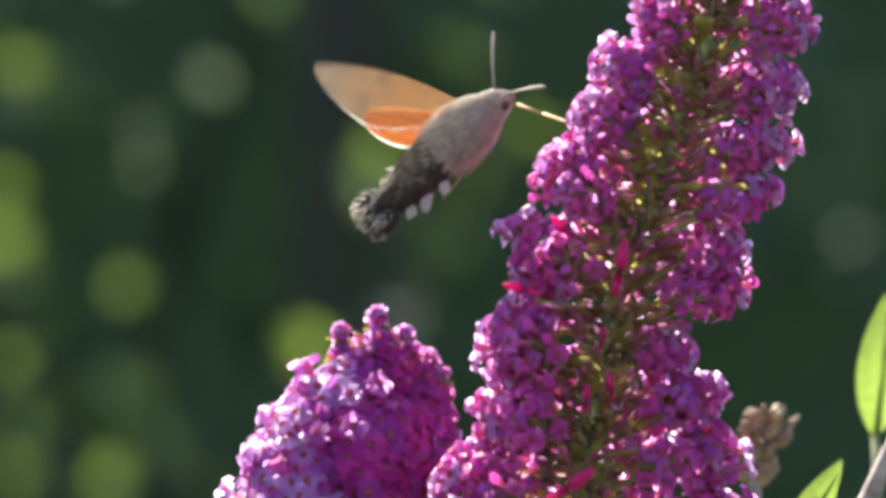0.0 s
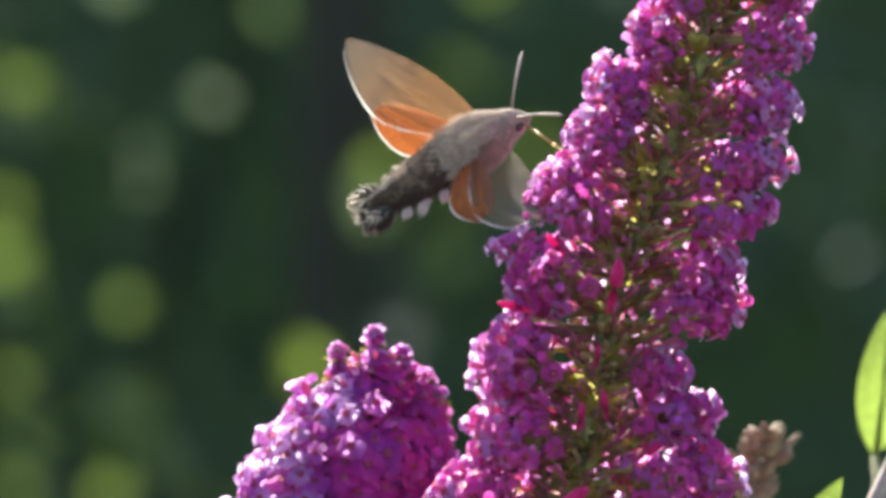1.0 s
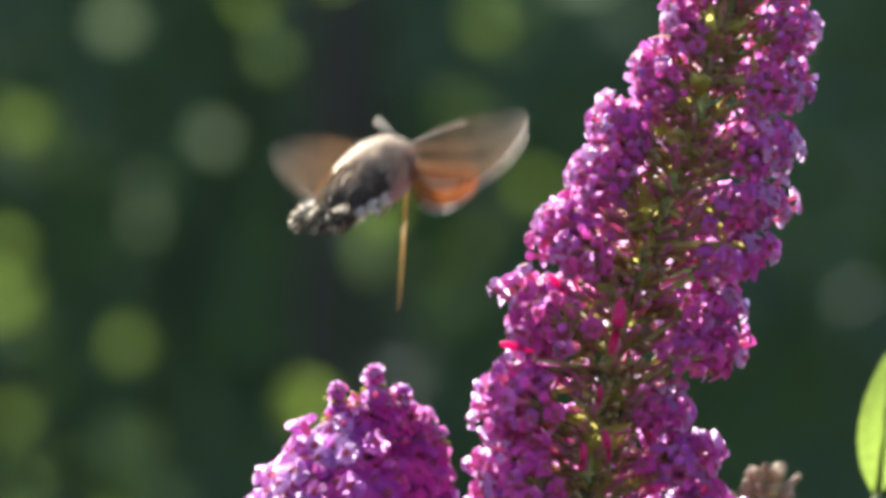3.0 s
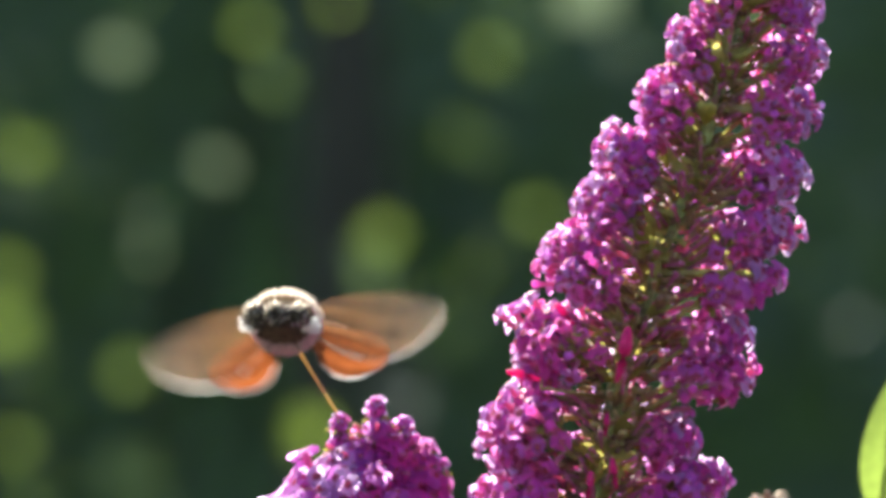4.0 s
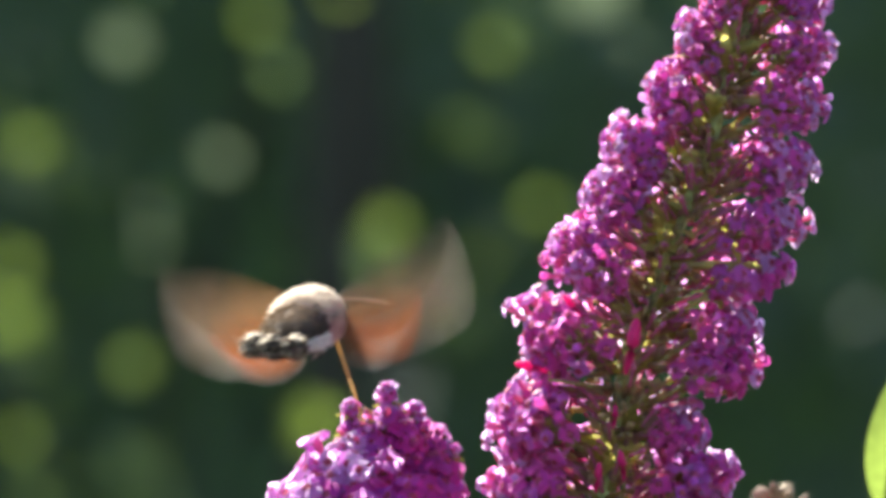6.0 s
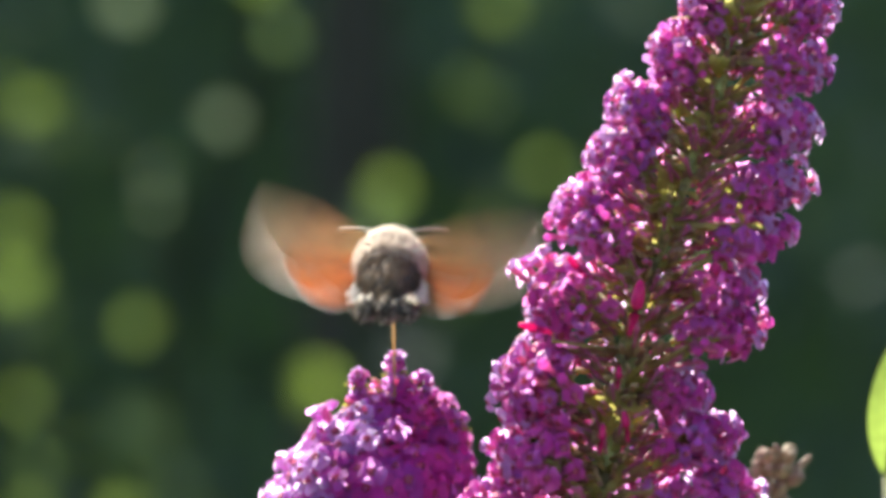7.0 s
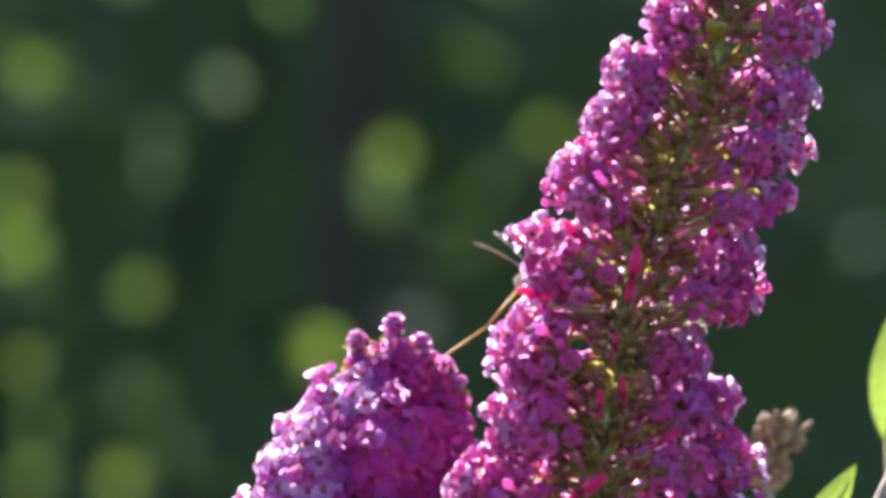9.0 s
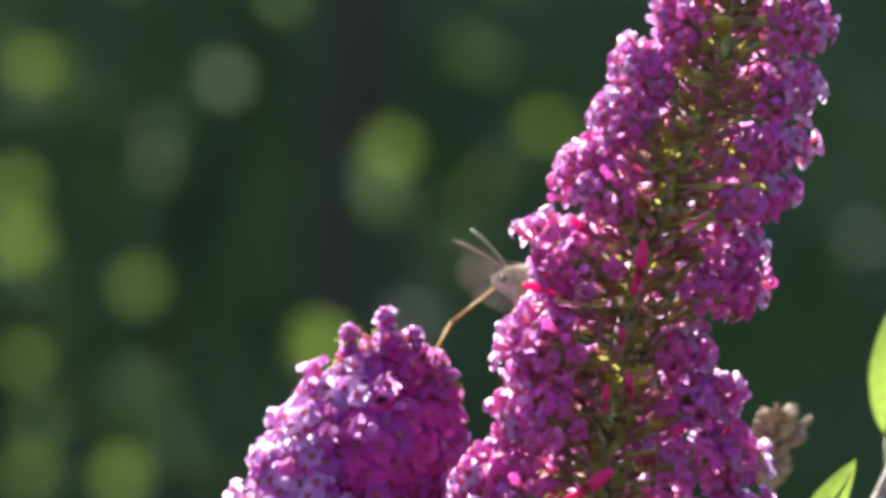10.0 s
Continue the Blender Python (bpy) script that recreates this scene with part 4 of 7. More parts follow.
def motions():
    # the two flower spikes and the twigs beside them sway a little in the wind and under the moth
    walk(right_spike, [
        (0, pose(-0.00096, 0, 0)),
        (0.5, pose(-0.00111, 0, 0)),
        (1, pose(-0.00179, 0, 0)),
        (1.5, pose(-0.00193, 0, 0)),
        (2, pose(-0.00197, 0, 0)),
        (2.5, pose(-0.00188, 0, 0)),
        (4, pose(-0.00095, 0, 0)),
        (4.5, pose(-0.00072, 0, 0)),
        (5, pose(-0.00067, 0, 0)),
        (5.5, pose(-0.00062, 0, 0)),
        (7, pose(-0.00029, 0, 0)),
        (7.5, pose(-0.00047, 0, 0)),
        (8, pose(-0.00069, 0, 0)),
        (8.5, pose(-0.00096, 0, 0)),
        (9, pose(-0.00096, 0, 0)),
        (9.5, pose(-0.00041, 0, 0)),
        (10, pose(0, 0, 0)),
    ])
    walk(left_spike, [
        (0, pose(0.00072, 0, 0.00027)),
        (0.5, pose(0.00072, 0, 0.00013)),
        (1, pose(0.00027, 0, 0.00002)),
        (1.5, pose(0, 0, -0.00003)),
        (2, pose(0.00014, 0, 0.00010)),
        (2.5, pose(0.00009, 0, 0.00015)),
        (4, pose(0, 0, -0.00043)),
        (4.5, pose(0.00090, 0, -0.00155)),
        (5, pose(0.00158, 0, -0.00038)),
        (5.5, pose(0.00063, 0, 0.00110)),
        (7, pose(0.00180, 0, -0.00068)),
        (7.5, pose(0.00090, 0, 0.00058)),
        (8, pose(-0.00108, 0, -0.00028)),
        (8.5, pose(-0.00018, 0, -0.00169)),
        (9, pose(0.00126, 0, -0.00025)),
        (9.5, pose(0.00099, 0, 0.00038)),
        (10, pose(0, 0, 0)),
    ])
    # the moth hovers at the tall spike, turns away to the small one and slips behind
    walk(moth, [
        (0, pose(0.00428, 0.01000, 1.36786, 42.7, -41.0, 0.0)),
        (0.5, pose(0.00702, 0.01000, 1.36999, 42.5, -34.0, 0.0)),
        (1, pose(0.00574, 0.01000, 1.36897, 42.5, -30.0, 0.0)),
        (1.5, pose(0.00674, 0.01000, 1.37093, 43.2, -47.0, 0.0)),
        (2, pose(0.00214, 0.01000, 1.37589, 42.7, -23.0, 0.0)),
        (2.5, pose(0.00401, 0.01000, 1.37312, 42.5, -28.0, 0.0)),
        (2.6, pose(0.00653, 0.01000, 1.37537, 43.4, -48.0, 0.0)),
        (2.7, pose(0.00021, 0.01200, 1.37906, 17.4, -36.3, 36.9)),
        (2.9, pose(-0.00672, 0.01400, 1.37496, 4.0, -24.9, 54.5)),
        (3.3, pose(-0.01691, 0.01400, 1.36294, 1.8, -5.9, 78.1)),
        (3.8, pose(-0.02378, 0.01200, 1.35427, 0.0, 5.7, 90.0)),
        (4, pose(-0.02393, 0.01200, 1.35221, 0.4, 6.8, 87.1)),
        (4.2, pose(-0.02665, 0.01200, 1.34854, 1.3, 5.6, 81.5)),
        (4.4, pose(-0.02909, 0.01200, 1.34415, 3.5, -0.0, 66.0)),
        (4.5, pose(-0.02804, 0.01200, 1.34551, 4.0, -8.1, 68.0)),
        (4.6, pose(-0.02945, 0.01200, 1.34295, 4.3, -8.6, 59.5)),
        (4.7, pose(-0.02858, 0.01200, 1.34414, 3.5, -8.7, 66.0)),
        (4.8, pose(-0.02789, 0.01200, 1.34368, 2.7, -11.9, 71.6)),
        (4.9, pose(-0.02858, 0.01200, 1.34624, 4.6, -20.4, 58.0)),
        (5, pose(-0.02754, 0.01200, 1.35062, 6.0, -20.0, 60.0)),
        (5.1, pose(-0.02941, 0.01200, 1.35333, 4.8, -11.6, 55.5)),
        (5.2, pose(-0.02854, 0.01200, 1.35577, 2.6, -2.9, 72.5)),
        (5.3, pose(-0.02685, 0.01200, 1.35647, 1.3, -0.0, 81.5)),
        (5.4, pose(-0.02562, 0.01200, 1.35544, 0.9, -0.0, 84.3)),
        (5.5, pose(-0.02502, 0.01200, 1.35376, 0.9, 2.8, 84.3)),
        (5.6, pose(-0.02461, 0.01200, 1.35087, 0.9, -0.0, 84.3)),
        (5.7, pose(-0.02511, 0.01200, 1.35016, 2.9, -5.6, 69.8)),
        (6.2, pose(-0.01619, 0.01200, 1.35203, 1.8, -11.6, 78.1)),
        (6.8, pose(-0.00877, 0.01200, 1.35027, 0.0, -18.4, 90.0)),
        (6.9, pose(-0.00909, 0.01200, 1.35230, 0.0, -17.9, 90.0)),
        (7, pose(-0.00831, 0.01200, 1.35425, 0.4, -21.2, 88.8)),
        (7.1, pose(-0.00616, 0.01200, 1.35563, 0.0, -5.7, 90.0)),
        (7.2, pose(-0.00290, 0.01200, 1.35675, -1.3, -2.8, 98.5)),
        (7.3, pose(-0.00066, 0.01200, 1.35695, -2.6, -2.9, 107.5)),
        (7.4, pose(-0.00051, 0.01200, 1.35742, -3.8, -2.8, 116.6)),
        (7.5, pose(-0.00165, 0.01200, 1.35753, -5.0, -6.0, 117.0)),
        (7.6, pose(-0.00121, 0.01200, 1.35799, -4.3, -5.8, 120.5)),
        (7.7, pose(-0.00013, 0.01200, 1.35882, -2.7, -6.0, 108.4)),
        (7.8, pose(-0.00106, 0.01200, 1.35856, -2.7, -6.0, 108.4)),
        (7.9, pose(-0.00181, 0.01200, 1.35811, -2.7, -6.0, 108.4)),
        (8, pose(-0.00237, 0.01200, 1.35821, -1.0, -2.0, 95.0)),
        (8.1, pose(-0.00292, 0.01200, 1.35661, -1.8, -1.2, 101.9)),
        (8.2, pose(-0.00420, 0.01200, 1.35629, -1.8, -1.2, 101.9)),
        (8.3, pose(-0.00356, 0.01200, 1.35560, -1.8, -5.9, 101.9)),
        (8.4, pose(0.00147, 0.01400, 1.35602, -2.6, -5.7, 107.5)),
        (8.5, pose(0.00771, 0.01600, 1.35690, -2.0, -5.0, 104.0)),
        (8.6, pose(0.01627, 0.02200, 1.35094, -6.5, -12.2, 139.4)),
        (8.7, pose(0.02053, 0.02600, 1.34537, -8.0, -11.7, 158.7)),
        (9, pose(0.02291, 0.02800, 1.34350, -8.4, -14.6, 165.0)),
        (9.2, pose(0.02198, 0.02800, 1.34432, -8.4, -14.6, 165.0)),
        (9.5, pose(0.01691, 0.02600, 1.34695, -8.8, -20.8, 167.5)),
        (9.7, pose(0.01867, 0.02600, 1.34486, -8.8, -20.8, 167.5)),
        (10, pose(0.01914, 0.02600, 1.34248, -8.6, -16.6, 167.7)),
    ])
    walk(left_wing, [
        (0.0000, pose(0.00360, 0.00340, 0.00220, 64.0, -46.7, -12.4)),
        (0.0333, pose(0.00360, 0.00340, 0.00220, 65.6, -51.1, -9.8)),
        (0.0667, pose(0.00360, 0.00340, 0.00220, 33.4, -8.0, 29.5)),
        (0.1000, pose(0.00360, 0.00340, 0.00220, 33.4, -8.0, 34.9)),
        (0.1333, pose(0.00360, 0.00340, 0.00220, 33.4, -8.0, 40.3)),
        (0.1667, pose(0.00360, 0.00340, 0.00220, 51.8, -8.1, 36.1)),
        (0.2000, pose(0.00360, 0.00340, 0.00220, 51.8, -8.1, 42.6)),
        (0.2333, pose(0.00360, 0.00340, 0.00220, 51.8, -8.1, 49.1)),
        (0.2667, pose(0.00360, 0.00340, 0.00220, 31.0, -6.3, 40.6)),
        (0.3000, pose(0.00360, 0.00340, 0.00220, 31.0, -6.3, 35.2)),
        (0.3333, pose(0.00360, 0.00340, 0.00220, 31.0, -6.3, 29.8)),
        (0.3667, pose(0.00360, 0.00340, 0.00220, 41.3, -13.3, 28.1)),
        (0.4000, pose(0.00360, 0.00340, 0.00220, 41.3, -13.3, 33.5)),
        (0.4333, pose(0.00360, 0.00340, 0.00220, 41.3, -13.3, 38.9)),
        (0.4667, pose(0.00360, 0.00340, 0.00220, 103.9, -48.6, -55.5)),
        (0.5000, pose(0.00360, 0.00340, 0.00220, 105.7, -59.9, -61.2)),
        (0.5333, pose(0.00360, 0.00340, 0.00220, 112.0, -71.0, -71.0)),
        (0.5667, pose(0.00360, 0.00340, 0.00220, 53.4, -23.1, 16.2)),
        (0.6000, pose(0.00360, 0.00340, 0.00220, 53.4, -23.1, 20.9)),
        (0.6333, pose(0.00360, 0.00340, 0.00220, 53.4, -23.1, 25.6)),
        (0.6667, pose(0.00360, 0.00340, 0.00220, 43.8, -14.9, 27.5)),
        (0.7000, pose(0.00360, 0.00340, 0.00220, 43.8, -14.9, 32.9)),
        (0.7333, pose(0.00360, 0.00340, 0.00220, 43.8, -14.9, 38.3)),
        (0.7667, pose(0.00360, 0.00340, 0.00220, 40.6, 2.3, 36.7)),
        (0.8000, pose(0.00360, 0.00340, 0.00220, 40.6, 2.3, 43.2)),
        (0.8333, pose(0.00360, 0.00340, 0.00220, 40.6, 2.3, 49.7)),
        (0.8667, pose(0.00360, 0.00340, 0.00220, 41.3, -13.3, 38.9)),
        (0.9000, pose(0.00360, 0.00340, 0.00220, 41.3, -13.3, 33.5)),
        (0.9333, pose(0.00360, 0.00340, 0.00220, 41.3, -13.3, 28.1)),
        (0.9667, pose(0.00360, 0.00340, 0.00220, 43.6, -21.2, 20.8)),
        (1.0000, pose(0.00360, 0.00340, 0.00220, 44.1, -19.9, 19.4)),
        (1.0333, pose(0.00360, 0.00340, 0.00220, 44.5, -18.7, 18.1)),
        (1.0667, pose(0.00360, 0.00340, 0.00220, 98.4, -44.4, -30.4)),
        (1.1000, pose(0.00360, 0.00340, 0.00220, 98.4, -44.4, -41.2)),
        (1.1333, pose(0.00360, 0.00340, 0.00220, 98.4, -44.4, -52.0)),
        (1.1667, pose(0.00360, 0.00340, 0.00220, 90.3, -39.4, -37.3)),
        (1.2000, pose(0.00360, 0.00340, 0.00220, 90.3, -39.4, -28.2)),
        (1.2333, pose(0.00360, 0.00340, 0.00220, 90.3, -39.4, -19.1)),
        (1.2667, pose(0.00360, 0.00340, 0.00220, 38.2, -16.9, 22.4)),
        (1.3000, pose(0.00360, 0.00340, 0.00220, 38.2, -16.9, 27.0)),
        (1.3333, pose(0.00360, 0.00340, 0.00220, 38.2, -16.9, 31.6)),
        (1.3667, pose(0.00360, 0.00340, 0.00220, 41.3, -13.3, 28.1)),
        (1.4000, pose(0.00360, 0.00340, 0.00220, 41.3, -13.3, 33.5)),
        (1.4333, pose(0.00360, 0.00340, 0.00220, 41.3, -13.3, 38.9)),
        (1.4667, pose(0.00360, 0.00340, 0.00220, 107.1, -43.7, -61.6)),
        (1.5000, pose(0.00360, 0.00340, 0.00220, 113.2, -62.8, -72.4)),
        (1.5333, pose(0.00360, 0.00340, 0.00220, 149.0, -79.2, -112.7)),
        (1.5667, pose(0.00360, 0.00340, 0.00220, 32.8, -1.7, 25.9)),
        (1.6000, pose(0.00360, 0.00340, 0.00220, 32.8, -1.7, 38.7)),
        (1.6333, pose(0.00360, 0.00340, 0.00220, 32.8, -1.7, 51.5)),
        (1.6667, pose(0.00360, 0.00340, 0.00220, 74.3, -36.0, -0.0)),
        (1.7000, pose(0.00360, 0.00340, 0.00220, 74.3, -36.0, -7.8)),
        (1.7333, pose(0.00360, 0.00340, 0.00220, 74.3, -36.0, -15.6)),
        (1.7667, pose(0.00360, 0.00340, 0.00220, 44.1, -7.2, 30.0)),
        (1.8000, pose(0.00360, 0.00340, 0.00220, 44.1, -7.2, 35.5)),
        (1.8333, pose(0.00360, 0.00340, 0.00220, 44.1, -7.2, 41.0)),
        (1.8667, pose(0.00360, 0.00340, 0.00220, 43.4, -33.6, 19.4)),
        (1.9000, pose(0.00360, 0.00340, 0.00220, 43.4, -33.6, 4.3)),
        (1.9333, pose(0.00360, 0.00340, 0.00220, 43.4, -33.6, -10.8)),
        (1.9667, pose(0.00360, 0.00340, 0.00220, 29.5, -34.0, 33.6)),
        (2.0000, pose(0.00360, 0.00340, 0.00220, 23.8, -11.9, 12.8)),
        (2.0333, pose(0.00360, 0.00340, 0.00220, 10.8, 6.8, -9.6)),
        (2.0667, pose(0.00360, 0.00340, 0.00220, 98.4, -44.4, -52.0)),
        (2.1000, pose(0.00360, 0.00340, 0.00220, 98.4, -44.4, -41.2)),
        (2.1333, pose(0.00360, 0.00340, 0.00220, 98.4, -44.4, -30.4)),
        (2.1667, pose(0.00360, 0.00340, 0.00220, 90.4, -37.9, -16.0)),
        (2.2000, pose(0.00360, 0.00340, 0.00220, 90.4, -37.9, -25.2)),
        (2.2333, pose(0.00360, 0.00340, 0.00220, 90.4, -37.9, -34.4)),
        (2.2667, pose(0.00360, 0.00340, 0.00220, 45.5, -9.3, 28.1)),
        (2.3000, pose(0.00360, 0.00340, 0.00220, 45.5, -9.3, 33.6)),
        (2.3333, pose(0.00360, 0.00340, 0.00220, 45.5, -9.3, 39.1)),
        (2.3667, pose(0.00360, 0.00340, 0.00220, 49.6, -6.1, 36.4)),
        (2.4000, pose(0.00360, 0.00340, 0.00220, 49.6, -6.1, 42.9)),
        (2.4333, pose(0.00360, 0.00340, 0.00220, 49.6, -6.1, 49.4)),
        (2.4667, pose(0.00360, 0.00340, 0.00220, 38.7, -21.5, 21.5)),
        (2.5000, pose(0.00360, 0.00340, 0.00220, 32.7, -18.3, 17.3)),
        (2.5333, pose(0.00360, 0.00340, 0.00220, 26.6, -15.7, 12.8)),
        (2.5667, pose(0.00360, 0.00340, 0.00220, 25.2, 6.5, 29.3)),
        (2.6000, pose(0.00360, 0.00340, 0.00220, 25.2, 6.5, 42.1)),
        (2.6333, pose(0.00360, 0.00340, 0.00220, 25.2, 6.5, 54.9)),
        (2.6667, pose(0.00360, 0.00340, 0.00220, 34.0, -43.0, 12.9)),
        (2.7000, pose(0.00360, 0.00340, 0.00220, 34.0, -43.0, -0.0)),
        (2.7333, pose(0.00360, 0.00340, 0.00220, 34.0, -43.0, -12.9)),
        (2.7667, pose(0.00360, 0.00340, 0.00220, 16.4, -74.3, -22.6)),
        (2.8000, pose(0.00360, 0.00340, 0.00220, -35.9, -73.6, 27.9)),
        (2.8333, pose(0.00360, 0.00340, 0.00220, -65.1, -64.0, 55.3)),
        (2.8667, pose(0.00360, 0.00340, 0.00220, -91.5, -53.7, 81.4)),
        (2.9000, pose(0.00360, 0.00340, 0.00220, -48.1, -83.4, 39.5)),
        (2.9333, pose(0.00360, 0.00340, 0.00220, 71.9, -62.0, -79.1)),
        (2.9667, pose(0.00360, 0.00340, 0.00220, 24.8, -77.4, -38.3)),
        (3.0000, pose(0.00360, 0.00340, 0.00220, -46.4, -78.4, 31.6)),
        (3.0333, pose(0.00360, 0.00340, 0.00220, -79.2, -67.6, 63.2)),
        (3.0667, pose(0.00360, 0.00340, 0.00220, -50.5, -52.8, 58.4)),
        (3.1000, pose(0.00360, 0.00340, 0.00220, -25.9, -66.7, 36.9)),
        (3.1333, pose(0.00360, 0.00340, 0.00220, 25.3, -71.2, -11.4)),
        (3.1667, pose(0.00360, 0.00340, 0.00220, 82.4, -72.9, -81.6)),
        (3.2000, pose(0.00360, 0.00340, 0.00220, -67.5, -83.5, 67.8)),
        (3.2333, pose(0.00360, 0.00340, 0.00220, -85.2, -61.0, 84.9)),
        (3.2667, pose(0.00360, 0.00340, 0.00220, -84.0, -58.9, 84.3)),
        (3.3000, pose(0.00360, 0.00340, 0.00220, -68.6, -81.5, 69.5)),
        (3.3333, pose(0.00360, 0.00340, 0.00220, 80.1, -74.7, -78.7)),
        (3.3667, pose(0.00360, 0.00340, 0.00220, 39.8, -69.5, -23.3)),
        (3.4000, pose(0.00360, 0.00340, 0.00220, -13.4, -68.8, 26.8)),
        (3.4333, pose(0.00360, 0.00340, 0.00220, -44.0, -56.4, 54.2)),
        (3.4667, pose(0.00360, 0.00340, 0.00220, -83.8, -63.6, 66.8)),
        (3.5000, pose(0.00360, 0.00340, 0.00220, -53.7, -77.1, 38.2)),
        (3.5333, pose(0.00360, 0.00340, 0.00220, 25.4, -76.8, -39.4)),
        (3.5667, pose(0.00360, 0.00340, 0.00220, 76.7, -60.6, -83.3)),
        (3.6000, pose(0.00360, 0.00340, 0.00220, -75.8, -81.2, 68.1)),
        (3.6333, pose(0.00360, 0.00340, 0.00220, -94.3, -44.3, 85.4)),
        (3.6667, pose(0.00360, 0.00340, 0.00220, -60.7, -67.1, 39.6)),
        (3.7000, pose(0.00360, 0.00340, 0.00220, -22.3, -72.5, 3.3)),
        (3.7333, pose(0.00360, 0.00340, 0.00220, 18.6, -68.3, -35.4)),
        (3.7667, pose(0.00360, 0.00340, 0.00220, 22.2, -45.2, -40.0)),
        (3.8000, pose(0.00360, 0.00340, 0.00220, -25.0, -57.3, -2.1)),
        (3.8333, pose(0.00360, 0.00340, 0.00220, -74.2, -46.9, 37.8)),
        (3.8667, pose(0.00360, 0.00340, 0.00220, -68.5, -65.1, 46.1)),
        (3.9000, pose(0.00360, 0.00340, 0.00220, -26.5, -72.9, 6.5)),
        (3.9333, pose(0.00360, 0.00340, 0.00220, 21.8, -67.8, -39.4)),
        (3.9667, pose(0.00360, 0.00340, 0.00220, -63.0, -80.4, 86.1)),
        (4.0000, pose(0.00360, 0.00340, 0.00220, -69.6, -64.3, 95.0)),
        (4.0333, pose(0.00360, 0.00340, 0.00220, -70.3, -48.1, 97.9)),
        (4.0667, pose(0.00360, 0.00340, 0.00220, -92.0, -56.5, 82.9)),
        (4.1000, pose(0.00360, 0.00340, 0.00220, -66.1, -82.6, 58.0)),
        (4.1333, pose(0.00360, 0.00340, 0.00220, 71.8, -69.0, -79.0)),
        (4.1667, pose(0.00360, 0.00340, 0.00220, 43.1, -64.3, -51.7)),
        (4.2000, pose(0.00360, 0.00340, 0.00220, -19.8, -74.2, 8.0)),
        (4.2333, pose(0.00360, 0.00340, 0.00220, -71.6, -60.6, 56.6)),
        (4.2667, pose(0.00360, 0.00340, 0.00220, -60.6, -54.3, 39.5)),
        (4.3000, pose(0.00360, 0.00340, 0.00220, -19.7, -63.2, 4.0)),
        (4.3333, pose(0.00360, 0.00340, 0.00220, 24.5, -56.8, -34.8)),
        (4.3667, pose(0.00360, 0.00340, 0.00220, 2.8, -86.1, -2.7)),
        (4.4000, pose(0.00360, 0.00340, 0.00220, -55.6, -83.1, 55.5)),
        (4.4333, pose(0.00360, 0.00340, 0.00220, -71.6, -77.8, 71.3)),
        (4.4667, pose(0.00360, 0.00340, 0.00220, -47.4, -56.2, 89.6)),
        (4.5000, pose(0.00360, 0.00340, 0.00220, 87.5, -79.5, -35.7)),
        (4.5333, pose(0.00360, 0.00340, 0.00220, 124.3, -40.2, -62.5)),
        (4.5667, pose(0.00360, 0.00340, 0.00220, 164.7, -88.2, -167.4)),
        (4.6000, pose(0.00360, 0.00340, 0.00220, -109.9, -83.9, 107.3)),
        (4.6333, pose(0.00360, 0.00340, 0.00220, -101.2, -77.8, 98.7)),
        (4.6667, pose(0.00360, 0.00340, 0.00220, -91.7, -61.7, 90.3)),
        (4.7000, pose(0.00360, 0.00340, 0.00220, -93.2, -84.7, 91.8)),
        (4.7333, pose(0.00360, 0.00340, 0.00220, 89.1, -72.3, -90.5)),
        (4.7667, pose(0.00360, 0.00340, 0.00220, 85.0, -71.1, -84.4)),
        (4.8000, pose(0.00360, 0.00340, 0.00220, -77.4, -81.6, 77.6)),
        (4.8333, pose(0.00360, 0.00340, 0.00220, -87.2, -54.7, 86.9)),
        (4.8667, pose(0.00360, 0.00340, 0.00220, -44.1, -56.5, 54.2)),
        (4.9000, pose(0.00360, 0.00340, 0.00220, -13.5, -68.9, 26.8)),
        (4.9333, pose(0.00360, 0.00340, 0.00220, 39.9, -69.6, -23.5)),
        (4.9667, pose(0.00360, 0.00340, 0.00220, 44.1, -55.5, 4.5)),
        (5.0000, pose(0.00360, 0.00340, 0.00220, 17.8, -59.1, 37.7)),
        (5.0333, pose(0.00360, 0.00340, 0.00220, -7.6, -54.4, 70.0)),
        (5.0667, pose(0.00360, 0.00340, 0.00220, -78.2, -48.1, 76.6)),
        (5.1000, pose(0.00360, 0.00340, 0.00220, -44.7, -77.1, 45.6)),
        (5.1333, pose(0.00360, 0.00340, 0.00220, 70.9, -65.8, -67.5)),
        (5.1667, pose(0.00360, 0.00340, 0.00220, 31.8, -80.0, -41.8)),
        (5.2000, pose(0.00360, 0.00340, 0.00220, -45.8, -80.9, 35.0)),
        (5.2333, pose(0.00360, 0.00340, 0.00220, -77.7, -71.3, 66.0)),
        (5.2667, pose(0.00360, 0.00340, 0.00220, -91.6, -55.7, 85.2)),
        (5.3000, pose(0.00360, 0.00340, 0.00220, -74.7, -82.3, 68.8)),
        (5.3333, pose(0.00360, 0.00340, 0.00220, 76.5, -70.0, -81.8)),
        (5.3667, pose(0.00360, 0.00340, 0.00220, 5.5, -52.2, -25.2)),
        (5.4000, pose(0.00360, 0.00340, 0.00220, -14.0, -55.8, -9.3)),
        (5.4333, pose(0.00360, 0.00340, 0.00220, -35.4, -55.9, 8.5)),
        (5.4667, pose(0.00360, 0.00340, 0.00220, -87.4, -38.3, 128.8)),
        (5.5000, pose(0.00360, 0.00340, 0.00220, 168.6, -53.5, -133.9)),
        (5.5333, pose(0.00360, 0.00340, 0.00220, 128.6, 4.9, -102.8)),
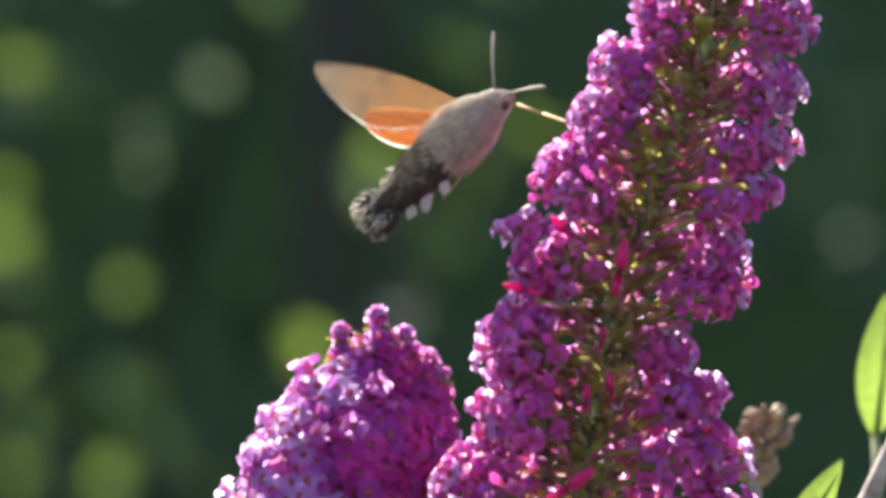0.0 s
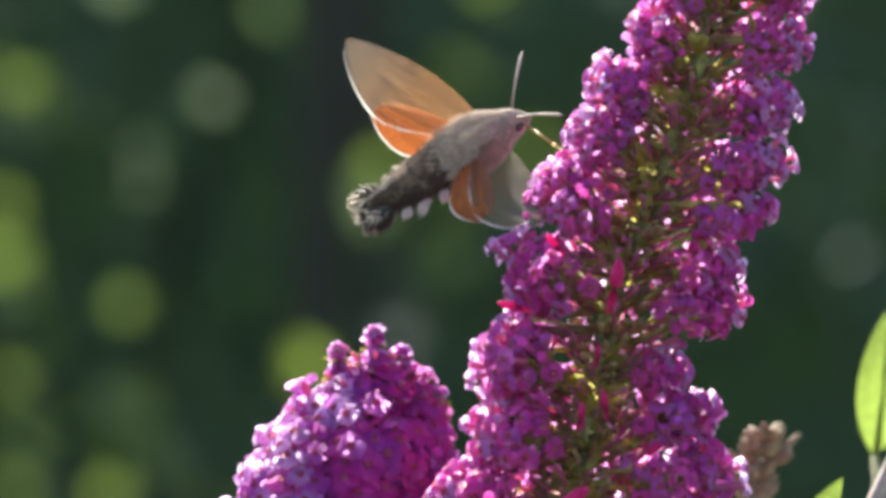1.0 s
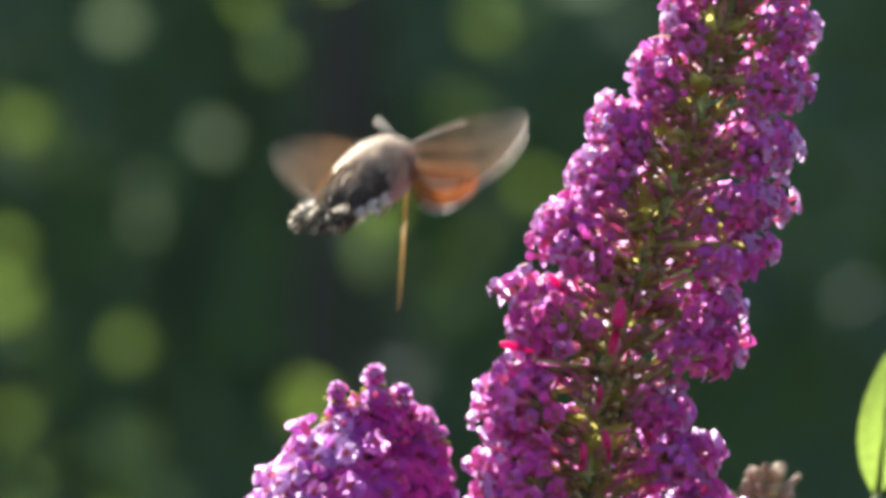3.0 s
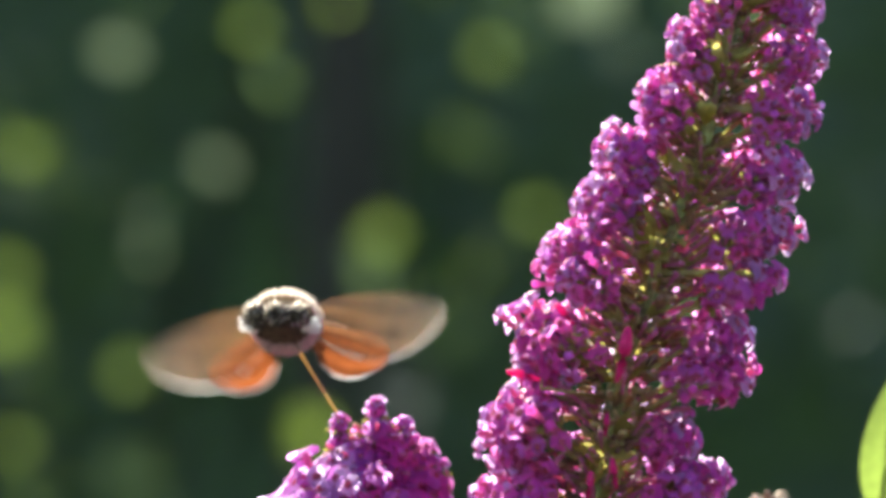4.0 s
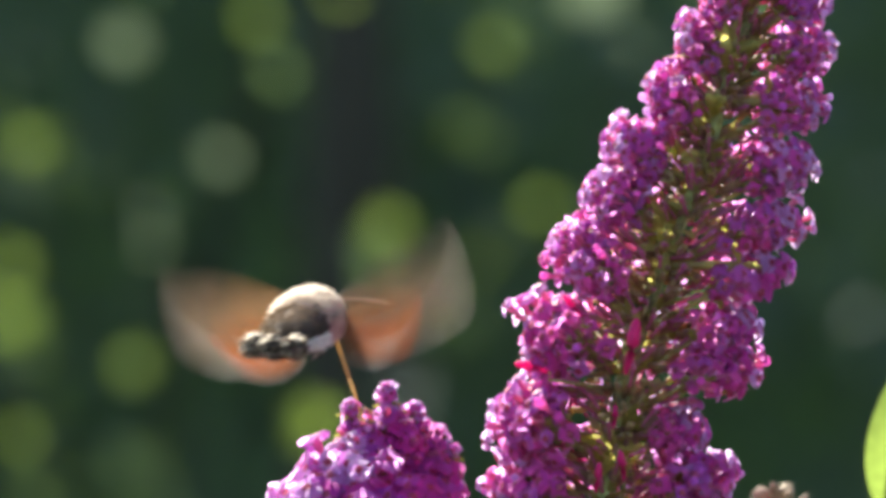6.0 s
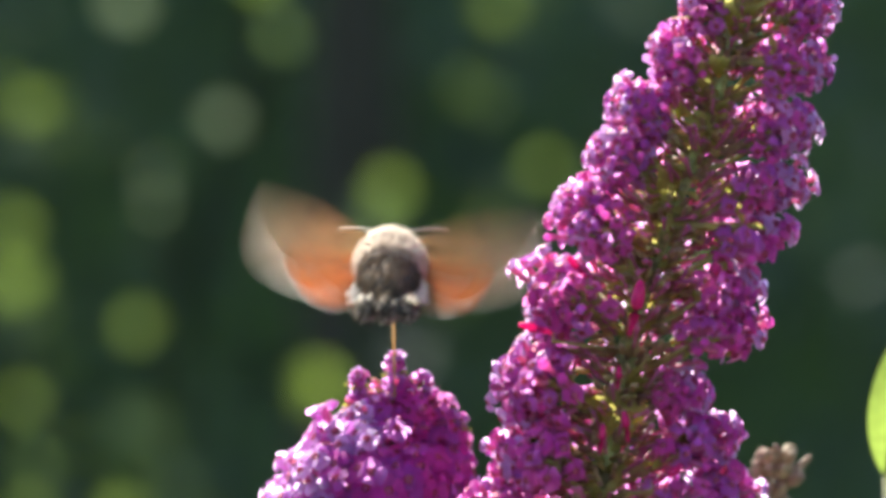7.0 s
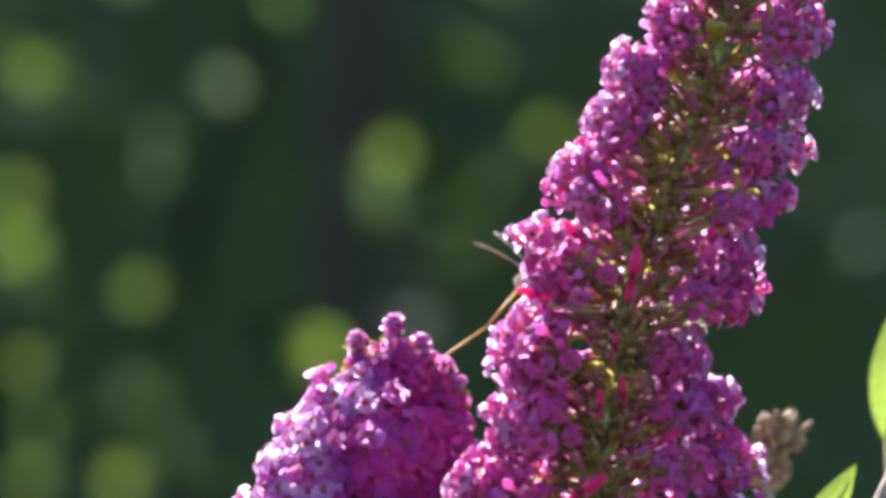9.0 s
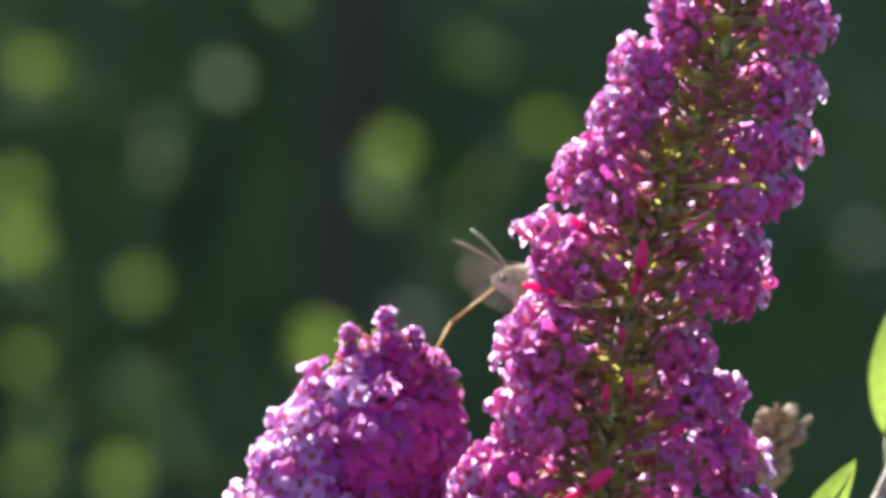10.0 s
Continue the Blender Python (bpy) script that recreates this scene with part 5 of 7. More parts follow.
        (5.5667, pose(0.00360, 0.00340, 0.00220, -0.5, -44.3, -24.1)),
        (5.6000, pose(0.00360, 0.00340, 0.00220, -16.6, -48.0, -12.4)),
        (5.6333, pose(0.00360, 0.00340, 0.00220, -34.3, -49.2, 0.9)),
        (5.6667, pose(0.00360, 0.00340, 0.00220, -65.2, -69.6, 50.7)),
        (5.7000, pose(0.00360, 0.00340, 0.00220, -30.8, -76.6, 17.6)),
        (5.7333, pose(0.00360, 0.00340, 0.00220, 19.1, -75.1, -31.0)),
        (5.7667, pose(0.00360, 0.00340, 0.00220, 70.3, -66.4, -71.7)),
        (5.8000, pose(0.00360, 0.00340, 0.00220, -55.2, -78.3, 51.7)),
        (5.8333, pose(0.00360, 0.00340, 0.00220, -84.7, -48.5, 79.0)),
        (5.8667, pose(0.00360, 0.00340, 0.00220, -52.4, -65.4, 57.8)),
        (5.9000, pose(0.00360, 0.00340, 0.00220, -24.3, -74.9, 31.3)),
        (5.9333, pose(0.00360, 0.00340, 0.00220, 30.4, -76.1, -21.8)),
        (5.9667, pose(0.00360, 0.00340, 0.00220, 76.6, -64.9, -76.8)),
        (6.0000, pose(0.00360, 0.00340, 0.00220, -54.0, -80.9, 52.2)),
        (6.0333, pose(0.00360, 0.00340, 0.00220, -84.6, -50.7, 81.2)),
        (6.0667, pose(0.00360, 0.00340, 0.00220, -83.9, -65.8, 69.4)),
        (6.1000, pose(0.00360, 0.00340, 0.00220, -59.6, -78.0, 46.1)),
        (6.1333, pose(0.00360, 0.00340, 0.00220, 20.2, -80.1, -32.6)),
        (6.1667, pose(0.00360, 0.00340, 0.00220, 76.1, -62.9, -73.4)),
        (6.2000, pose(0.00360, 0.00340, 0.00220, -36.4, -80.6, 37.0)),
        (6.2333, pose(0.00360, 0.00340, 0.00220, -79.4, -51.9, 77.8)),
        (6.2667, pose(0.00360, 0.00340, 0.00220, -54.7, -60.9, 59.6)),
        (6.3000, pose(0.00360, 0.00340, 0.00220, -33.5, -71.2, 40.1)),
        (6.3333, pose(0.00360, 0.00340, 0.00220, 11.8, -75.7, -3.6)),
        (6.3667, pose(0.00360, 0.00340, 0.00220, 87.9, -51.0, -81.3)),
        (6.4000, pose(0.00360, 0.00340, 0.00220, 17.7, -84.4, -13.0)),
        (6.4333, pose(0.00360, 0.00340, 0.00220, -78.0, -53.5, 80.8)),
        (6.4667, pose(0.00360, 0.00340, 0.00220, -6.2, -71.5, 15.3)),
        (6.5000, pose(0.00360, 0.00340, 0.00220, 43.6, -68.9, -31.9)),
        (6.5333, pose(0.00360, 0.00340, 0.00220, 70.1, -57.1, -55.7)),
        (6.5667, pose(0.00360, 0.00340, 0.00220, 68.0, -48.6, -64.4)),
        (6.6000, pose(0.00360, 0.00340, 0.00220, 26.5, -71.2, -27.3)),
        (6.6333, pose(0.00360, 0.00340, 0.00220, -55.0, -63.7, 49.9)),
        (6.6667, pose(0.00360, 0.00340, 0.00220, 11.5, -49.8, 5.2)),
        (6.7000, pose(0.00360, 0.00340, 0.00220, 36.9, -48.5, -14.1)),
        (6.7333, pose(0.00360, 0.00340, 0.00220, 58.8, -42.2, -29.8)),
        (6.7667, pose(0.00360, 0.00340, 0.00220, 54.5, -32.7, -22.2)),
        (6.8000, pose(0.00360, 0.00340, 0.00220, 22.5, -38.7, -3.2)),
        (6.8333, pose(0.00360, 0.00340, 0.00220, -10.6, -35.3, 17.1)),
        (6.8667, pose(0.00360, 0.00340, 0.00220, 14.9, -66.8, 7.5)),
        (6.9000, pose(0.00360, 0.00340, 0.00220, 65.6, -60.1, -38.5)),
        (6.9333, pose(0.00360, 0.00340, 0.00220, 90.1, -42.7, -58.0)),
        (6.9667, pose(0.00360, 0.00340, 0.00220, 93.6, -41.4, -61.2)),
        (7.0000, pose(0.00360, 0.00340, 0.00220, 48.8, -64.0, -17.8)),
        (7.0333, pose(0.00360, 0.00340, 0.00220, -16.7, -53.1, 46.4)),
        (7.0667, pose(0.00360, 0.00340, 0.00220, -8.8, -69.2, 12.1)),
        (7.1000, pose(0.00360, 0.00340, 0.00220, 39.1, -65.7, -32.5)),
        (7.1333, pose(0.00360, 0.00340, 0.00220, 64.9, -52.8, -54.9)),
        (7.1667, pose(0.00360, 0.00340, 0.00220, 49.7, -43.8, -42.2)),
        (7.2000, pose(0.00360, 0.00340, 0.00220, 21.5, -55.2, -20.4)),
        (7.2333, pose(0.00360, 0.00340, 0.00220, -17.2, -56.9, 12.1)),
        (7.2667, pose(0.00360, 0.00340, 0.00220, -12.5, -33.8, 12.0)),
        (7.3000, pose(0.00360, 0.00340, 0.00220, 14.9, -35.4, -3.8)),
        (7.3333, pose(0.00360, 0.00340, 0.00220, 41.4, -31.0, -18.5)),
        (7.3667, pose(0.00360, 0.00340, 0.00220, 37.9, -53.1, -36.5)),
        (7.4000, pose(0.00360, 0.00340, 0.00220, 19.5, -58.8, -21.1)),
        (7.4333, pose(0.00360, 0.00340, 0.00220, -3.6, -61.1, -1.0)),
        (7.4667, pose(0.00360, 0.00340, 0.00220, -49.3, -50.1, 41.2)),
        (7.5000, pose(0.00360, 0.00340, 0.00220, 117.7, -76.9, -104.1)),
        (7.5333, pose(0.00360, 0.00340, 0.00220, 144.9, -25.9, -107.1)),
        (7.5667, pose(0.00360, 0.00340, 0.00220, 48.1, -61.4, -54.5)),
        (7.6000, pose(0.00360, 0.00340, 0.00220, 24.7, -70.6, -33.0)),
        (7.6333, pose(0.00360, 0.00340, 0.00220, -17.9, -73.7, 7.7)),
        (7.6667, pose(0.00360, 0.00340, 0.00220, -42.1, -68.6, 31.3)),
        (7.7000, pose(0.00360, 0.00340, 0.00220, 28.9, -67.4, -35.7)),
        (7.7333, pose(0.00360, 0.00340, 0.00220, 59.8, -47.8, -62.3)),
        (7.7667, pose(0.00360, 0.00340, 0.00220, 46.3, -47.0, -40.3)),
        (7.8000, pose(0.00360, 0.00340, 0.00220, 15.3, -57.3, -15.4)),
        (7.8333, pose(0.00360, 0.00340, 0.00220, -24.5, -56.7, 18.5)),
        (7.8667, pose(0.00360, 0.00340, 0.00220, 4.9, -28.1, 5.6)),
        (7.9000, pose(0.00360, 0.00340, 0.00220, 18.2, -28.6, -0.8)),
        (7.9333, pose(0.00360, 0.00340, 0.00220, 31.5, -27.8, -7.1)),
        (7.9667, pose(0.00360, 0.00340, 0.00220, 41.4, 18.2, -111.6)),
        (8.0000, pose(0.00360, 0.00340, 0.00220, 93.0, -55.2, -122.5)),
        (8.0333, pose(0.00360, 0.00340, 0.00220, -132.2, -31.1, 129.8)),
        (8.0667, pose(0.00360, 0.00340, 0.00220, 2.5, -34.9, 4.1)),
        (8.1000, pose(0.00360, 0.00340, 0.00220, 16.1, -35.0, -3.7)),
        (8.1333, pose(0.00360, 0.00340, 0.00220, 29.5, -33.6, -11.3)),
        (8.1667, pose(0.00360, 0.00340, 0.00220, 44.4, -40.8, -35.3)),
        (8.2000, pose(0.00360, 0.00340, 0.00220, 16.7, -50.2, -15.3)),
        (8.2333, pose(0.00360, 0.00340, 0.00220, -17.3, -51.0, 11.3)),
        (8.2667, pose(0.00360, 0.00340, 0.00220, -21.7, -36.4, 15.9)),
        (8.3000, pose(0.00360, 0.00340, 0.00220, 11.9, -39.0, -5.0)),
        (8.3333, pose(0.00360, 0.00340, 0.00220, 43.6, -32.2, -23.8)),
        (8.3667, pose(0.00360, 0.00340, 0.00220, 29.6, -21.3, -10.9)),
        (8.4000, pose(0.00360, 0.00340, 0.00220, 22.7, -22.4, -8.3)),
        (8.4333, pose(0.00360, 0.00340, 0.00220, 15.7, -23.2, -5.6)),
        (8.4667, pose(0.00360, 0.00340, 0.00220, 175.3, -60.2, 140.4)),
        (8.5000, pose(0.00360, 0.00340, 0.00220, 162.6, -61.0, 151.9)),
        (8.5333, pose(0.00360, 0.00340, 0.00220, 149.7, -60.5, 163.6)),
        (8.5667, pose(0.00360, 0.00340, 0.00220, 5.6, -23.7, -1.6)),
        (8.6000, pose(0.00360, 0.00340, 0.00220, 12.6, -23.4, -4.4)),
        (8.6333, pose(0.00360, 0.00340, 0.00220, 19.5, -22.8, -7.1)),
        (8.6667, pose(0.00360, 0.00340, 0.00220, 27.4, -19.8, 0.9)),
        (8.7000, pose(0.00360, 0.00340, 0.00220, 38.9, -19.5, -3.0)),
        (8.7333, pose(0.00360, 0.00340, 0.00220, 50.3, -18.5, -6.8)),
        (8.7667, pose(0.00360, 0.00340, 0.00220, 34.2, -19.6, -1.4)),
        (8.8000, pose(0.00360, 0.00340, 0.00220, 22.8, -19.5, 2.4)),
        (8.8333, pose(0.00360, 0.00340, 0.00220, 11.5, -18.7, 6.1)),
        (8.8667, pose(0.00360, 0.00340, 0.00220, 24.4, -19.6, 1.8)),
        (8.9000, pose(0.00360, 0.00340, 0.00220, 35.8, -19.6, -2.0)),
        (8.9333, pose(0.00360, 0.00340, 0.00220, 47.2, -18.9, -5.7)),
        (8.9667, pose(0.00360, 0.00340, 0.00220, 42.2, -19.2, -4.2)),
        (9.0000, pose(0.00360, 0.00340, 0.00220, 30.8, -19.7, -0.3)),
        (9.0333, pose(0.00360, 0.00340, 0.00220, 19.4, -19.4, 3.6)),
        (9.0667, pose(0.00360, 0.00340, 0.00220, 14.4, -18.9, 5.2)),
        (9.1000, pose(0.00360, 0.00340, 0.00220, 25.8, -19.6, 1.4)),
        (9.1333, pose(0.00360, 0.00340, 0.00220, 37.2, -19.5, -2.4)),
        (9.1667, pose(0.00360, 0.00340, 0.00220, 27.4, -19.8, 0.9)),
        (9.2000, pose(0.00360, 0.00340, 0.00220, 38.9, -19.5, -3.0)),
        (9.2333, pose(0.00360, 0.00340, 0.00220, 50.3, -18.5, -6.8)),
        (9.2667, pose(0.00360, 0.00340, 0.00220, 27.2, 22.5, -11.9)),
        (9.3000, pose(0.00360, 0.00340, 0.00220, 7.3, 17.4, -18.8)),
        (9.3333, pose(0.00360, 0.00340, 0.00220, -11.4, 10.4, -23.3)),
        (9.3667, pose(0.00360, 0.00340, 0.00220, 0.2, 14.9, -20.7)),
        (9.4000, pose(0.00360, 0.00340, 0.00220, 19.7, 20.9, -14.7)),
        (9.4333, pose(0.00360, 0.00340, 0.00220, 40.4, 24.5, -6.6)),
        (9.4667, pose(0.00360, 0.00340, 0.00220, 35.3, 23.9, -8.8)),
        (9.5000, pose(0.00360, 0.00340, 0.00220, 14.9, 19.6, -16.4)),
        (9.5333, pose(0.00360, 0.00340, 0.00220, -4.2, 13.2, -21.8)),
        (9.5667, pose(0.00360, 0.00340, 0.00220, 20.9, -10.7, -27.1)),
        (9.6000, pose(0.00360, 0.00340, 0.00220, 7.2, -17.1, -23.8)),
        (9.6333, pose(0.00360, 0.00340, 0.00220, -7.4, -22.5, -18.8)),
        (9.6667, pose(0.00360, 0.00340, 0.00220, 27.4, -19.8, 0.9)),
        (9.7000, pose(0.00360, 0.00340, 0.00220, 38.9, -19.5, -3.0)),
        (9.7333, pose(0.00360, 0.00340, 0.00220, 50.3, -18.5, -6.8)),
        (9.7667, pose(0.00360, 0.00340, 0.00220, 34.3, -19.6, -1.4)),
        (9.8000, pose(0.00360, 0.00340, 0.00220, 22.8, -19.5, 2.4)),
        (9.8333, pose(0.00360, 0.00340, 0.00220, 11.4, -18.7, 6.1)),
        (9.8667, pose(0.00360, 0.00340, 0.00220, -2.3, -29.4, -21.2)),
        (9.9000, pose(0.00360, 0.00340, 0.00220, 15.1, -22.1, -28.8)),
        (9.9333, pose(0.00360, 0.00340, 0.00220, 30.6, -13.1, -33.5)),
        (9.9667, pose(0.00360, 0.00340, 0.00220, 26.5, -15.7, -32.6)),
        (10.0000, pose(0.00360, 0.00340, 0.00220, 10.6, -24.3, -27.1)),
    ])
    walk(right_wing, [
        (0.0000, pose(0.00360, -0.00340, 0.00220, 129.0, 2.7, 0.2)),
        (0.0333, pose(0.00360, -0.00340, 0.00220, 129.0, 2.7, 6.7)),
        (0.0667, pose(0.00360, -0.00340, 0.00220, 103.5, -17.2, 20.6)),
        (0.1000, pose(0.00360, -0.00340, 0.00220, 103.5, -17.2, 26.0)),
        (0.1333, pose(0.00360, -0.00340, 0.00220, 103.5, -17.2, 31.4)),
        (0.1667, pose(0.00360, -0.00340, 0.00220, 121.3, 2.7, 6.3)),
        (0.2000, pose(0.00360, -0.00340, 0.00220, 121.3, 2.7, -0.2)),
        (0.2333, pose(0.00360, -0.00340, 0.00220, 121.3, 2.7, -6.7)),
        (0.2667, pose(0.00360, -0.00340, 0.00220, 106.2, -18.5, 19.7)),
        (0.3000, pose(0.00360, -0.00340, 0.00220, 106.2, -18.5, 25.1)),
        (0.3333, pose(0.00360, -0.00340, 0.00220, 106.2, -18.5, 30.5)),
        (0.3667, pose(0.00360, -0.00340, 0.00220, 94.8, -12.9, 33.6)),
        (0.4000, pose(0.00360, -0.00340, 0.00220, 94.8, -12.9, 28.2)),
        (0.4333, pose(0.00360, -0.00340, 0.00220, 94.8, -12.9, 22.8)),
        (0.4667, pose(0.00360, -0.00340, 0.00220, -14.8, -36.8, 0.7)),
        (0.5000, pose(0.00360, -0.00340, 0.00220, -17.9, -34.2, 1.3)),
        (0.5333, pose(0.00360, -0.00340, 0.00220, -20.9, -31.5, 1.7)),
        (0.5667, pose(0.00360, -0.00340, 0.00220, 133.7, 2.6, -6.1)),
        (0.6000, pose(0.00360, -0.00340, 0.00220, 133.7, 2.6, 0.4)),
        (0.6333, pose(0.00360, -0.00340, 0.00220, 133.7, 2.6, 6.9)),
        (0.6667, pose(0.00360, -0.00340, 0.00220, 92.2, -11.6, 23.4)),
        (0.7000, pose(0.00360, -0.00340, 0.00220, 92.2, -11.6, 28.8)),
        (0.7333, pose(0.00360, -0.00340, 0.00220, 92.2, -11.6, 34.2)),
        (0.7667, pose(0.00360, -0.00340, 0.00220, 136.6, 2.6, 7.0)),
        (0.8000, pose(0.00360, -0.00340, 0.00220, 136.6, 2.6, 0.5)),
        (0.8333, pose(0.00360, -0.00340, 0.00220, 136.6, 2.6, -6.0)),
        (0.8667, pose(0.00360, -0.00340, 0.00220, 94.8, -12.9, 22.8)),
        (0.9000, pose(0.00360, -0.00340, 0.00220, 94.8, -12.9, 28.2)),
        (0.9333, pose(0.00360, -0.00340, 0.00220, 94.8, -12.9, 33.6)),
        (0.9667, pose(0.00360, -0.00340, 0.00220, -0.1, -11.1, 2.4)),
        (1.0000, pose(0.00360, -0.00340, 0.00220, -1.9, -11.2, 4.2)),
        (1.0333, pose(0.00360, -0.00340, 0.00220, -3.7, -11.3, 6.1)),
        (1.0667, pose(0.00360, -0.00340, 0.00220, 120.7, -7.4, 24.7)),
        (1.1000, pose(0.00360, -0.00340, 0.00220, 120.7, -7.4, 35.5)),
        (1.1333, pose(0.00360, -0.00340, 0.00220, 120.7, -7.4, 46.3)),
        (1.1667, pose(0.00360, -0.00340, 0.00220, 110.7, -0.2, 47.0)),
        (1.2000, pose(0.00360, -0.00340, 0.00220, 110.7, -0.2, 36.2)),
        (1.2333, pose(0.00360, -0.00340, 0.00220, 110.7, -0.2, 25.4)),
        (1.2667, pose(0.00360, -0.00340, 0.00220, 106.2, -18.5, 30.5)),
        (1.3000, pose(0.00360, -0.00340, 0.00220, 106.2, -18.5, 25.1)),
        (1.3333, pose(0.00360, -0.00340, 0.00220, 106.2, -18.5, 19.7)),
        (1.3667, pose(0.00360, -0.00340, 0.00220, 39.6, -11.8, 20.4)),
        (1.4000, pose(0.00360, -0.00340, 0.00220, 39.6, -11.8, 17.0)),
        (1.4333, pose(0.00360, -0.00340, 0.00220, 39.6, -11.8, 13.6)),
        (1.4667, pose(0.00360, -0.00340, 0.00220, -6.6, -16.5, 4.8)),
        (1.5000, pose(0.00360, -0.00340, 0.00220, -10.1, -15.4, 10.6)),
        (1.5333, pose(0.00360, -0.00340, 0.00220, -13.4, -13.9, 16.4)),
        (1.5667, pose(0.00360, -0.00340, 0.00220, 11.1, -12.8, 21.1)),
        (1.6000, pose(0.00360, -0.00340, 0.00220, 11.1, -12.8, 8.3)),
        (1.6333, pose(0.00360, -0.00340, 0.00220, 11.1, -12.8, -4.5)),
        (1.6667, pose(0.00360, -0.00340, 0.00220, 90.6, 1.7, 20.3)),
        (1.7000, pose(0.00360, -0.00340, 0.00220, 90.6, 1.7, 29.5)),
        (1.7333, pose(0.00360, -0.00340, 0.00220, 90.6, 1.7, 38.7)),
        (1.7667, pose(0.00360, -0.00340, 0.00220, 98.8, -11.9, -8.6)),
        (1.8000, pose(0.00360, -0.00340, 0.00220, 98.8, -11.9, -13.3)),
        (1.8333, pose(0.00360, -0.00340, 0.00220, 98.8, -11.9, -18.0)),
        (1.8667, pose(0.00360, -0.00340, 0.00220, 50.0, -36.5, -2.6)),
        (1.9000, pose(0.00360, -0.00340, 0.00220, 50.0, -36.5, -13.5)),
        (1.9333, pose(0.00360, -0.00340, 0.00220, 50.0, -36.5, -24.4)),
        (1.9667, pose(0.00360, -0.00340, 0.00220, 11.8, -17.8, 6.6)),
        (2.0000, pose(0.00360, -0.00340, 0.00220, 5.0, -23.4, 13.1)),
        (2.0333, pose(0.00360, -0.00340, 0.00220, -2.9, -28.1, 20.6)),
        (2.0667, pose(0.00360, -0.00340, 0.00220, 82.9, -13.0, 5.8)),
        (2.1000, pose(0.00360, -0.00340, 0.00220, 82.9, -13.0, 13.6)),
        (2.1333, pose(0.00360, -0.00340, 0.00220, 82.9, -13.0, 21.4)),
        (2.1667, pose(0.00360, -0.00340, 0.00220, 110.7, -0.2, 25.4)),
        (2.2000, pose(0.00360, -0.00340, 0.00220, 110.7, -0.2, 36.2)),
        (2.2333, pose(0.00360, -0.00340, 0.00220, 110.7, -0.2, 47.0)),
        (2.2667, pose(0.00360, -0.00340, 0.00220, 136.6, 2.6, 7.0)),
        (2.3000, pose(0.00360, -0.00340, 0.00220, 136.6, 2.6, 0.5)),
        (2.3333, pose(0.00360, -0.00340, 0.00220, 136.6, 2.6, -6.0)),
        (2.3667, pose(0.00360, -0.00340, 0.00220, 124.3, 2.7, -6.5)),
        (2.4000, pose(0.00360, -0.00340, 0.00220, 124.3, 2.7, 0.0)),
        (2.4333, pose(0.00360, -0.00340, 0.00220, 124.3, 2.7, 6.5)),
        (2.4667, pose(0.00360, -0.00340, 0.00220, -1.7, -8.2, 14.9)),
        (2.5000, pose(0.00360, -0.00340, 0.00220, -4.3, -10.5, 18.7)),
        (2.5333, pose(0.00360, -0.00340, 0.00220, -7.2, -12.6, 22.7)),
        (2.5667, pose(0.00360, -0.00340, 0.00220, 39.0, -16.3, 9.9)),
        (2.6000, pose(0.00360, -0.00340, 0.00220, 39.0, -16.3, 19.2)),
        (2.6333, pose(0.00360, -0.00340, 0.00220, 39.0, -16.3, 28.5)),
        (2.6667, pose(0.00360, -0.00340, 0.00220, 4.3, -47.8, 20.1)),
        (2.7000, pose(0.00360, -0.00340, 0.00220, 4.3, -47.8, 5.0)),
        (2.7333, pose(0.00360, -0.00340, 0.00220, 4.3, -47.8, -10.1)),
        (2.7667, pose(0.00360, -0.00340, 0.00220, -19.4, -44.3, 22.0)),
        (2.8000, pose(0.00360, -0.00340, 0.00220, 8.3, -48.5, 1.8)),
        (2.8333, pose(0.00360, -0.00340, 0.00220, 36.6, -45.6, -19.1)),
        (2.8667, pose(0.00360, -0.00340, 0.00220, 20.4, -64.1, -18.3)),
        (2.9000, pose(0.00360, -0.00340, 0.00220, -45.6, -56.8, 40.7)),
        (2.9333, pose(0.00360, -0.00340, 0.00220, -73.5, -31.5, 60.8)),
        (2.9667, pose(0.00360, -0.00340, 0.00220, -40.9, -48.2, 37.8)),
        (3.0000, pose(0.00360, -0.00340, 0.00220, -24.6, -54.5, 25.0)),
        (3.0333, pose(0.00360, -0.00340, 0.00220, -4.0, -57.9, 7.8)),
        (3.0667, pose(0.00360, -0.00340, 0.00220, 12.5, -41.0, 4.6)),
        (3.1000, pose(0.00360, -0.00340, 0.00220, -10.6, -37.2, 19.3)),
        (3.1333, pose(0.00360, -0.00340, 0.00220, -30.5, -29.5, 30.3)),
        (3.1667, pose(0.00360, -0.00340, 0.00220, -78.1, -32.4, 63.6)),
        (3.2000, pose(0.00360, -0.00340, 0.00220, -57.4, -55.1, 49.0)),
        (3.2333, pose(0.00360, -0.00340, 0.00220, -4.9, -67.9, 2.0)),
        (3.2667, pose(0.00360, -0.00340, 0.00220, -2.7, -62.4, 2.5)),
        (3.3000, pose(0.00360, -0.00340, 0.00220, -44.1, -53.9, 38.2)),
        (3.3333, pose(0.00360, -0.00340, 0.00220, -66.6, -37.0, 54.5)),
        (3.3667, pose(0.00360, -0.00340, 0.00220, -35.5, -30.6, 31.6)),
        (3.4000, pose(0.00360, -0.00340, 0.00220, -18.7, -37.7, 22.1)),
        (3.4333, pose(0.00360, -0.00340, 0.00220, 0.9, -42.0, 9.5)),
        (3.4667, pose(0.00360, -0.00340, 0.00220, 15.3, -54.1, -6.7)),
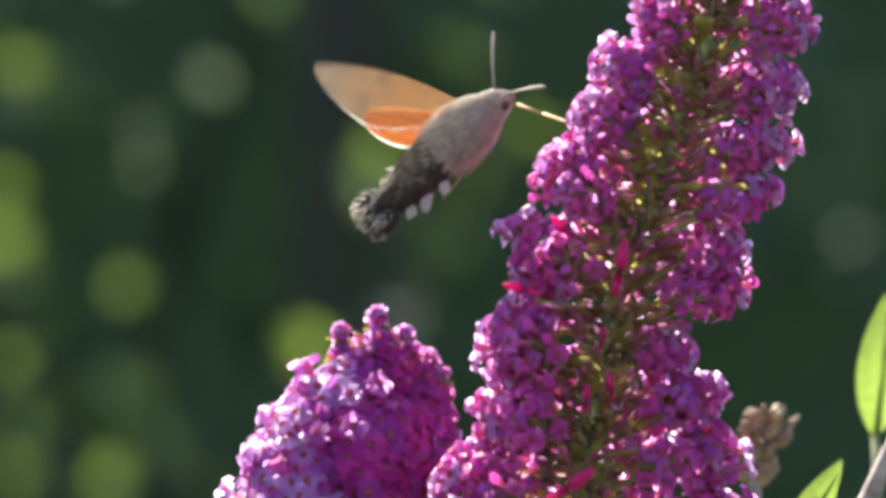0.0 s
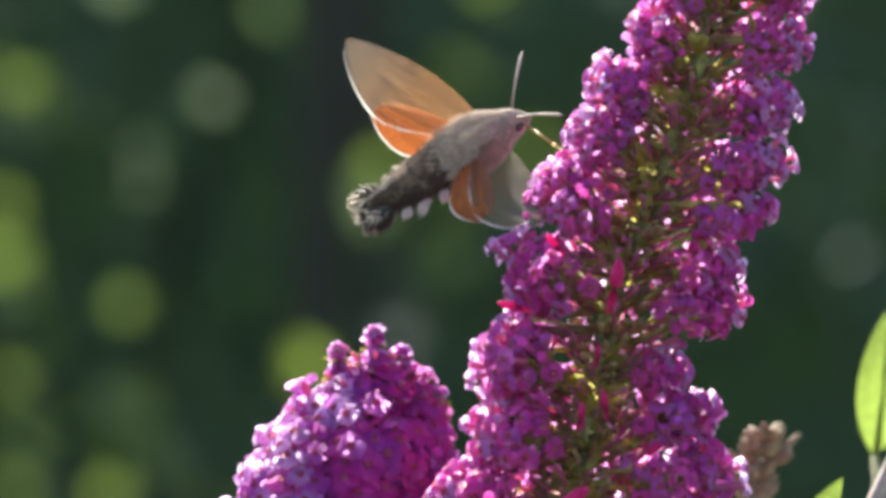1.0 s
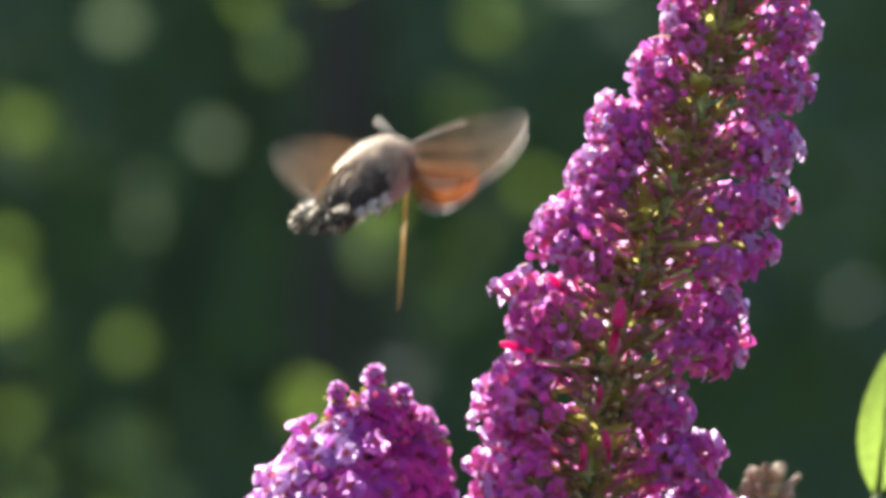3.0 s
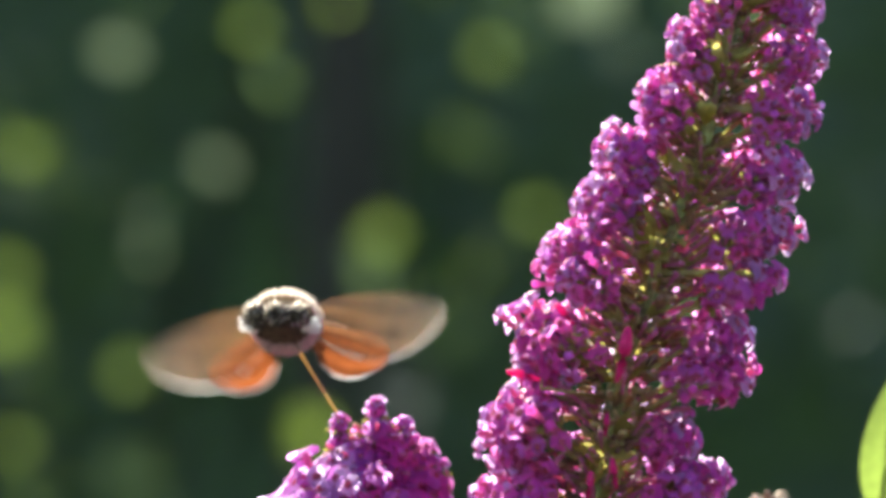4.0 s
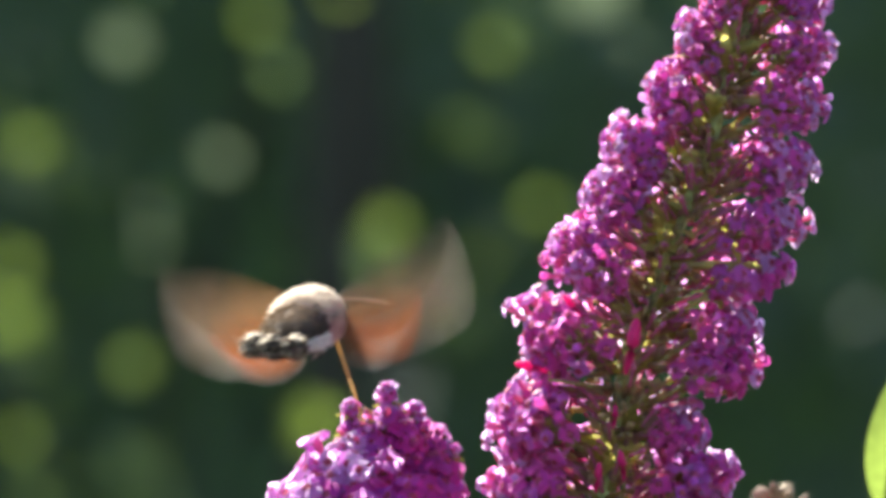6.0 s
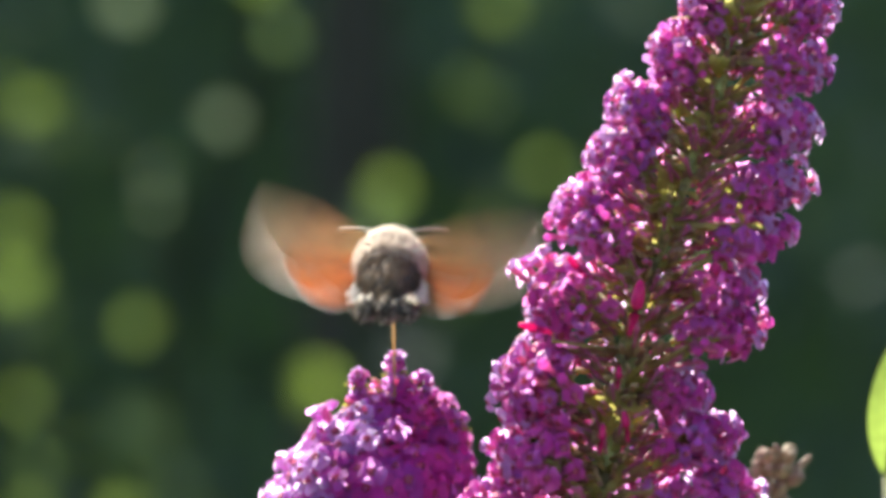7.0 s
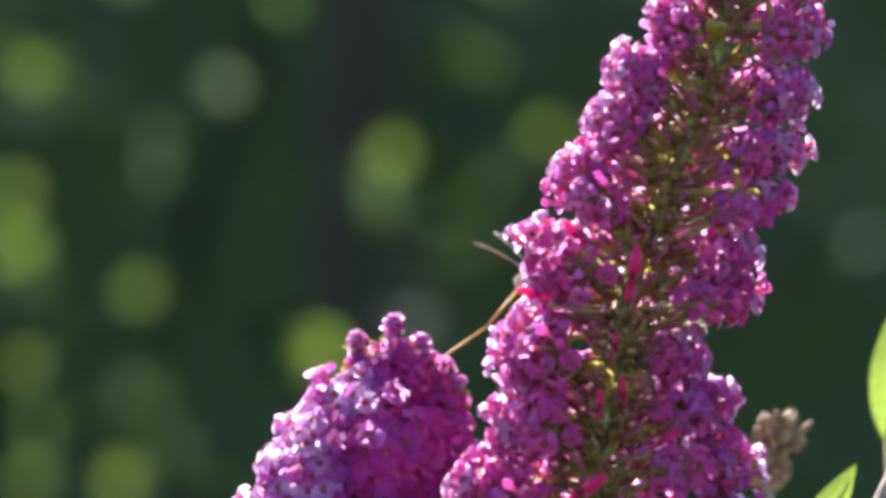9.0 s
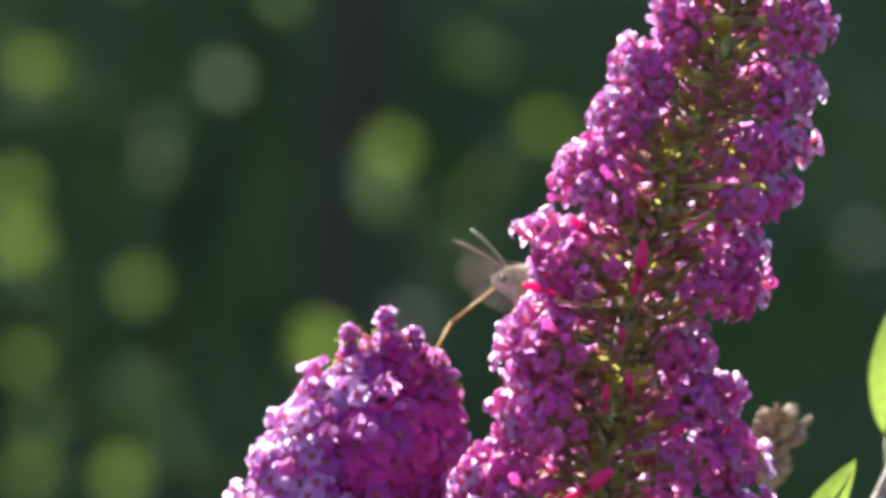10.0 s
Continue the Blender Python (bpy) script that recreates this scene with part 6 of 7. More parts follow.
        (3.5000, pose(0.00360, -0.00340, 0.00220, -12.5, -52.7, 15.7)),
        (3.5333, pose(0.00360, -0.00340, 0.00220, -35.5, -45.7, 33.3)),
        (3.5667, pose(0.00360, -0.00340, 0.00220, -70.9, -34.5, 58.2)),
        (3.6000, pose(0.00360, -0.00340, 0.00220, -39.0, -58.3, 34.3)),
        (3.6333, pose(0.00360, -0.00340, 0.00220, 27.0, -61.5, -24.4)),
        (3.6667, pose(0.00360, -0.00340, 0.00220, 0.6, -54.6, 4.6)),
        (3.7000, pose(0.00360, -0.00340, 0.00220, -22.1, -51.2, 22.8)),
        (3.7333, pose(0.00360, -0.00340, 0.00220, -40.2, -44.1, 36.3)),
        (3.7667, pose(0.00360, -0.00340, 0.00220, -22.3, -49.3, -0.2)),
        (3.8000, pose(0.00360, -0.00340, 0.00220, -59.7, -42.8, 27.3)),
        (3.8333, pose(0.00360, -0.00340, 0.00220, -86.2, -27.2, 42.8)),
        (3.8667, pose(0.00360, -0.00340, 0.00220, -52.4, -39.9, 32.4)),
        (3.9000, pose(0.00360, -0.00340, 0.00220, -38.0, -45.4, 22.6)),
        (3.9333, pose(0.00360, -0.00340, 0.00220, -21.2, -48.8, 10.2)),
        (3.9667, pose(0.00360, -0.00340, 0.00220, 75.6, -82.7, -88.5)),
        (4.0000, pose(0.00360, -0.00340, 0.00220, -161.0, -88.5, 144.0)),
        (4.0333, pose(0.00360, -0.00340, 0.00220, -123.3, -80.7, 102.2)),
        (4.0667, pose(0.00360, -0.00340, 0.00220, 9.4, -70.7, -15.9)),
        (4.1000, pose(0.00360, -0.00340, 0.00220, -64.6, -58.2, 52.9)),
        (4.1333, pose(0.00360, -0.00340, 0.00220, -86.1, -30.1, 68.5)),
        (4.1667, pose(0.00360, -0.00340, 0.00220, -93.1, -26.0, 62.6)),
        (4.2000, pose(0.00360, -0.00340, 0.00220, -74.6, -48.8, 51.0)),
        (4.2333, pose(0.00360, -0.00340, 0.00220, -33.0, -64.5, 15.5)),
        (4.2667, pose(0.00360, -0.00340, 0.00220, -33.0, -48.9, 11.3)),
        (4.3000, pose(0.00360, -0.00340, 0.00220, -62.4, -40.3, 32.3)),
        (4.3333, pose(0.00360, -0.00340, 0.00220, -83.5, -26.2, 44.1)),
        (4.3667, pose(0.00360, -0.00340, 0.00220, -63.6, -49.0, 50.9)),
        (4.4000, pose(0.00360, -0.00340, 0.00220, -57.4, -53.4, 46.1)),
        (4.4333, pose(0.00360, -0.00340, 0.00220, -49.8, -57.4, 39.9)),
        (4.4667, pose(0.00360, -0.00340, 0.00220, 45.9, -44.3, -43.2)),
        (4.5000, pose(0.00360, -0.00340, 0.00220, -123.3, -55.7, 110.5)),
        (4.5333, pose(0.00360, -0.00340, 0.00220, -144.8, 21.8, 106.3)),
        (4.5667, pose(0.00360, -0.00340, 0.00220, -79.5, -52.7, 66.1)),
        (4.6000, pose(0.00360, -0.00340, 0.00220, -74.6, -58.3, 62.1)),
        (4.6333, pose(0.00360, -0.00340, 0.00220, -67.9, -63.7, 56.3)),
        (4.6667, pose(0.00360, -0.00340, 0.00220, -22.8, -71.0, 15.9)),
        (4.7000, pose(0.00360, -0.00340, 0.00220, -65.9, -56.7, 55.2)),
        (4.7333, pose(0.00360, -0.00340, 0.00220, -82.0, -36.4, 67.1)),
        (4.7667, pose(0.00360, -0.00340, 0.00220, -69.5, -37.5, 56.8)),
        (4.8000, pose(0.00360, -0.00340, 0.00220, -47.6, -55.1, 40.7)),
        (4.8333, pose(0.00360, -0.00340, 0.00220, -4.6, -64.3, 3.1)),
        (4.8667, pose(0.00360, -0.00340, 0.00220, 0.5, -42.5, 9.6)),
        (4.9000, pose(0.00360, -0.00340, 0.00220, -19.2, -38.1, 22.4)),
        (4.9333, pose(0.00360, -0.00340, 0.00220, -36.1, -30.9, 32.0)),
        (4.9667, pose(0.00360, -0.00340, 0.00220, -27.0, -65.6, 21.1)),
        (5.0000, pose(0.00360, -0.00340, 0.00220, -4.9, -62.5, 1.7)),
        (5.0333, pose(0.00360, -0.00340, 0.00220, 11.7, -56.7, -12.1)),
        (5.0667, pose(0.00360, -0.00340, 0.00220, 24.0, -55.4, -16.5)),
        (5.1000, pose(0.00360, -0.00340, 0.00220, -30.6, -51.7, 28.6)),
        (5.1333, pose(0.00360, -0.00340, 0.00220, -63.1, -30.7, 50.8)),
        (5.1667, pose(0.00360, -0.00340, 0.00220, -43.2, -45.2, 38.3)),
        (5.2000, pose(0.00360, -0.00340, 0.00220, -25.0, -52.6, 24.5)),
        (5.2333, pose(0.00360, -0.00340, 0.00220, -1.6, -56.3, 5.3)),
        (5.2667, pose(0.00360, -0.00340, 0.00220, 11.8, -71.2, -19.2)),
        (5.3000, pose(0.00360, -0.00340, 0.00220, -65.9, -59.4, 53.5)),
        (5.3333, pose(0.00360, -0.00340, 0.00220, -87.4, -31.1, 69.3)),
        (5.3667, pose(0.00360, -0.00340, 0.00220, -102.0, -26.6, 55.4)),
        (5.4000, pose(0.00360, -0.00340, 0.00220, -87.2, -41.9, 47.0)),
        (5.4333, pose(0.00360, -0.00340, 0.00220, -64.3, -54.2, 29.7)),
        (5.4667, pose(0.00360, -0.00340, 0.00220, -71.8, 33.9, 94.5)),
        (5.5000, pose(0.00360, -0.00340, 0.00220, -71.4, -38.5, 118.4)),
        (5.5333, pose(0.00360, -0.00340, 0.00220, 159.8, -60.7, -101.0)),
        (5.5667, pose(0.00360, -0.00340, 0.00220, -83.5, -39.1, 29.8)),
        (5.6000, pose(0.00360, -0.00340, 0.00220, -92.5, -34.6, 35.2)),
        (5.6333, pose(0.00360, -0.00340, 0.00220, -100.5, -29.5, 39.4)),
        (5.6667, pose(0.00360, -0.00340, 0.00220, -56.0, -41.7, 38.2)),
        (5.7000, pose(0.00360, -0.00340, 0.00220, -41.9, -48.3, 28.1)),
        (5.7333, pose(0.00360, -0.00340, 0.00220, -24.4, -52.7, 14.5)),
        (5.7667, pose(0.00360, -0.00340, 0.00220, 20.8, -58.1, -17.4)),
        (5.8000, pose(0.00360, -0.00340, 0.00220, -37.1, -53.6, 31.8)),
        (5.8333, pose(0.00360, -0.00340, 0.00220, -68.7, -31.3, 53.8)),
        (5.8667, pose(0.00360, -0.00340, 0.00220, -39.5, -36.1, 34.5)),
        (5.9000, pose(0.00360, -0.00340, 0.00220, -24.6, -42.7, 25.0)),
        (5.9333, pose(0.00360, -0.00340, 0.00220, -6.9, -47.0, 12.5)),
        (5.9667, pose(0.00360, -0.00340, 0.00220, 26.5, -61.0, -22.6)),
        (6.0000, pose(0.00360, -0.00340, 0.00220, -37.7, -57.3, 34.0)),
        (6.0333, pose(0.00360, -0.00340, 0.00220, -69.4, -33.8, 57.4)),
        (6.0667, pose(0.00360, -0.00340, 0.00220, -30.7, -47.9, 30.1)),
        (6.1000, pose(0.00360, -0.00340, 0.00220, -10.2, -53.3, 14.2)),
        (6.1333, pose(0.00360, -0.00340, 0.00220, 13.6, -54.4, -5.1)),
        (6.1667, pose(0.00360, -0.00340, 0.00220, 12.1, -61.1, -7.2)),
        (6.2000, pose(0.00360, -0.00340, 0.00220, -43.9, -50.9, 40.5)),
        (6.2333, pose(0.00360, -0.00340, 0.00220, -70.4, -26.3, 57.6)),
        (6.2667, pose(0.00360, -0.00340, 0.00220, -39.0, -40.6, 37.3)),
        (6.3000, pose(0.00360, -0.00340, 0.00220, -25.9, -46.7, 28.2)),
        (6.3333, pose(0.00360, -0.00340, 0.00220, -10.0, -51.0, 16.2)),
        (6.3667, pose(0.00360, -0.00340, 0.00220, 12.0, -65.0, -21.5)),
        (6.4000, pose(0.00360, -0.00340, 0.00220, -49.9, -61.4, 34.7)),
        (6.4333, pose(0.00360, -0.00340, 0.00220, -79.7, -41.2, 58.4)),
        (6.4667, pose(0.00360, -0.00340, 0.00220, -55.5, -60.8, 37.9)),
        (6.5000, pose(0.00360, -0.00340, 0.00220, -31.4, -66.4, 16.3)),
        (6.5333, pose(0.00360, -0.00340, 0.00220, -0.9, -66.9, -11.8)),
        (6.5667, pose(0.00360, -0.00340, 0.00220, -63.0, -58.7, 57.8)),
        (6.6000, pose(0.00360, -0.00340, 0.00220, 7.4, -73.8, -8.3)),
        (6.6333, pose(0.00360, -0.00340, 0.00220, 65.0, -54.6, -61.6)),
        (6.6667, pose(0.00360, -0.00340, 0.00220, -7.1, -50.2, -28.4)),
        (6.7000, pose(0.00360, -0.00340, 0.00220, -38.4, -55.7, -3.1)),
        (6.7333, pose(0.00360, -0.00340, 0.00220, -71.2, -52.1, 23.7)),
        (6.7667, pose(0.00360, -0.00340, 0.00220, -76.0, -49.6, 17.2)),
        (6.8000, pose(0.00360, -0.00340, 0.00220, -34.4, -50.1, -15.2)),
        (6.8333, pose(0.00360, -0.00340, 0.00220, -1.4, -37.7, -38.5)),
        (6.8667, pose(0.00360, -0.00340, 0.00220, 2.4, -51.9, -32.5)),
        (6.9000, pose(0.00360, -0.00340, 0.00220, -36.7, -58.6, 0.1)),
        (6.9333, pose(0.00360, -0.00340, 0.00220, -75.7, -51.8, 32.6)),
        (6.9667, pose(0.00360, -0.00340, 0.00220, -75.3, -52.2, 50.1)),
        (7.0000, pose(0.00360, -0.00340, 0.00220, -20.3, -64.5, -4.5)),
        (7.0333, pose(0.00360, -0.00340, 0.00220, 27.8, -48.2, -52.1)),
        (7.0667, pose(0.00360, -0.00340, 0.00220, 28.7, -61.3, -39.4)),
        (7.1000, pose(0.00360, -0.00340, 0.00220, -11.9, -68.2, -2.4)),
        (7.1333, pose(0.00360, -0.00340, 0.00220, -54.5, -62.5, 36.6)),
        (7.1667, pose(0.00360, -0.00340, 0.00220, -62.7, -54.4, 41.3)),
        (7.2000, pose(0.00360, -0.00340, 0.00220, -15.8, -64.1, 0.3)),
        (7.2333, pose(0.00360, -0.00340, 0.00220, 31.5, -54.6, -41.1)),
        (7.2667, pose(0.00360, -0.00340, 0.00220, 3.7, -37.5, -39.2)),
        (7.3000, pose(0.00360, -0.00340, 0.00220, -29.0, -50.2, -16.1)),
        (7.3333, pose(0.00360, -0.00340, 0.00220, -70.9, -50.0, 16.6)),
        (7.3667, pose(0.00360, -0.00340, 0.00220, -36.5, -67.9, 28.2)),
        (7.4000, pose(0.00360, -0.00340, 0.00220, -3.8, -70.6, -2.5)),
        (7.4333, pose(0.00360, -0.00340, 0.00220, 27.5, -67.0, -31.8)),
        (7.4667, pose(0.00360, -0.00340, 0.00220, -65.8, -75.7, 81.0)),
        (7.5000, pose(0.00360, -0.00340, 0.00220, 114.3, -74.9, -103.1)),
        (7.5333, pose(0.00360, -0.00340, 0.00220, 111.4, -45.5, -104.5)),
        (7.5667, pose(0.00360, -0.00340, 0.00220, 60.1, -69.7, -50.7)),
        (7.6000, pose(0.00360, -0.00340, 0.00220, 20.3, -77.0, -12.3)),
        (7.6333, pose(0.00360, -0.00340, 0.00220, -32.0, -73.7, 38.6)),
        (7.6667, pose(0.00360, -0.00340, 0.00220, -58.1, -61.3, 59.9)),
        (7.7000, pose(0.00360, -0.00340, 0.00220, 4.4, -76.1, 0.5)),
        (7.7333, pose(0.00360, -0.00340, 0.00220, 67.8, -61.6, -59.8)),
        (7.7667, pose(0.00360, -0.00340, 0.00220, 57.4, -56.3, -56.9)),
        (7.8000, pose(0.00360, -0.00340, 0.00220, 8.9, -71.9, -12.4)),
        (7.8333, pose(0.00360, -0.00340, 0.00220, -56.0, -62.7, 48.5)),
        (7.8667, pose(0.00360, -0.00340, 0.00220, -59.7, -49.3, -6.5)),
        (7.9000, pose(0.00360, -0.00340, 0.00220, -42.5, -46.7, -19.3)),
        (7.9333, pose(0.00360, -0.00340, 0.00220, -27.6, -41.8, -29.8)),
        (7.9667, pose(0.00360, -0.00340, 0.00220, -64.6, -5.0, 102.2)),
        (8.0000, pose(0.00360, -0.00340, 0.00220, -110.4, -66.4, 145.0)),
        (8.0333, pose(0.00360, -0.00340, 0.00220, 140.9, -30.7, -108.8)),
        (8.0667, pose(0.00360, -0.00340, 0.00220, -21.1, -46.9, -26.1)),
        (8.1000, pose(0.00360, -0.00340, 0.00220, -34.5, -50.3, -16.0)),
        (8.1333, pose(0.00360, -0.00340, 0.00220, -49.4, -52.0, -4.3)),
        (8.1667, pose(0.00360, -0.00340, 0.00220, -58.8, -55.1, 40.9)),
        (8.2000, pose(0.00360, -0.00340, 0.00220, -10.8, -64.4, -1.3)),
        (8.2333, pose(0.00360, -0.00340, 0.00220, 36.0, -54.3, -42.2)),
        (8.2667, pose(0.00360, -0.00340, 0.00220, 29.1, -41.5, -39.0)),
        (8.3000, pose(0.00360, -0.00340, 0.00220, -0.2, -52.4, -17.3)),
        (8.3333, pose(0.00360, -0.00340, 0.00220, -37.9, -53.2, 13.1)),
        (8.3667, pose(0.00360, -0.00340, 0.00220, 28.0, -55.4, -14.2)),
        (8.4000, pose(0.00360, -0.00340, 0.00220, 35.7, -54.0, -20.5)),
        (8.4333, pose(0.00360, -0.00340, 0.00220, 42.8, -52.2, -26.3)),
        (8.4667, pose(0.00360, -0.00340, 0.00220, 143.2, -79.5, -111.5)),
        (8.5000, pose(0.00360, -0.00340, 0.00220, -169.4, -81.7, -156.0)),
        (8.5333, pose(0.00360, -0.00340, 0.00220, -128.8, -78.0, 166.2)),
        (8.5667, pose(0.00360, -0.00340, 0.00220, 64.9, -53.9, -27.0)),
        (8.6000, pose(0.00360, -0.00340, 0.00220, 74.0, -50.6, -34.2)),
        (8.6333, pose(0.00360, -0.00340, 0.00220, 81.8, -46.7, -40.1)),
        (8.6667, pose(0.00360, -0.00340, 0.00220, 3.0, -13.7, 18.2)),
        (8.7000, pose(0.00360, -0.00340, 0.00220, -7.4, -10.1, 20.4)),
        (8.7333, pose(0.00360, -0.00340, 0.00220, -17.5, -6.2, 21.9)),
        (8.7667, pose(0.00360, -0.00340, 0.00220, -3.2, -11.6, 19.7)),
        (8.8000, pose(0.00360, -0.00340, 0.00220, 7.4, -15.0, 17.2)),
        (8.8333, pose(0.00360, -0.00340, 0.00220, 18.3, -17.9, 14.1)),
        (8.8667, pose(0.00360, -0.00340, 0.00220, 6.0, -14.6, 17.6)),
        (8.9000, pose(0.00360, -0.00340, 0.00220, -4.5, -11.1, 19.9)),
        (8.9333, pose(0.00360, -0.00340, 0.00220, -14.7, -7.3, 21.5)),
        (8.9667, pose(0.00360, -0.00340, 0.00220, -10.4, -9.0, 20.9)),
        (9.0000, pose(0.00360, -0.00340, 0.00220, -0.1, -12.7, 19.0)),
        (9.0333, pose(0.00360, -0.00340, 0.00220, 10.5, -16.0, 16.4)),
        (9.0667, pose(0.00360, -0.00340, 0.00220, 15.3, -17.3, 15.0)),
        (9.1000, pose(0.00360, -0.00340, 0.00220, 4.6, -14.2, 17.9)),
        (9.1333, pose(0.00360, -0.00340, 0.00220, -5.8, -10.7, 20.2)),
        (9.1667, pose(0.00360, -0.00340, 0.00220, 3.0, -13.7, 18.2)),
        (9.2000, pose(0.00360, -0.00340, 0.00220, -7.4, -10.1, 20.4)),
        (9.2333, pose(0.00360, -0.00340, 0.00220, -17.5, -6.2, 21.9)),
        (9.2667, pose(0.00360, -0.00340, 0.00220, -19.0, -11.9, 1.3)),
        (9.3000, pose(0.00360, -0.00340, 0.00220, 0.8, -11.6, -2.8)),
        (9.3333, pose(0.00360, -0.00340, 0.00220, 20.5, -10.0, -6.5)),
        (9.3667, pose(0.00360, -0.00340, 0.00220, 8.1, -11.3, -4.2)),
        (9.4000, pose(0.00360, -0.00340, 0.00220, -11.7, -12.0, -0.2)),
        (9.4333, pose(0.00360, -0.00340, 0.00220, -31.5, -11.4, 3.8)),
        (9.4667, pose(0.00360, -0.00340, 0.00220, -26.7, -11.6, 2.9)),
        (9.5000, pose(0.00360, -0.00340, 0.00220, -6.9, -11.9, -1.2)),
        (9.5333, pose(0.00360, -0.00340, 0.00220, 12.9, -10.8, -5.1)),
        (9.5667, pose(0.00360, -0.00340, 0.00220, 16.9, -9.9, -2.0)),
        (9.6000, pose(0.00360, -0.00340, 0.00220, -0.6, -10.0, 1.1)),
        (9.6333, pose(0.00360, -0.00340, 0.00220, -18.1, -9.2, 4.0)),
        (9.6667, pose(0.00360, -0.00340, 0.00220, -17.5, -6.2, 21.9)),
        (9.7000, pose(0.00360, -0.00340, 0.00220, -7.4, -10.1, 20.4)),
        (9.7333, pose(0.00360, -0.00340, 0.00220, 3.0, -13.7, 18.2)),
        (9.7667, pose(0.00360, -0.00340, 0.00220, -3.2, -11.6, 19.7)),
        (9.8000, pose(0.00360, -0.00340, 0.00220, 7.4, -15.0, 17.2)),
        (9.8333, pose(0.00360, -0.00340, 0.00220, 18.3, -17.9, 14.1)),
        (9.8667, pose(0.00360, -0.00340, 0.00220, 7.3, -10.0, -0.2)),
        (9.9000, pose(0.00360, -0.00340, 0.00220, -10.2, -9.6, 2.8)),
        (9.9333, pose(0.00360, -0.00340, 0.00220, -27.6, -8.4, 5.5)),
        (9.9667, pose(0.00360, -0.00340, 0.00220, -23.0, -8.7, 4.8)),
        (10.0000, pose(0.00360, -0.00340, 0.00220, -5.5, -9.8, 2.0)),
    ])
    walk(proboscis, [
        (0, pose(0.01020, 0, -0.00120, -35.6, -12.3, -75.6)),
        (0.5, pose(0.01020, 0, -0.00120, -28.9, -22.8, -75.7)),
        (1, pose(0.01020, 0, -0.00120, -37.7, -11.4, -78.1)),
        (1.5, pose(0.01020, 0, -0.00120, -36.8, -10.6, -75.8)),
        (2, pose(0.01020, 0, -0.00120, -27.6, -15.8, -64.7)),
        (2.5, pose(0.01020, 0, -0.00120, -35.7, -8.8, -72.4)),
        (2.6, pose(0.01020, 0, -0.00120, -62.9, -7.8, -107.6)),
        (2.7, pose(0.01020, 0, -0.00120, -138.3, 42.6, -148.3)),
        (3.3, pose(0.01020, 0, -0.00120, -178.1, 72.2, -178.3)),
        (3.8, pose(0.01020, 0, -0.00120, -91.2, 66.1, -99.3)),
        (4, pose(0.01020, 0, -0.00120, 12.5, 56.9, -76.5)),
        (4.5, pose(0.01020, 0, -0.00120, -17.3, 58.2, -83.1)),
        (5, pose(0.01020, 0, -0.00120, -52.0, 63.9, -109.2)),
        (5.5, pose(0.01020, 0, -0.00120, 4.6, 54.2, -80.5)),
        (6.2, pose(0.01020, 0, -0.00120, -132.4, 68.3, -137.6)),
        (7, pose(0.01020, 0, -0.00120, -177.9, 55.4, -176.7)),
        (7.5, pose(0.01020, 0, -0.00120, 145.8, 80.8, 118.8)),
        (8, pose(0.01020, 0, -0.00120, 97.8, 74.4, 92.5)),
        (8.2, pose(0.01020, 0, -0.00120, 100.9, 81.8, 88.9)),
        (8.4, pose(0.01020, 0, -0.00120, 1.3, 50.3, 149.1)),
        (8.5, pose(0.01020, 0, -0.00120, 2.5, 33.8, 136.8)),
        (8.6, pose(0.01020, 0, -0.00120, 11.1, 19.5, 107.6)),
        (8.7, pose(0.01020, 0, -0.00120, 16.8, 36.7, 85.3)),
        (9, pose(0.01020, 0, -0.00120, 21.4, 37.7, 73.1)),
        (9.2, pose(0.01020, 0, -0.00120, 50.5, 34.9, 67.7)),
        (9.5, pose(0.01020, 0, -0.00120, 25.4, 36.8, 55.7)),
        (9.7, pose(0.01020, 0, -0.00120, 26.4, 40.5, 56.2)),
        (10, pose(0.01020, 0, -0.00120, 22.7, 40.0, 55.0)),
    ])
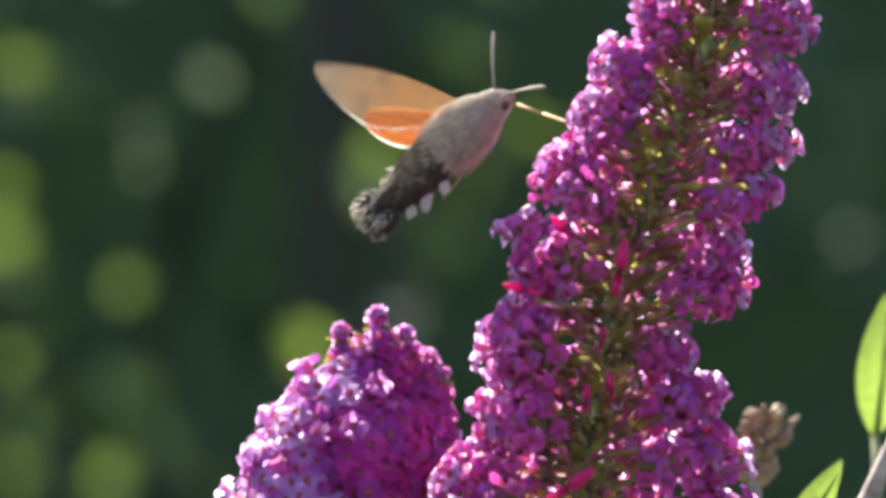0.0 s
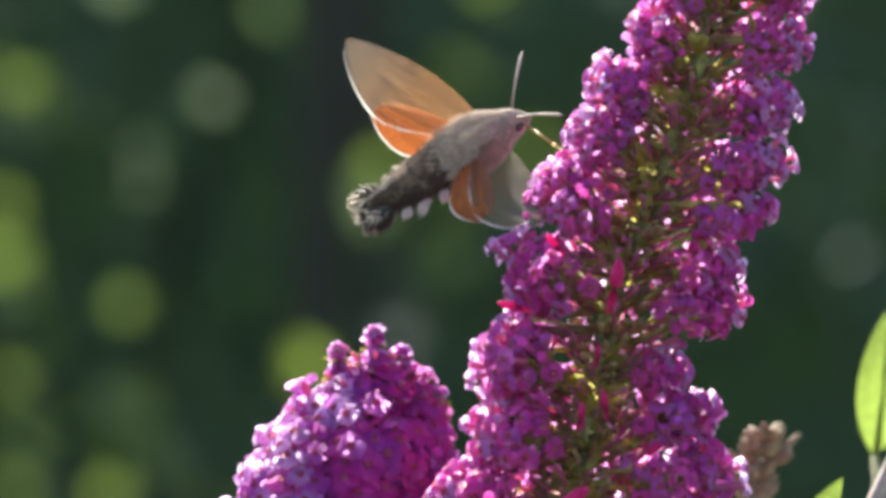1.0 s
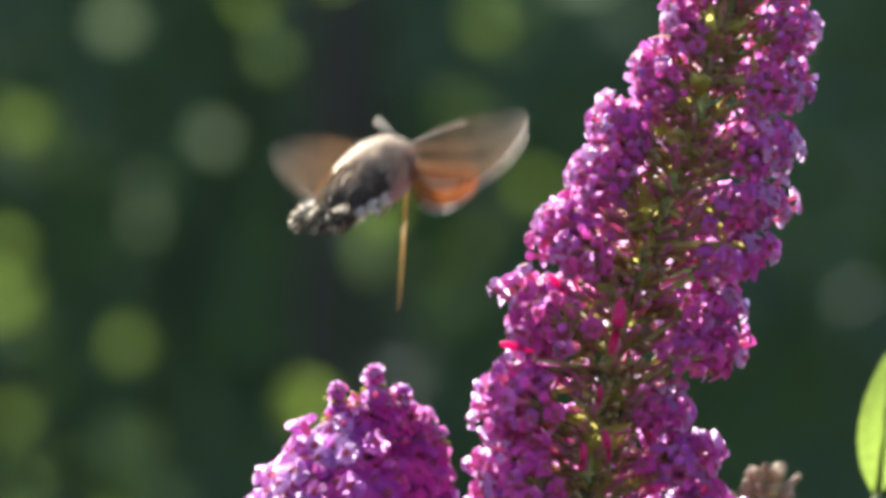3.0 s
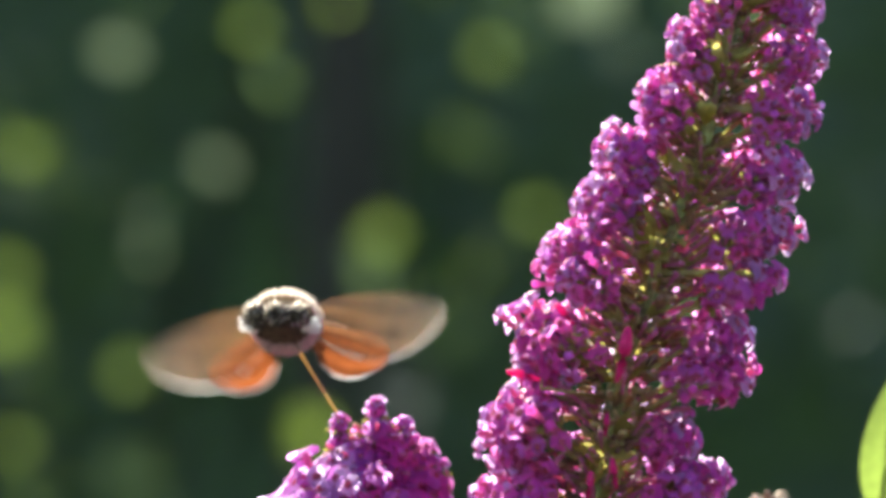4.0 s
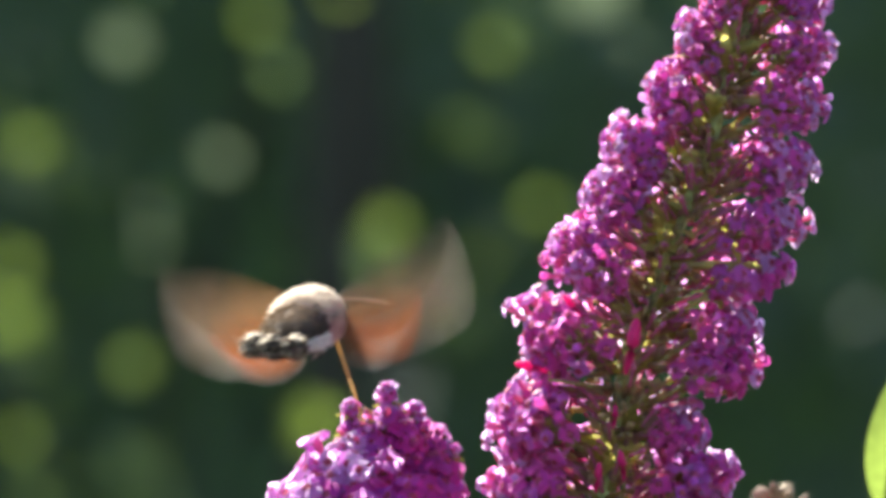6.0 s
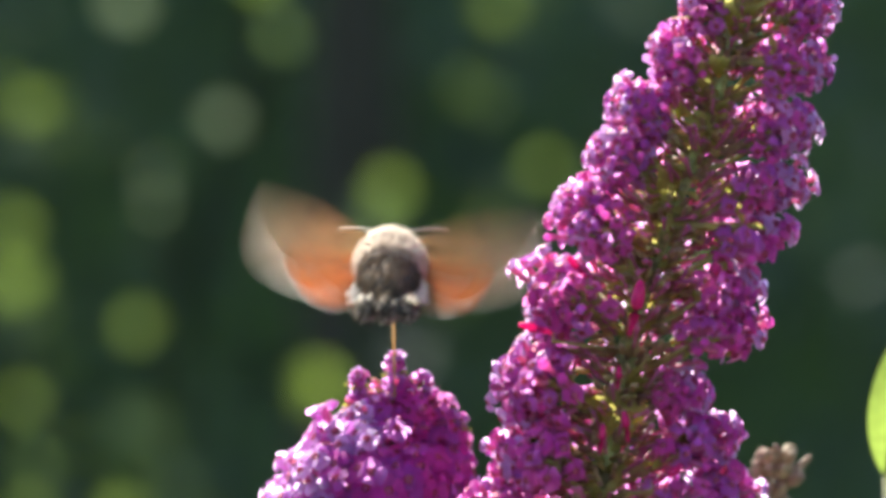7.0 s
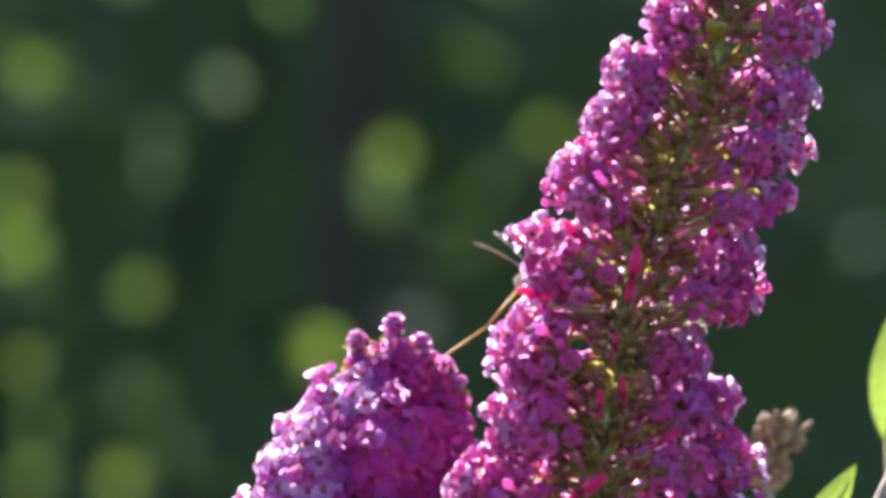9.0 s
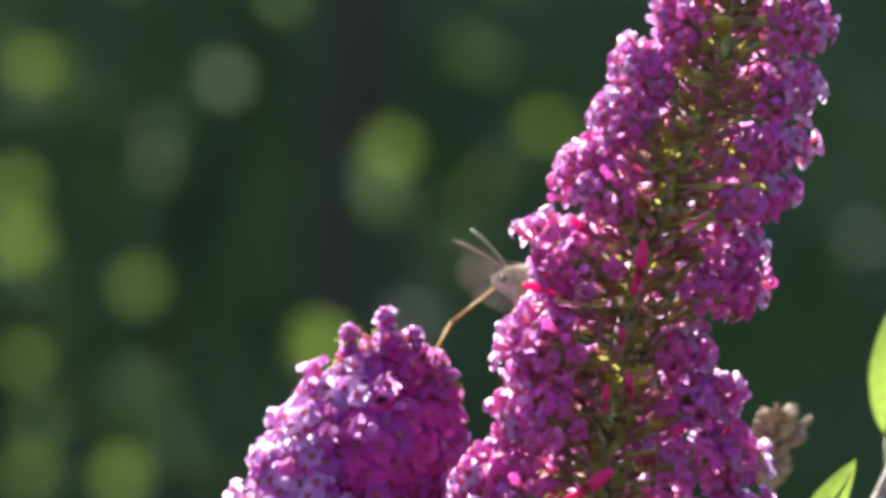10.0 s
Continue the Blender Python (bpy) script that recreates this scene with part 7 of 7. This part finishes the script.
    walk(proboscis_end, [
        (0, pose(0.01100, 0, 0, 0.0, -0.0, 0.0)),
        (0.5, pose(0.01100, 0, 0, 0.0, -0.0, 0.0)),
        (1, pose(0.01100, 0, 0, 0.0, -0.0, 0.0)),
        (1.5, pose(0.01100, 0, 0, 0.0, -0.0, 0.0)),
        (2, pose(0.01100, 0, 0, 0.0, -0.0, 0.0)),
        (2.5, pose(0.01100, 0, 0, 0.0, -0.0, 0.0)),
        (2.6, pose(0.01100, 0, 0, 0.0, -0.0, 0.0)),
        (2.7, pose(0.01100, 0, 0, 0.0, -0.0, 0.0)),
        (3.3, pose(0.01100, 0, 0, 0.0, -0.0, 0.0)),
        (3.8, pose(0.01100, 0, 0, 0.0, -0.0, 0.0)),
        (4, pose(0.01100, 0, 0, 0.0, -0.0, 0.0)),
        (4.5, pose(0.01100, 0, 0, 0.0, -0.0, 0.0)),
        (5, pose(0.01100, 0, 0, 0.0, -0.0, 0.0)),
        (5.5, pose(0.01100, 0, 0, 0.0, -0.0, 0.0)),
        (6.2, pose(0.01100, 0, 0, 0.0, -0.0, 0.0)),
        (7, pose(0.01100, 0, 0, 0.0, -0.0, 0.0)),
        (7.5, pose(0.01100, 0, 0, 0.0, -0.0, 0.0)),
        (8, pose(0.01100, 0, 0, 0.0, -0.0, 0.0)),
        (8.2, pose(0.01100, 0, 0, 0.0, -0.0, 0.0)),
        (8.4, pose(0.01100, 0, 0, 163.5, 19.5, -2.7)),
        (8.5, pose(0.01100, 0, 0, 146.2, 35.4, -2.8)),
        (8.6, pose(0.01100, 0, 0, 20.5, 39.1, -17.5)),
        (8.7, pose(0.01100, 0, 0, 33.1, 11.5, -36.5)),
        (9, pose(0.01100, 0, 0, 26.0, 3.2, -34.8)),
        (9.2, pose(0.01100, 0, 0, 0.0, -0.0, 0.0)),
        (9.5, pose(0.01100, 0, 0, 112.3, 53.5, -6.3)),
        (9.7, pose(0.01100, 0, 0, 17.6, 38.1, -11.4)),
        (10, pose(0.01100, 0, 0, 17.4, 27.7, -14.8)),
    ])
    # the antennae are lowered while the moth feeds at the small spike
    for feeler, root in antennae:
        turn = -1 if root.y > 0 else 1
        walk(feeler, [(t, pose(root.x, root.y, root.z, 0, dip, turn * ahead)) for t, dip, ahead in ((0, 0, 0), (2.6, 0, 0), (3.8, 26, 0), (4.4, 26, 0), (6.8, 38, 0), (8.2, 34, 0), (8.6, 0, 14), (9.4, -8, 24), (10, -8, 24))])


motions()
